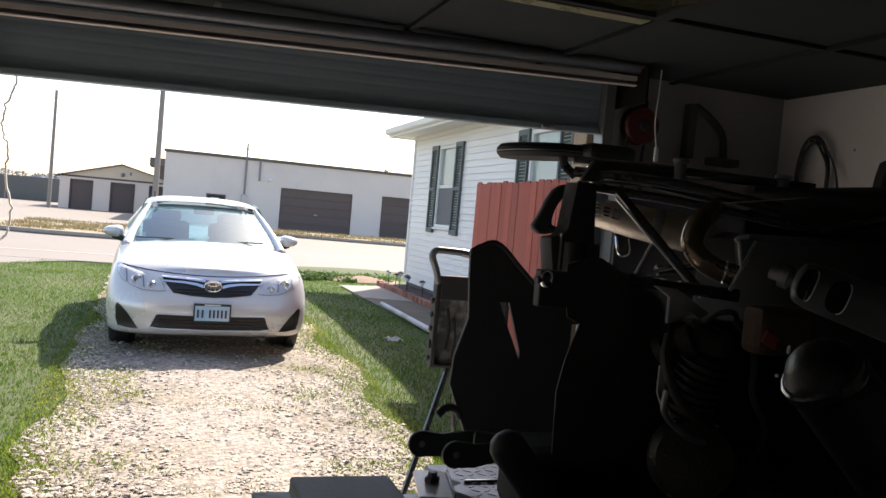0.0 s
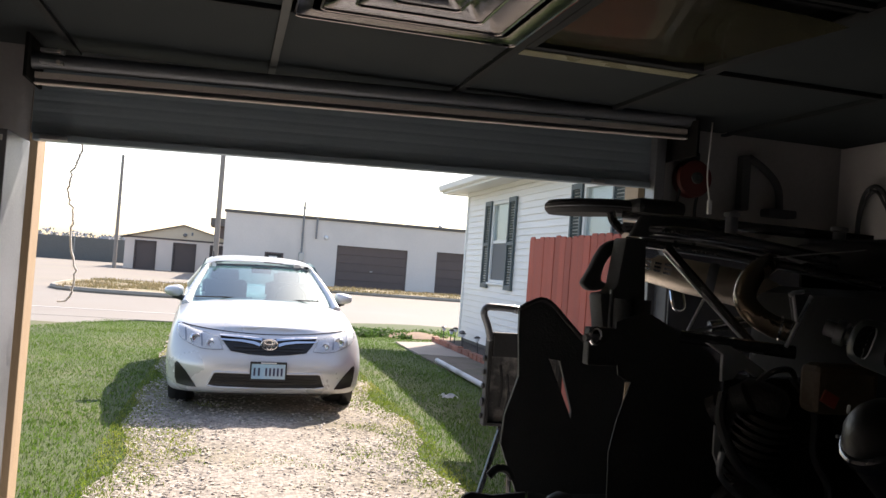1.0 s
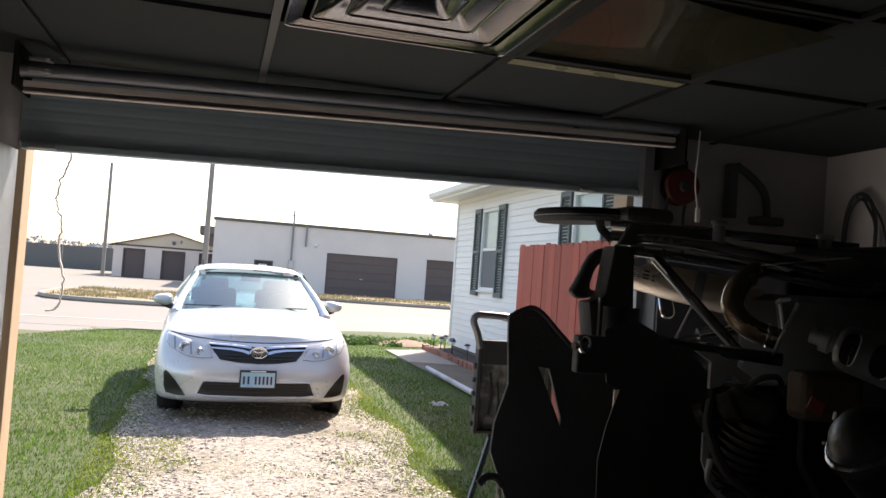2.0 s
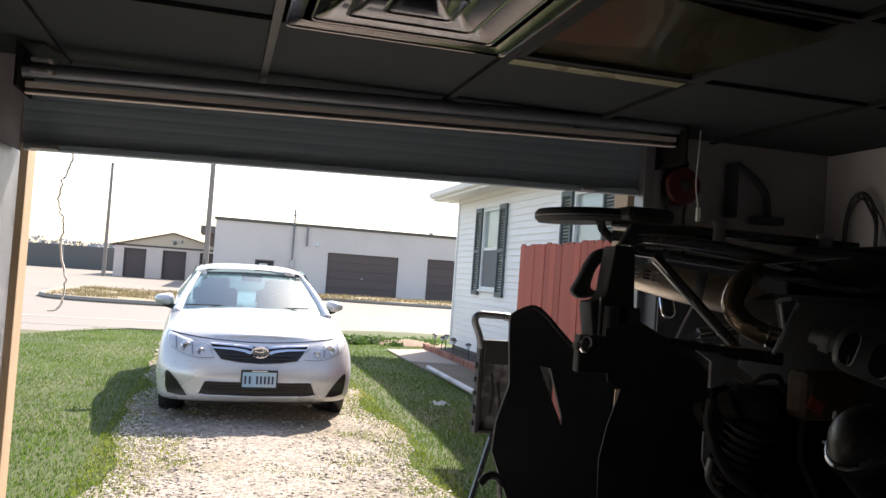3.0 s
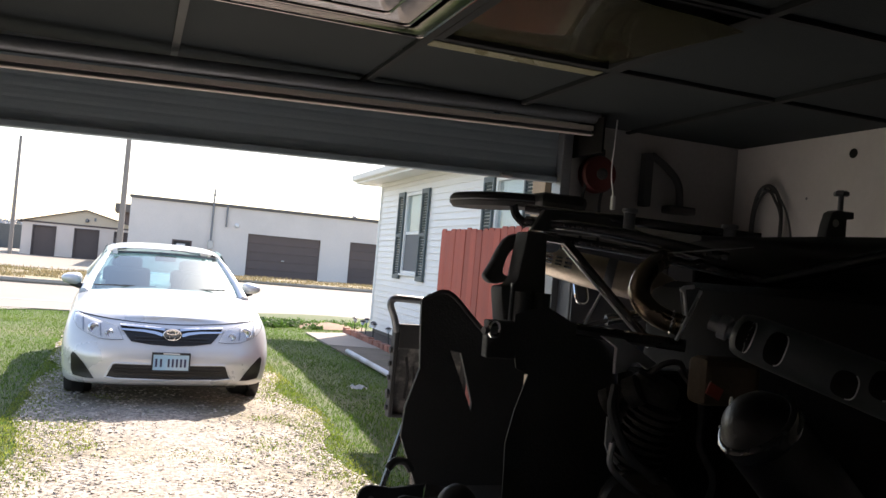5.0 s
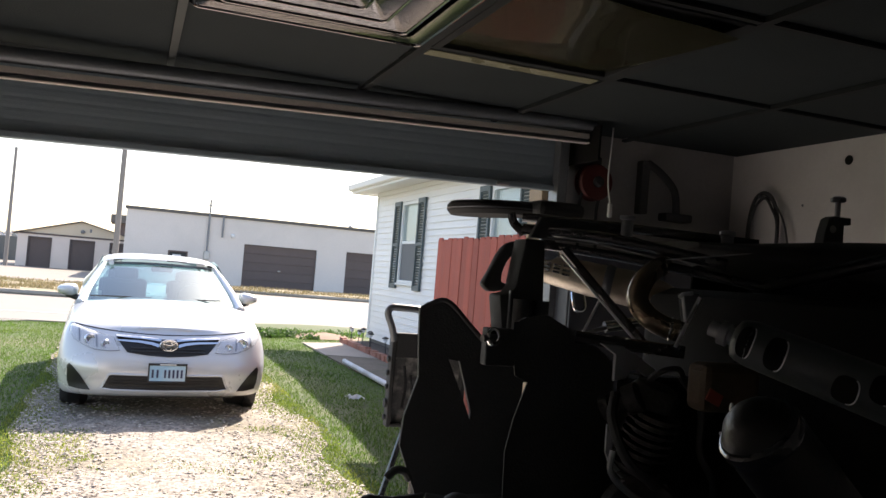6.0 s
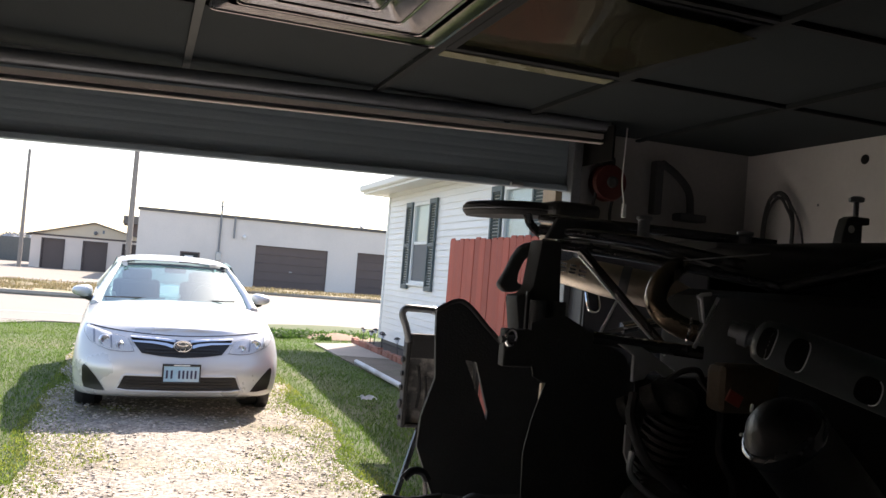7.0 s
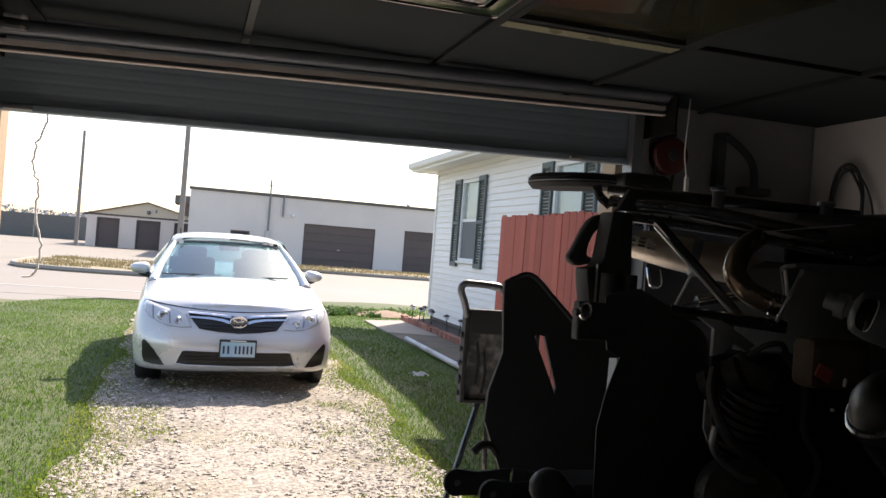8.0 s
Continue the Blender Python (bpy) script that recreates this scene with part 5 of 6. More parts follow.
    # cabin: roof, pillars, glass
    bw, tw = 0.765, 0.56
    yA, zA, yB, zB, yC, zC, yD, zD = 1.16, 0.985, 2.04, 1.375, 3.35, 1.39, 4.15, 1.03
    def wind(u, v):
        """The windscreen: u across, v up."""
        w = bw + (tw - bw) * v
        s = 2 * u - 1
        return P(s * w, yA + (yB - yA) * v + 0.22 * s * s * (1 - 0.4 * v) - 0.06, zA + (zB - zA) * (v + 0.12 * v * (1 - v)) - 0.02 * s * s)
    g = bmesh.new()
    grid(g, 16, 10, wind)
    part("windscreen", g, M_WINDSCREEN, car, "bluish tinted windscreen", 60).visible_shadow = False
    def rear(u, v):
        w = bw - 0.02 + (tw - bw) * v
        s = 2 * u - 1
        return P(s * w, yD + (yC - yD) * v - 0.12 * s * s, zD + (zC - zD) * (v + 0.1 * v * (1 - v)))
    g = bmesh.new()
    grid(g, 12, 8, rear)
    part("rear_window", g, M_WINDSCREEN, car, "tinted rear window", 60).visible_shadow = False
    bm = bmesh.new()
    def roof(u, v):
        """Starts on the head of the windscreen and ends on that of the rear window."""
        s = 2 * u - 1
        w = tw + 0.052 + 0.02 * math.sin(math.pi * v)
        front, back = yB + 0.132 * s * s - 0.085, yC - 0.12 * s * s + 0.05
        swell = math.sin(math.pi * min(1, 0.04 + 0.94 * v)) ** 0.55
        return P(s * w, front + (back - front) * v, zB + 0.012 - 0.022 * s * s + swell * (0.088 - 0.03 * abs(s) ** 4) - 0.03 * abs(s) ** 9)
    grid(bm, 20, 16, roof)
    bmesh.ops.solidify(bm, geom=bm.faces[:], thickness=0.03)
    part("roof", bm, M_PAINT, car, "silver roof panel", 50)
    for s in (1, -1):
        a = [Vector(wind(0.5 + 0.5 * s, v)) + Vector((s * 0.02, 0.02, 0)) for v in (0, 0.25, 0.5, 0.75, 1.0)]
        a[0] += Vector((0, -0.08, -0.03))
        part("front_pillar", tube(bmesh.new(), a, [0.05, 0.042, 0.038, 0.034, 0.026], 12), M_PAINT, car, "", 50)
        c = [Vector(rear(0.5 + 0.5 * s, v)) for v in (0, 0.33, 0.66, 1.0)]
        part("rear_pillar", tube(bmesh.new(), c, [0.1, 0.08, 0.065, 0.05], 10), M_PAINT, car, "", 50)
        part("middle_pillar", tube(bmesh.new(), [P(s * 0.76, 2.55, 0.94), P(s * 0.58, 2.62, 1.38)], 0.03, 8), M_BLACKPLASTIC, car, "", 50)
        g = bmesh.new()
        def side(u, v):
            y = 1.42 + 2.45 * u
            lo, hi = Vector(P(s * 0.80, y, 0.95)), Vector(P(s * 0.615, 2.1 + 1.2 * u, 1.40 + 0.03 * math.sin(math.pi * u)))
            return lo + (hi - lo) * v
        grid(g, 8, 4, side)
        part("side_window", g, M_WINDSCREEN, car, "", 60).visible_shadow = False
        # mirror
        bm = bmesh.new()
        bmesh.ops.create_uvsphere(bm, u_segments=20, v_segments=12, radius=1)
        for v in bm.verts:
            f = 1 if v.co.y < 0 else 0.35
            v.co.x, v.co.z = math.copysign(abs(v.co.x) ** 0.72, v.co.x), math.copysign(abs(v.co.z) ** 0.8, v.co.z)
            v.co = Vector(P(s * (0.925 + v.co.x * 0.102), 1.70 + v.co.y * 0.10 * f, 1.048 + v.co.z * (0.062 - 0.014 * v.co.x)))
        mir = part("door_mirror", bm, M_PAINT, car, "silver door mirror", 60)
        part("mirror_arm", tube(bmesh.new(), [P(s * 0.80, 1.66, 0.965), P(s * 0.93, 1.70, 1.0)], [0.034, 0.028], 8), M_BLACKPLASTIC, mir, "", 40)
        wip = tube(bmesh.new(), [P(-0.05 + s * 0.35 - 0.3, yA + 0.07, zA + 0.035), P(-0.05 + s * 0.35 + 0.28, yA + 0.09, zA + 0.045)], 0.007, 6)
        part("wiper", wip, M_BLACKPLASTIC, car, "black wiper")
    part("cowl", slab(bmesh.new(), [(-0.58, 1.14), (0, 1.06), (0.58, 1.14), (0.56, 1.22), (0, 1.15), (-0.56, 1.22)], "z", 0, 0.012), M_BLACKPLASTIC, car).matrix_basis = pose(CX, NOSE, 0.966 + G)
    part("dashboard", boxed(CX - 0.7, CX + 0.7, NOSE + 1.45, NOSE + 1.85, 0.94 + G, 1.0 + G, 0.03), M_BLACKPLASTIC, car, "dark dashboard")
    part("steering_wheel", tube(bmesh.new(), [P(0.36 + 0.18 * math.cos(a), 1.95 + 0.06 * math.sin(a), 1.0 + 0.17 * math.sin(a)) for a in [2 * math.pi * k / 24 for k in range(25)]], 0.016, 8, closed=True), M_BLACKPLASTIC, car, "dark steering wheel", 50)
    for x, y, sc in ((-0.36, 2.45, 1), (0.36, 2.45, 1), (-0.4, 3.35, 0.85), (0.4, 3.35, 0.85)):
        part("seat_back", boxed(CX + x - 0.24, CX + x + 0.24, NOSE + y, NOSE + y + 0.14, 0.9 + G, 0.98 + G + 0.2 * sc, 0.05), M_SEAT, car, "grey cloth seat back")
        part("headrest", boxed(CX + x - 0.14, CX + x + 0.14, NOSE + y + 0.01, NOSE + y + 0.12, 0.96 + G + 0.2 * sc, 1.10 + G + 0.2 * sc, 0.04), M_SEAT, car, "grey cloth headrest")
    part("rear_mirror", boxed(CX - 0.11, CX + 0.11, NOSE + 1.93, NOSE + 1.96, 1.28 + G, 1.345 + G, 0.012), M_BLACKPLASTIC, car)
    part("sticker", boxed(CX - 0.55, CX - 0.50, NOSE + 1.99, NOSE + 1.994, 1.33 + G, 1.37 + G), M_WHITE, car, "small white sticker")
    band = bmesh.new()
    grid(band, 16, 2, lambda u, v: Vector(wind(0.02 + 0.96 * u, 0.93 + 0.07 * v)) + Vector((0, -0.006, 0.004)))
    bmesh.ops.solidify(band, geom=band.faces[:], thickness=0.003)
    part("tint_band", band, M_TINT, car, "dark band along the head of the windscreen", 60)
    part("antenna", tube(bmesh.new(), [P(-0.53, 2.2, 1.44), P(-0.535, 2.23, 1.50)], 0.008, 6), M_BLACKPLASTIC, car)

    # parked a little askew on the uneven drive
    car.matrix_basis = Matrix.Translation((CX + 0.012, NOSE, 0)) @ pose(0, 0, 0, 0, -0.7, 1.6) @ Matrix.Translation((-CX, -NOSE, 0)) @ car.matrix_basis


saloon_car()
SIZE[0] = UNIT
# ---------------------------------------------------------------- garage things
M_BLACK = material("black_moulded_plastic", (0.07, 0.073, 0.074), 0.7, vary=0.25, scale=7, fine=180, bump=0.15)
M_FRAME = material("gloss_black_frame", (0.03, 0.031, 0.034), 0.1, vary=0.2, scale=8, fine=120, bump=0.03, coat=1.0)
M_SEATVINYL = material("black_seat_vinyl", (0.035, 0.035, 0.037), 0.5, vary=0.2, scale=10, fine=260, bump=0.2)
M_CAN = material("brushed_silencer", (0.78, 0.68, 0.56), 0.38, metal=0.9, vary=0.18, scale=7, fine=90, bump=0.06, dirt=(0.22, 0.15, 0.09), dirt_amount=0.5)
M_PIPE = material("heat_blued_pipe", (0.30, 0.23, 0.16), 0.24, metal=0.9, vary=0.3, scale=9, fine=90, bump=0.05, dirt=(0.12, 0.08, 0.06), dirt_amount=0.6)
M_ENGINE = material("greasy_cast_alloy", (0.075, 0.072, 0.07), 0.5, metal=0.5, vary=0.35, scale=14, fine=120, bump=0.25, dirt=(0.03, 0.028, 0.025), dirt_amount=0.8)
M_DIAMOND = material("diamond_plate", (0.17, 0.205, 0.25), 0.42, metal=0.6, vary=0.2, scale=5, fine=70, bump=0.1, dirt=(0.09, 0.10, 0.115), dirt_amount=0.7)
# Pale, mostly diffuse metal: the sky's reflection put into the base colour.
M_BRIGHT = material("sky_bright_metal", (0.80, 0.82, 0.84), 0.38, metal=0.35, vary=0.12, scale=9, fine=90, bump=0.05)
M_BOX = material("blue_grey_box", (0.20, 0.28, 0.36), 0.6, vary=0.12, scale=6, fine=90, bump=0.12)
M_RUST = material("red_tag_plastic", (0.40, 0.07, 0.04), 0.5, vary=0.2, scale=10, fine=90, bump=0.1)
M_TANK = material("tan_dusty_plastic", (0.12, 0.085, 0.05), 0.6, vary=0.3, scale=9, fine=90, bump=0.15)
M_GUARD = material("satin_grey_guard", (0.10, 0.115, 0.118), 0.36, vary=0.15, scale=6, fine=120, bump=0.08)
M_DUSTY = material("dusty_black_steel", (0.16, 0.158, 0.155), 0.55, vary=0.35, scale=26, fine=90, bump=0.2, dirt=(0.55, 0.52, 0.48), dirt_amount=0.9)
M_REDREEL = material("red_reel_plastic", (0.14, 0.022, 0.02), 0.5, vary=0.2, scale=8, fine=80, bump=0.1)
M_GREYRUBBER = material("dusty_rubber", (0.045, 0.047, 0.05), 0.6, vary=0.25, scale=9, fine=100, bump=0.12)
M_RUBBER = material("black_rubber", (0.06, 0.061, 0.063), 0.8, vary=0.2, scale=9, fine=100, bump=0.1)


def lift_table():
    t = thing("lift_table", "steel lift table topped with worn diamond plate", "lift table", (1.0, 1.4, 0.012))
    top = [(0.12, 0.55), (2.3, 0.55), (2.3, 2.25), (0.718, 2.25), (0.721, 2.19), (0.743, 2.14), (0.767, 2.1), (0.70, 2.05), (0.46, 2.0), (0.46, 1.95), (0.12, 1.95)]
    part("table_top", slab(bmesh.new(), top, "z", 0.735, 0.76, 0.003), M_DIAMOND, t, "worn diamond plate top")
    bm = bmesh.new()
    for i in range(44):
        for j in range(45):
            x, y = 0.66 + i * 0.031, 0.9 + j * 0.03
            if y > 2.22 or x > 2.0 or (x < 0.76 and y > 1.96) or (y < 1.96 and x < 0.7):
                continue
            box(bm, -0.011, 0.011, -0.0022, 0.0022, 0, 0.0012, 0, pose(x, y, 0.7603, 0, 0, 45 if (i + j) % 2 else -45))
    tagged(part("tread", bm, M_DIAMOND, t, "raised tread marks"), kind="stuff")
    bm = bmesh.new()
    for p in ((0.17, 0.6), (2.25, 0.6), (2.25, 2.2), (0.78, 2.19)):
        part("leg", boxed(p[0] - 0.03, p[0] + 0.03, p[1] - 0.03, p[1] + 0.03, 0.012, 0.734, 0.004), M_DARKSTEEL, t)
    part("edge_rail", tube(bm, [(0.74, 2.262, 0.745), (2.3, 2.262, 0.745)], 0.010, 8), M_FRAME, t, "dark edge rail", 40)
    part("crossbar", boxed(0.775, 2.2, 2.095, 2.105, 0.7615, 0.768, 0.002), M_FRAME, t, "dark cross bar")


lift_table()


def grey_box():
    b = thing("storage_box", "blue-grey box with a flat lid on the lift table", "box", (0.3, 1.45, 0.76))
    part("body", boxed(0.269, 0.439, 1.26, 1.618, 0.761, 0.905, 0.005), M_BOX, b)
    part("lid", boxed(0.265, 0.443, 1.255, 1.624, 0.906, 0.938, 0.005), M_BOX, b)
    c = thing("small_tray", "flat blue-grey tray on the lift table", "tray", (0.17, 1.5, 0.76))
    part("base", boxed(0.24, 0.36, 1.66, 1.90, 0.761, 0.80, 0.004), M_BOX, c)
    part("rim", boxed(0.235, 0.365, 1.65, 1.911, 0.801, 0.812, 0.003), M_BOX, c)


grey_box()


def bracket_plate():
    b = thing("mount_plate", "bright bent metal mounting plate with a bolt", "bracket", (0.55, 1.72, 0.76))
    tip = pose(0.583, 1.785, 0.866, 4, 0, -10)
    part("plate", slab(bmesh.new(), [(-0.034, -0.075), (0.034, -0.075), (0.034, 0.055), (0.024, 0.065), (-0.024, 0.065), (-0.034, 0.055)], "z", -0.003, 0.003, 0.001, tip), M_BRIGHT, b)
    part("plate_rim", slab(bmesh.new(), [(0.0345, -0.075), (0.0385, -0.075), (0.0385, 0.055), (0.0345, 0.055)], "z", -0.003, 0.012, 0.001, tip), M_GALV, b)
    part("bolt", lathe(bmesh.new(), [(0.016, 0.0035), (0.016, 0.012), (0.010, 0.014), (0.010, 0.024)], tip @ pose(0, 0.005, 0, 0, 0, 10), 6), M_DARKSTEEL, b)
    part("handle", tube(bmesh.new(), [(0.614, 1.76, 0.852), (0.70, 1.70, 0.838)], 0.009, 10), M_BRIGHT, b, "bright round rod", 40)
    part("foot", boxed(0.56, 0.59, 1.755, 1.795, 0.7605, 0.852, 0.003), M_DARKSTEEL, b)


bracket_plate()


def panel(outline, y, thick, tilt=0.0):
    """A plate in the x-z plane that leans by tilt units per unit of x."""
    bm = bmesh.new()
    slab(bm, outline, "y", y, y + thick)
    for v in bm.verts:
        v.co.y += (v.co.x - outline[0][0]) * tilt
    return bm


def quad_bike():
    q = thing("quad_bike", "partly stripped black quad bike on the lift table", "quad bike", (1.3, 1.7, 0.76))
    # round pad on a stalk
    part("round_pad", lathe(bmesh.new(), [(0.05, -0.02), (0.118, -0.02), (0.128, -0.008), (0.128, 0.008), (0.118, 0.018), (0.05, 0.02)], pose(1.036, 2.40, 1.628, 0, -3, 0), 36), M_RUBBER, q, "flat round black pad", 35)
    part("pad_band", lathe(bmesh.new(), [(0.1285, -0.002), (0.1305, 0.0), (0.1285, 0.002)], pose(1.036, 2.40, 1.626, 0, -3, 0), 36), M_DARKSTEEL, q, "thin metal band")
    part("pad_stalk", tube(bmesh.new(), curve([(1.16, 2.34, 1.62), (1.15, 2.28, 1.59), (1.12, 2.2, 1.55), (1.11, 2.16, 1.50)]), 0.022, 10), M_FRAME, q, "", 40)
    part("clamp_block", boxed(1.12, 1.27, 2.26, 2.42, 1.612, 1.658, 0.018), M_BLACK, q, "black clamp block")
    # upper frame rails
    for a, b, c, r in (((1.01, 2.12, 1.56), (1.17, 1.95, 1.545), (1.36, 1.76, 1.50), 0.014), ((1.06, 2.23, 1.60), (1.25, 2.05, 1.585), (1.50, 1.82, 1.56), 0.013), ((1.01, 2.1, 1.525), (1.2, 1.92, 1.50), (1.42, 1.70, 1.455), 0.012), ((1.42, 1.70, 1.455), (1.52, 1.6, 1.50), (1.62, 1.5, 1.545), 0.016)):
        part("frame_rail", tube(bmesh.new(), curve([a, b, c]), r, 10), M_FRAME, q, "gloss black frame tube", 40)
    # highlights along the gloss tubes, laid on as thin bright strips
    for a, b, c in (((0.991, 1.95, 1.5335), (1.05, 1.94, 1.535), (1.119, 1.93, 1.530)), ((1.18, 1.95, 1.512), (1.29, 1.94, 1.503), (1.406, 1.93, 1.489)), ((1.22, 1.80, 1.50), (1.30, 1.74, 1.515), (1.37, 1.69, 1.528))):
        part("highlight_strip", tube(bmesh.new(), curve([a, b, c]), [0.0006] + [0.0016] * 11 + [0.0006], 6), M_GALV, q, "thin bright strip for a highlight on the frame", 40)
    part("rail_plate", slab(bmesh.new(), [(1.0, 1.535), (1.03, 1.59), (1.20, 1.59), (1.40, 1.545), (1.40, 1.515), (1.2, 1.535)], "y", 2.06, 2.08, 0.004), M_BLACK, q, "black cover plate")
    for x, y, z in ((1.24, 2.0, 1.625), (1.43, 1.85, 1.60)):
        part("rail_bolt", lathe(bmesh.new(), [(0.015, -0.05), (0.015, 0.0), (0.02, 0.003), (0.02, 0.011), (0.01, 0.014)], pose(x, y, z - 0.025), 12), M_DARKSTEEL, q, "", 35)
    # seat
    bm = bmesh.new()
    def seat(u, v):
        a = v * 2 * math.pi
        x = 1.30 + 1.15 * u
        w = 0.3 * (0.25 + 0.75 * math.sin(math.pi * min(1, u * 0.8 + 0.1)))
        y = 1.93 - 0.36 * u
        h = (0.085 + 0.015 * math.sin(u * 5)) * (0.12 + 0.88 * smoothstep(0.0, 0.5, u))
        return (x, y + w * math.copysign(abs(math.cos(a)) ** 0.6, math.cos(a)), 1.492 + 0.05 * (1 - smoothstep(0, 0.5, u)) + h * math.copysign(abs(math.sin(a)) ** 0.6, math.sin(a)))
    grid(bm, 26, 28, seat)
    bmesh.ops.remove_doubles(bm, verts=bm.verts, dist=0.0005)
    bmesh.ops.holes_fill(bm, edges=[e for e in bm.edges if e.is_boundary])
    part("seat", bm, M_SEATVINYL, q, "long black vinyl seat", 50)
    # main dark bulk under the seat
    bm = boxed(1.32, 2.25, 1.25, 2.05, 0.95, 1.44, 0.06)
    part("main_body", bm, M_SHADOWBLACK, q, "black plastic body covers", 40)
    part("belly", boxed(1.12, 2.2, 1.3, 1.95, 0.765, 0.96, 0.03), M_ENGINE, q, "dark skid plate and engine case")
    # grab bar and column
    grip = [(1.03, 1.526), (0.998, 1.527), (0.98, 1.52), (0.965, 1.508), (0.95, 1.484), (0.933, 1.445), (0.914, 1.411), (0.921, 1.401), (0.934, 1.392), (0.955, 1.393), (0.987, 1.403), (0.982, 1.415), (0.966, 1.419), (0.967, 1.44), (0.974, 1.463), (0.985, 1.482), (1.001, 1.495), (1.03, 1.503)]
    part("grab_bar", slab(bmesh.new(), grip, "y", 2.135, 2.165, 0.006), M_BLACK, q, "bent black grab bar", 45)
    bm = slab(bmesh.new(), [(0.984, 1.53), (1.04, 1.53), (1.046, 1.40), (1.05, 1.31), (1.05, 1.288), (0.94, 1.288), (0.938, 1.30), (0.926, 1.375), (0.926, 1.388), (0.955, 1.393), (0.968, 1.413)], "y", 2.05, 2.12, 0.006)
    part("column", bm, M_BLACK, q, "black mounting column", 40)
    plate = slab(bmesh.new(), [(1.022, 1.305), (1.041, 1.303), (1.040, 1.34), (1.035, 1.368), (1.027, 1.364), (1.021, 1.352), (1.025, 1.344), (1.024, 1.33), (1.030, 1.325), (1.029, 1.312)], "y", 2.042, 2.049)
    part("worn_plate", plate, M_RAIL, q, "ragged pale worn plate")
    part("hose_stub", tube(bmesh.new(), curve([(0.99, 2.16, 1.60), (1.0, 2.16, 1.575), (1.02, 2.14, 1.55)]), 0.012, 8), M_FRAME, q, "", 40)
    part("column_edge", boxed(0.949, 0.954, 2.04, 2.05, 1.225, 1.40, 0.001), M_DARKSTEEL, q)
    for x in (0.975, 1.03):
        part("reservoir", tube(bmesh.new(), [(x, 2.03, 1.29), (x, 2.03, 1.38)], 0.02, 12), M_BLACK, q, "", 40)
    # bright lug with a ring
    part("lug_ring", tube(bmesh.new(), [(0.80 + 0.012 * math.cos(a), 1.79, 1.302 + 0.017 * math.sin(a)) for a in [2 * math.pi * k / 16 for k in range(17)]], 0.004, 6, closed=True), M_CHROME, q, "bright metal ring", 40)
    part("lug_bolt", tube(bmesh.new(), [(0.775, 1.79, 1.298), (0.81, 1.80, 1.30)], 0.008, 8), M_DARKSTEEL, q, "", 40)
    part("lug_bracket", boxed(0.79, 0.86, 1.80, 1.83, 1.24, 1.32, 0.004), M_BLACK, q)
    # rear fender blade, in two leaves with a narrow gap
    left = [(0.775, 1.335), (0.795, 1.352), (0.836, 1.358), (0.862, 1.342), (0.856, 1.211), (0.912, 1.083), (0.92, 1.06), (0.92, 0.86), (0.80, 0.86), (0.752, 0.985), (0.757, 1.06), (0.785, 1.16), (0.778, 1.26)]
    right = [(0.862, 1.342), (0.985, 1.215), (1.1, 1.2), (1.1, 1.167), (1.048, 1.165), (1.046, 1.07), (1.1, 1.05), (1.1, 0.86), (0.92, 0.86), (0.92, 1.06), (0.921, 1.083), (0.884, 1.207), (0.856, 1.211)]
    fb = slab(slab(bmesh.new(), left, "y", 2.20, 2.212), right, "y", 2.20, 2.212)
    for v in fb.verts:
        v.co.y -= (v.co.x - 0.775) * 0.25
    fender = part("fender", fb, M_BLACK, q, "black plastic rear fender blade with a slit")
    part("fender_lip", tube(bmesh.new(), curve([(0.775, 2.195, 1.335), (0.836, 2.18, 1.36), (0.905, 2.165, 1.298), (0.985, 2.145, 1.215)]), 0.006, 8), M_BLACK, fender, "", 40)
    # broad side cover
    part("side_cover", panel([(0.85, 1.335), (0.875, 1.345), (0.905, 1.352), (0.93, 1.355), (1.0, 1.322), (1.082, 1.278), (1.104, 1.252), (1.112, 1.186), (1.114, 1.06), (1.14, 0.80), (0.86, 0.80), (0.852, 1.06), (0.867, 1.131), (0.893, 1.208), (0.862, 1.222), (0.85, 1.292)], 1.80, 0.004), M_BLACK, q, "broad black side cover")
    knob = tube(bmesh.new(), curve([(0.742, 1.78, 0.942), (0.775, 1.785, 0.905), (0.84, 1.80, 0.83)]), 0.04, 18)
    lathe(knob, [(0.0401, -0.002), (0.037, 0.014), (0.026, 0.028), (0.012, 0.035), (0.001, 0.037)], pose(0.742, 1.78, 0.942, 0, -42, 0), 18)
    part("bent_flange", slab(bmesh.new(), [(0.985, 1.155), (1.003, 1.154), (1.0, 1.10), (1.005, 1.082), (1.05, 1.035), (1.046, 1.03), (0.995, 1.078), (0.985, 1.10)], "y", 1.62, 1.626, 0.001), M_PIPEGREY, q, "bent grey metal flange")
    part("flange_bolt", lathe(bmesh.new(), [(0.006, 0), (0.006, 0.008), (0.003, 0.01)], pose(1.072, 1.61, 1.10, 80, 0, 0), 8), M_BRIGHT, q, "small bright bolt head")
    part("coil_cap", lathe(bmesh.new(), [(0.002, 0), (0.0028, 0.002), (0.0028, 0.012), (0.0015, 0.014)], pose(1.03, 1.32, 1.235, 8, 0, 0), 10), M_BRIGHT, q, "small bright cap", 40)
    part("side_bolt", lathe(bmesh.new(), [(0.003, 0), (0.003, 0.004), (0.0015, 0.005)], pose(1.045, 1.36, 1.19, 80, 0, 0), 8), M_BRIGHT, q, "small bright bolt head")
    part("cover_knob", knob, M_GREYRUBBER, q, "rounded grey-black rubber grip end", 50)
    part("lower_cover", boxed(0.80, 1.12, 1.80, 1.98, 0.765, 0.93, 0.03), M_BLACK, q)
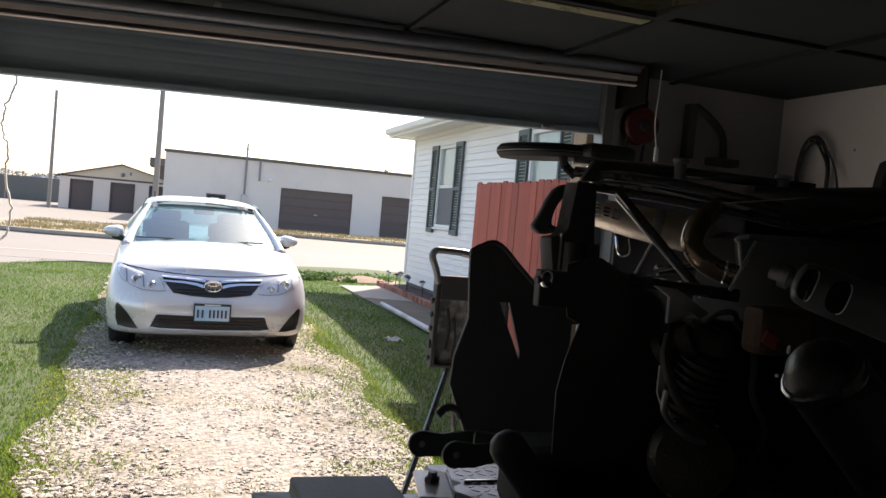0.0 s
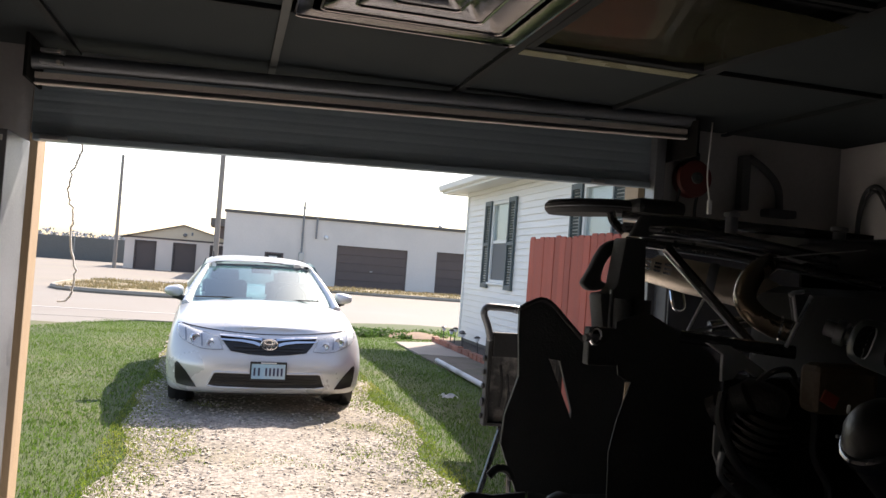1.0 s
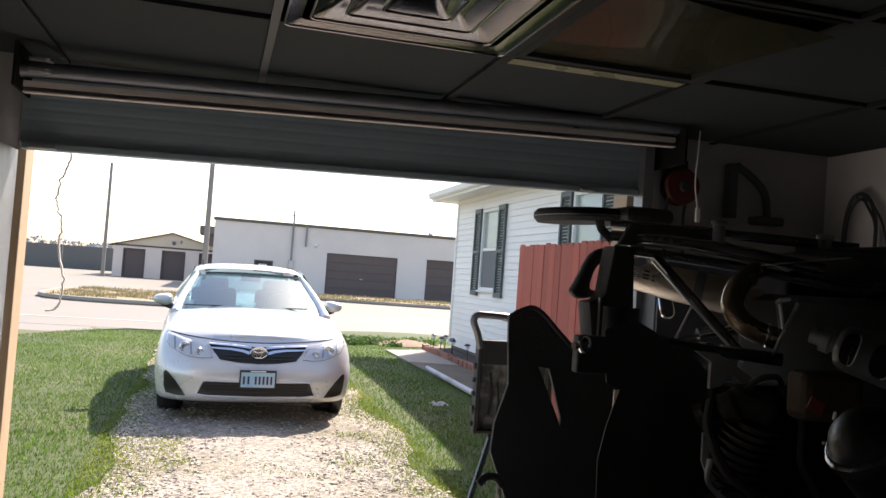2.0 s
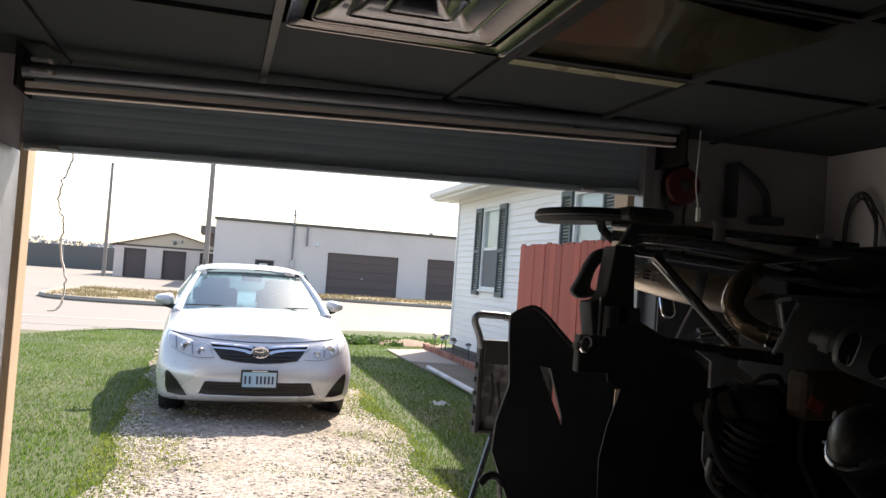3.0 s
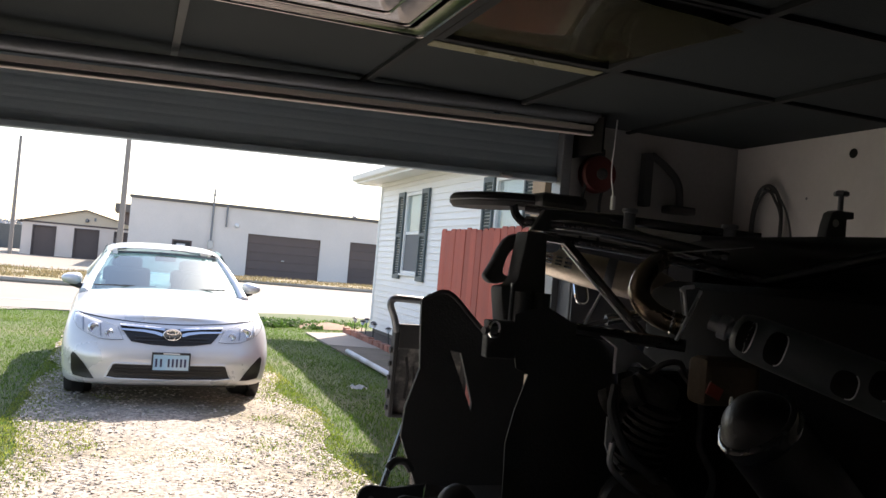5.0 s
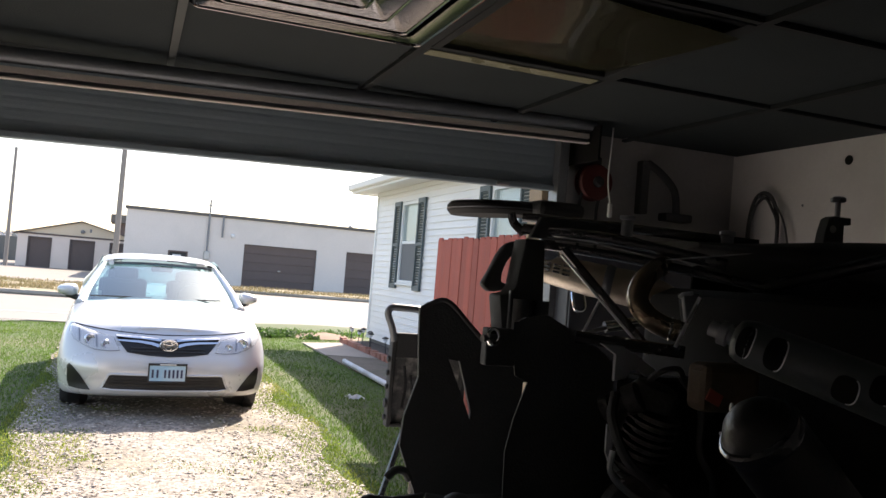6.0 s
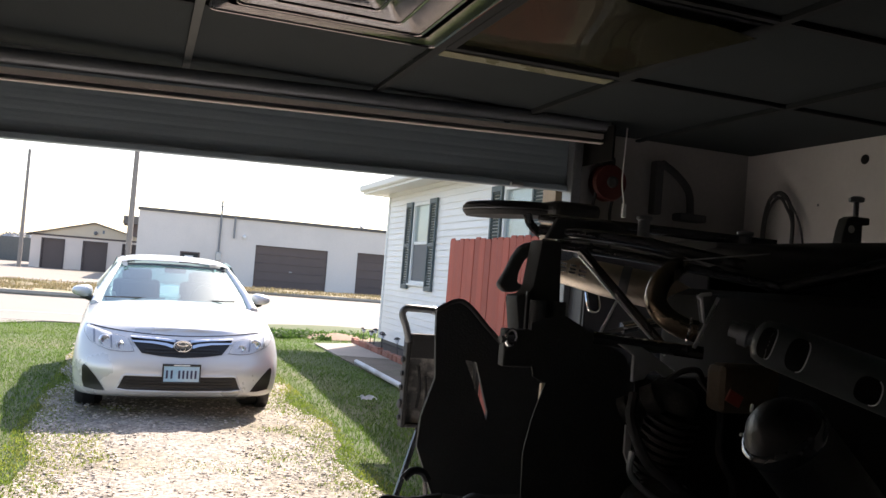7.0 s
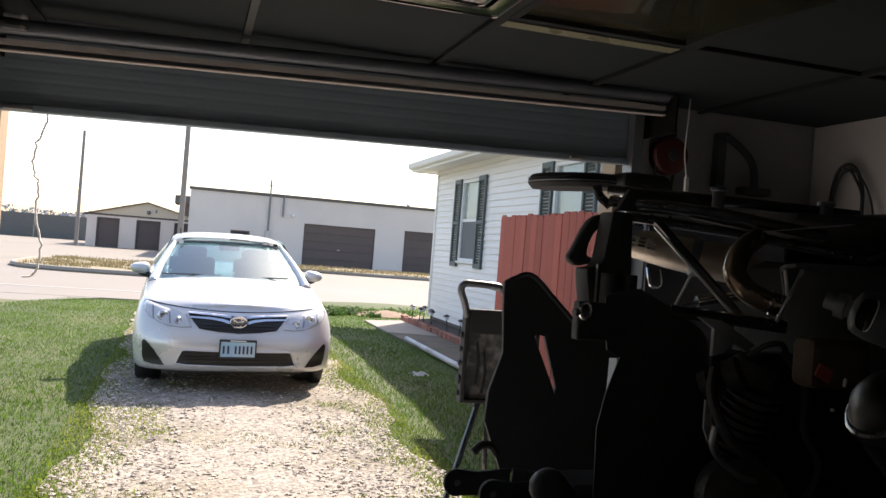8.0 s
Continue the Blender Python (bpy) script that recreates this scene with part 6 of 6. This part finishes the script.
    # silencer with a badge of plain bars
    ax, bx = Vector((1.155, 2.33, 1.472)), Vector((1.44, 2.13, 1.418))
    d = (bx - ax).normalized()
    turn = d.to_track_quat("Z", "X").to_matrix().to_4x4()
    m = Matrix.Translation(ax) @ turn
    can = part("silencer", lathe(bmesh.new(), [(0.014, -0.006), (0.026, -0.004), (0.034, 0.006), (0.040, 0.04), (0.047, 0.14), (0.050, 0.28), (0.046, 0.34), (0.03, 0.39)], m, 28), M_CAN, q, "brushed metal exhaust silencer", 40)
    side = (Vector((0.05, 0.18, 1.41)) - ax)
    side = (side - d * side.dot(d)).normalized()
    upv = d.cross(side).normalized()
    if upv.z < 0:
        upv = -upv
    for k, (s, h, w) in enumerate(((0.02, 0.026, 0.02), (0.048, 0.026, 0.02), (0.076, 0.03, 0.022))):
        c = ax + d * (s + 0.02) + side * (0.038 + 0.06 * s) + upv * 0.008
        mm = Matrix((( *d, 0), (*upv, 0), (*side, 0), (0, 0, 0, 1))).transposed()
        mm.translation = c
        bb = bmesh.new()
        for z0, z1 in ((-h / 2, -h / 2 + 0.006), (-0.003, 0.003), (h / 2 - 0.006, h / 2)):
            box(bb, -w / 2, w / 2, z0, z1, 0, 0.006, 0.001, mm)
        part("badge_bar", bb, M_CHROME, can)
    part("silencer_clamp", lathe(bmesh.new(), [(0.050, 0.20), (0.0525, 0.204), (0.0525, 0.222), (0.050, 0.226)], m, 28), M_DARKSTEEL, can, "", 35)
    # header elbow
    part("exhaust_elbow", tube(bmesh.new(), curve([(1.27, 1.88, 1.49), (1.20, 1.81, 1.475), (1.135, 1.755, 1.447), (1.100, 1.72, 1.405), (1.108, 1.69, 1.372), (1.138, 1.668, 1.352), (1.168, 1.648, 1.345)], 8), 0.0235, 18), M_PIPE, q, "heat-stained exhaust elbow", 50)
    for x, y, z in ((1.148, 1.662, 1.349), (1.164, 1.651, 1.346)):
        part("elbow_spring", lathe(bmesh.new(), [(0.0240, -0.003), (0.0272, 0.0), (0.0240, 0.003)], Matrix.Translation((x, y, z)) @ Vector((0.05, -0.035, -0.01)).to_track_quat("Z", "X").to_matrix().to_4x4(), 20), M_CHROME, q, "", 40)
    # struts
    for a, b, r, mt in (((0.955, 1.80, 1.50), (1.115, 1.69, 1.30), 0.0115, M_FRAME), ((1.075, 1.90, 1.312), (1.115, 1.90, 1.394), 0.0035, M_BRIGHT), ((1.075, 1.90, 1.312), (1.155, 1.90, 1.335), 0.0055, M_GALV), ((0.95, 1.71, 1.318), (1.14, 1.60, 1.306), 0.013, M_FRAME), ((1.168, 1.6, 1.42), (1.117, 1.6, 1.316), 0.004, M_BRIGHT), ((1.126, 1.6, 1.42), (1.137, 1.6, 1.368), 0.0035, M_BRIGHT), ((1.161, 1.598, 1.405), (1.14, 1.598, 1.366), 0.0025, M_GALV)):
        part("strut", tube(bmesh.new(), [a, b], r, 8), mt, q, "", 40)
    part("strut_edge", tube(bmesh.new(), [(0.943, 1.785, 1.488), (1.104, 1.676, 1.292)], 0.0032, 6), M_BRIGHT, q, "thin bright edge along the strut")
    part("gusset", slab(bmesh.new(), [(1.122, 1.424), (1.174, 1.428), (1.164, 1.407), (1.141, 1.368), (1.135, 1.368)], "y", 1.606, 1.611, 0.001), M_DARKSTEEL, q, "small steel gusset")
    part("gusset_rim", tube(bmesh.new(), [(1.119, 1.60, 1.417), (1.127, 1.60, 1.424), (1.149, 1.60, 1.427)], 0.0045, 6), M_BRIGHT, q, "thin bright rim")
    part("pipe_stub", tube(bmesh.new(), [(1.135, 1.90, 1.332), (1.25, 1.88, 1.356)], 0.014, 12), M_CHROME, q, "bright pipe stub", 40)
    # engine pieces low down
    fins = []
    for k in range(9):
        h = -0.07 + k * 0.016
        fins += [(0.034, h), (0.052, h + 0.001), (0.052, h + 0.006), (0.034, h + 0.007)]
    part("cylinder", lathe(bmesh.new(), fins, pose(1.075, 1.62, 1.12, 14, 10, 0), 26), M_ENGINE, q, "finned engine cylinder", 35)
    part("cylinder_head", lathe(bmesh.new(), [(0.03, 0), (0.05, 0.004), (0.05, 0.03), (0.04, 0.045), (0.015, 0.05)], pose(1.066, 1.60, 1.195, 14, 10, 0), 20), M_ENGINE, q, "", 35)
    part("clutch_cover", lathe(bmesh.new(), [(0.085, -0.03), (0.085, 0.0), (0.075, 0.02), (0.04, 0.03), (0.02, 0.036)], pose(1.04, 1.56, 0.98, 80, 0, -25), 28), M_ENGINE, q, "round cast clutch cover", 35)
    for k in range(6):
        part("cover_bolt", lathe(bmesh.new(), [(0.006, 0), (0.006, 0.006), (0.003, 0.007)], pose(1.04, 1.56, 0.98, 80, 0, -25) @ pose(0.079 * math.cos(k * 1.047), 0.079 * math.sin(k * 1.047), 0.0), 6), M_GALV, q)
    part("carburettor", lathe(bmesh.new(), [(0.02, -0.04), (0.026, -0.038), (0.026, -0.02), (0.019, -0.016), (0.019, 0.01), (0.03, 0.014), (0.03, 0.04), (0.022, 0.044)], pose(1.0, 1.60, 1.20, 60, 20, 30), 18), M_ENGINE, q, "small carburettor", 35)
    part("hose", tube(bmesh.new(), curve([(0.985, 1.60, 1.22), (0.97, 1.58, 1.17), (0.99, 1.55, 1.10), (1.04, 1.54, 1.06), (1.08, 1.56, 1.03)]), 0.010, 8), M_RUBBER, q, "black rubber hose", 45)
    part("hose", tube(bmesh.new(), curve([(1.12, 1.58, 1.26), (1.15, 1.55, 1.20), (1.14, 1.53, 1.12), (1.17, 1.52, 1.05), (1.16, 1.55, 0.96)]), 0.007, 8), M_RUBBER, q, "thin black cable", 45)
    part("spark_lead", tube(bmesh.new(), curve([(1.06, 1.60, 1.245), (1.07, 1.57, 1.27), (1.10, 1.56, 1.275), (1.13, 1.58, 1.25)]), 0.006, 8), M_RUBBER, q, "", 45)
    part("silver_cover", slab(bmesh.new(), [(0.975, 1.312), (1.03, 1.308), (1.06, 1.292), (1.112, 1.262), (1.09, 1.248), (1.066, 1.262), (1.05, 1.258), (1.04, 1.243), (1.012, 1.236), (1.012, 1.29)], "y", 1.65, 1.66, 0.002), M_PIPEGREY, q, "grey metal cover")
    part("kick_lever", tube(bmesh.new(), curve([(0.925, 1.50, 1.13), (0.922, 1.50, 1.095), (0.94, 1.50, 1.07), (0.985, 1.50, 1.04), (1.05, 1.54, 1.02)]), 0.006, 8), M_GALV, q, "bright bent lever", 40)
    part("tank", boxed(1.07, 1.20, 1.44, 1.50, 1.21, 1.30, 0.015), M_TANK, q, "dusty tan plastic bottle")
    part("tag", boxed(-0.016, 0.016, -0.002, 0.002, -0.011, 0.011, 0.001, pose(1.06, 1.40, 1.245, 0, 25, 0)), M_RUST, q, "small red tag")
    part("engine_back", boxed(1.10, 1.36, 1.70, 1.79, 0.80, 1.24, 0.02), M_SHADOWBLACK, q)
    # added dark sheet stands in for the shaded bulk under the seat
    part("dark_backing", slab(bmesh.new(), [(1.45, 1.50), (1.455, 1.31), (1.50, 1.24), (1.62, 1.10), (2.3, 1.10), (2.3, 1.60), (1.8, 1.585)], "y", 2.0, 2.012, 0.003), M_SHADOWBLACK, q, "dark sheet added under the seat to hide the wall")
    # perforated guard tube near the eye
    A, B = Vector((0.957, 1.235, 1.362)), Vector((1.228, 0.86, 1.231))
    d = (B - A).normalized()
    m = Matrix.Translation(A) @ d.to_track_quat("Z", "Y").to_matrix().to_4x4()
    guard = part("guard_tube", lathe(bmesh.new(), [(0.021, 0.0), (0.029, 0.004), (0.033, 0.012), (0.036, 0.03), (0.037, 0.1), (0.040, 0.3), (0.040, 0.47)], m, 32), M_GUARD, q, "satin dark guard tube with openings", 40)
    part("guard_collar", lathe(bmesh.new(), [(0.010, -0.04), (0.012, -0.04), (0.012, -0.025), (0.019, -0.023), (0.019, -0.010), (0.014, -0.008), (0.014, 0.003)], m, 24), M_GALV, guard, "stepped metal collar", 35)
    inv = m.inverted()
    eye_dir = (inv @ Vector((0.07, 0.18, 1.41)))
    ang0 = math.atan2(eye_dir.y, eye_dir.x)
    # openings are near-black patches on the tube, their inner shade painted
    for h0, h1, a0, a1 in ((0.012, 0.036, -0.75, 0.75), (0.055, 0.085, -0.7, 0.75), (0.155, 0.19, -0.2, 0.9), (0.20, 0.235, -0.75, 0.35)):
        bm = bmesh.new()
        def win(u, v, h0=h0, h1=h1, a0=a0, a1=a1):
            aa, hh = 2 * math.pi * v, u
            s = ((abs(math.cos(aa)) ** 2.6 + abs(math.sin(aa)) ** 2.6) ** (-1 / 2.6)) * u
            h = (h0 + h1) / 2 + (h1 - h0) / 2 * s * math.cos(aa)
            a = ang0 + (a0 + a1) / 2 + (a1 - a0) / 2 * s * math.sin(aa)
            r = 0.0355 if h < 0.03 else 0.0378 if h < 0.1 else 0.0395
            return m @ Vector((r * math.cos(a), r * math.sin(a), h))
        grid(bm, 3, 24, win)
        hole = part("opening", bm, M_SHADOWBLACK, guard, "dark opening in the guard", 60)
        # glint on one side of the opening, laid on as a bright line
        edge = [win(1.0, 0.02 + 0.36 * k / 14 - 0.18) for k in range(15)]
        part("opening_glint", tube(bmesh.new(), edge, 0.0012, 6), M_BRIGHT, hole, "thin bright rim", 60)
    # dark drum below it
    axis = Vector((0.72, 0.0, -0.69)).normalized()
    md = Matrix.Translation((0.842, 1.05, 1.262)) @ axis.to_track_quat("Z", "Y").to_matrix().to_4x4()
    drum = part("drum", lathe(bmesh.new(), [(0.004, -0.030), (0.02, -0.026), (0.037, -0.014), (0.049, 0.004), (0.054, 0.03), (0.056, 0.2), (0.03, 0.21)], md, 36), M_GRILLE, q, "rounded black drum", 50)
    part("drum_rim", lathe(bmesh.new(), [(0.0505, 0.004), (0.056, 0.008), (0.057, 0.022), (0.0545, 0.028)], md, 30), M_FRAME, drum, "gloss black rim", 40)
    # tow lugs at the rear
    for k, (x, y) in enumerate(((0.64, 2.05), (0.695, 1.96))):
        bm = bmesh.new()
        out = [(x + 0.032 * math.cos(a), 0.872 + 0.032 * math.sin(a)) for a in [math.radians(70 + 20 * i) for i in range(12)]]
        out += [(x + 0.05, 0.842), (x + 0.13, 0.862), (x + 0.13, 0.905), (x + 0.05, 0.897)]
        slab(bm, out, "y", y, y + 0.012, 0.002)
        lug = part("tow_lug", bm, M_BLACK, q, "rounded black tow lug")
        part("lug_hole", lathe(bmesh.new(), [(0.008, 0), (0.007, 0.002)], pose(x, y - 0.0005, 0.872, 90, 0, 0), 14), M_GALV, lug, "bright bolt hole")
    part("lug_fitting", tube(bmesh.new(), curve([(0.69, 2.1, 0.93), (0.71, 2.1, 0.948), (0.735, 2.1, 0.945), (0.75, 2.1, 0.925)]), 0.010, 8), M_BLACK, q, "small dark shackle", 40)
    part("lug_arm", tube(bmesh.new(), [(0.76, 2.02, 0.885), (0.95, 1.95, 0.87)], 0.03, 10), M_BLACK, q, "", 40)
    # scattered bright metal edges on the table
    part("brace_strap", boxed(0.935, 0.955, 2.3 - 0.12, 2.3 - 0.1, 0.762, 0.90, 0.003), M_FRAME, q)
    return q


quad_bike()


def top_clamp():
    c = thing("screw_clamp", "dark cast screw clamp standing on the quad seat", "clamp", (1.71, 1.8, 1.60))
    bm = bmesh.new()
    slab(bm, [(1.665, 1.555), (1.735, 1.555), (1.735, 1.630), (1.757, 1.632), (1.757, 1.650), (1.70, 1.650), (1.685, 1.642), (1.675, 1.61)], "y", 1.79, 1.82, 0.003)
    part("frame", bm, M_BLACK, c)
    part("eye", lathe(bmesh.new(), [(0.010, 0), (0.009, 0.002)], pose(1.698, 1.7895, 1.617, 90, 0, 0), 16), M_DRYWALL, c, "round hole showing the pale wall")
    part("screw", tube(bmesh.new(), [(1.725, 1.805, 1.62), (1.725, 1.805, 1.695)], 0.007, 10), M_DARKSTEEL, c, "", 40)
    part("screw_head", lathe(bmesh.new(), [(0.017, 0), (0.019, 0.003), (0.019, 0.010), (0.012, 0.014)], pose(1.725, 1.805, 1.688), 6), M_DARKSTEEL, c)


top_clamp()


def work_stand():
    w = thing("folding_stand", "dusty black folding stand with a tubular handle", "work stand", (1.28, 3.6, 0.012))
    part("handle", tube(bmesh.new(), curve([(1.165, 3.63, 1.13), (1.145, 3.62, 1.19), (1.12, 3.61, 1.245), (1.132, 3.605, 1.272), (1.165, 3.60, 1.275), (1.25, 3.59, 1.272), (1.295, 3.59, 1.262), (1.335, 3.60, 1.21), (1.35, 3.62, 1.14)]), 0.0155, 12), M_DARKSTEEL, w, "scuffed tubular handle", 45)
    part("handle_sleeve", tube(bmesh.new(), [(1.245, 3.59, 1.2722), (1.285, 3.59, 1.266)], 0.018, 12), M_GALV, w, "", 40)
    tray = bmesh.new()
    box(tray, 1.165, 1.49, 3.655, 3.665, 0.77, 1.16, 0.003)
    part("panel", tray, M_DUSTY, w, "dusty grey pressed panel")
    fr = bmesh.new()
    box(fr, 1.155, 1.175, 3.62, 3.67, 0.76, 1.165, 0.004)
    box(fr, 1.485, 1.505, 3.62, 3.67, 0.76, 1.165, 0.004)
    box(fr, 1.176, 1.484, 3.62, 3.654, 0.76, 0.775, 0.003)
    box(fr, 1.176, 1.484, 3.615, 3.654, 1.06, 1.165, 0.004)
    part("rim", fr, M_RUBBER, w, "black raised rim")
    for z, r in ((0.86, 0.02), (0.93, 0.012), (0.99, 0.012), (1.05, 0.014), (0.80, 0.012)):
        part("rim_boss", lathe(bmesh.new(), [(r, 0), (r, 0.012), (r * 0.5, 0.014)], pose(1.157, 3.645, z, 0, -90, 0), 12), M_RUBBER, w, "", 40)
    for x, z0, z1 in ((1.23, 0.84, 1.02), (1.262, 0.80, 0.98)):
        part("panel_rib", tube(bmesh.new(), curve([(x, 3.652, z0), (x + 0.008, 3.65, (z0 + z1) / 2), (x - 0.004, 3.652, z1)]), 0.006, 6), M_RUBBER, w, "dark pressed groove", 40)
    for x0, x1 in ((1.25, 1.02), (1.40, 1.52)):
        part("leg", tube(bmesh.new(), [(x0, 3.64, 0.775), (x1, 3.58, 0.02)], 0.014, 8), M_FRAME, w, "dark folding leg", 40)
        part("foot", lathe(bmesh.new(), [(0.02, 0), (0.02, 0.03)], pose(x1, 3.58, 0.0125), 10), M_RUBBER, w)
    part("rear_leg", tube(bmesh.new(), [(1.29, 3.66, 0.775), (1.33, 3.66, 0.02)], 0.012, 8), M_FRAME, w, "", 40)


work_stand()


def wall_hangings():
    r = thing("cord_reel", "red plastic cord reel hung on the front wall", "cord reel", (2.16, 3.8, 1.93))
    part("drum", lathe(bmesh.new(), [(0.03, 0), (0.085, 0.004), (0.092, 0.02), (0.08, 0.03), (0.08, 0.055), (0.092, 0.065), (0.085, 0.08), (0.03, 0.085)], pose(2.165, 3.815, 1.945, 90, 0, 0), 28), M_REDREEL, r, "", 40)
    part("hub", lathe(bmesh.new(), [(0.028, 0), (0.028, 0.012), (0.015, 0.016)], pose(2.165, 3.729, 1.945, 90, 0, 0), 16), M_RUBBER, r)
    part("hook", boxed(2.11, 2.20, 3.76, 3.818, 2.03, 2.075, 0.01), M_RUBBER, r)
    for x in (2.10, 2.20):
        part("cord", tube(bmesh.new(), curve([(x, 3.76, 1.90), (x - 0.01, 3.77, 1.80), (x + 0.005, 3.78, 1.66), (x, 3.78, 1.5)]), 0.008, 8), M_RUBBER, r, "black hanging cord", 40)
    b = thing("angle_bracket", "dark steel shelf bracket frame on the wall", "bracket", (2.5, 3.8, 1.95))
    part("upright", boxed(2.435, 2.48, 3.76, 3.818, 1.82, 2.09, 0.006), M_RUBBER, b)
    part("brace", tube(bmesh.new(), curve([(2.47, 3.77, 2.08), (2.56, 3.77, 2.03), (2.64, 3.77, 1.95), (2.66, 3.77, 1.82)]), 0.019, 10), M_RUBBER, b, "", 40)
    part("foot", boxed(2.58, 2.74, 3.74, 3.818, 1.80, 1.84, 0.008), M_RUBBER, b)
    c = thing("pull_cord", "white pull cord with a plastic end hanging from the ceiling", "cord", (2.1, 3.5, 2.17))
    part("cord", tube(bmesh.new(), curve([(2.09, 3.5, 2.168), (2.086, 3.5, 2.05), (2.082, 3.5, 1.92), (2.10, 3.5, 1.82)]), 0.0035, 6), M_WHITE, c, "", 40)
    part("toggle", boxed(2.092, 2.112, 3.492, 3.508, 1.755, 1.82, 0.004), M_WHITE, c, "small white toggle")
    h = thing("hose_loop", "black hose loop hung on the panelled wall", "hose", (3.0, 3.52, 1.97))
    part("loop", tube(bmesh.new(), curve([(3.0, 3.63, 1.60), (2.995, 3.625, 1.80), (2.985, 3.58, 1.93), (2.98, 3.51, 1.968), (2.985, 3.45, 1.93), (2.995, 3.42, 1.82), (3.0, 3.43, 1.6)]), 0.0095, 10), M_RUBBER, h, "", 45)
    part("loop", tube(bmesh.new(), curve([(2.985, 3.60, 1.60), (2.98, 3.595, 1.80), (2.97, 3.55, 1.90), (2.97, 3.49, 1.94), (2.97, 3.44, 1.89), (2.975, 3.40, 1.8), (2.98, 3.41, 1.6)]), 0.007, 10), M_RUBBER, h, "", 45)
    part("tail", tube(bmesh.new(), curve([(2.98, 3.50, 1.96), (2.98, 3.42, 1.90), (2.985, 3.36, 1.80), (2.985, 3.32, 1.65)]), 0.005, 6), M_RUBBER, h, "", 40)
    part("peg", tube(bmesh.new(), [(3.032, 3.51, 1.94), (2.95, 3.51, 1.945)], 0.008, 8), M_DARKSTEEL, h)


wall_hangings()


def tool_cabinet():
    c = thing("tool_cabinet", "dark blue-grey metal cabinet against the front wall", "cabinet", (2.4, 3.66, 0.012))
    m = material("cabinet_enamel", (0.035, 0.037, 0.048), 0.45, vary=0.2, scale=5, fine=80, bump=0.06, dirt=(0.09, 0.085, 0.08), dirt_amount=0.4)
    part("body", boxed(1.93, 2.93, 3.52, 3.765, 0.013, 1.60, 0.006), m, c)
    for x0, x1 in ((1.935, 2.425), (2.435, 2.925)):
        d = part("door", boxed(x0, x1, 3.505, 3.519, 0.05, 1.585, 0.004), m, c)
        hx = x1 - 0.05 if x0 > 2.4 else x0 + 0.034
        part("handle", tube(bmesh.new(), curve([(hx - 0.028, 3.503, 1.40), (hx - 0.03, 3.485, 1.36), (hx - 0.022, 3.475, 1.325), (hx + 0.01, 3.475, 1.318), (hx + 0.03, 3.48, 1.34), (hx + 0.03, 3.503, 1.395)]), 0.0075, 8), M_CHROME, d, "bright pull handle", 40)


tool_cabinet()
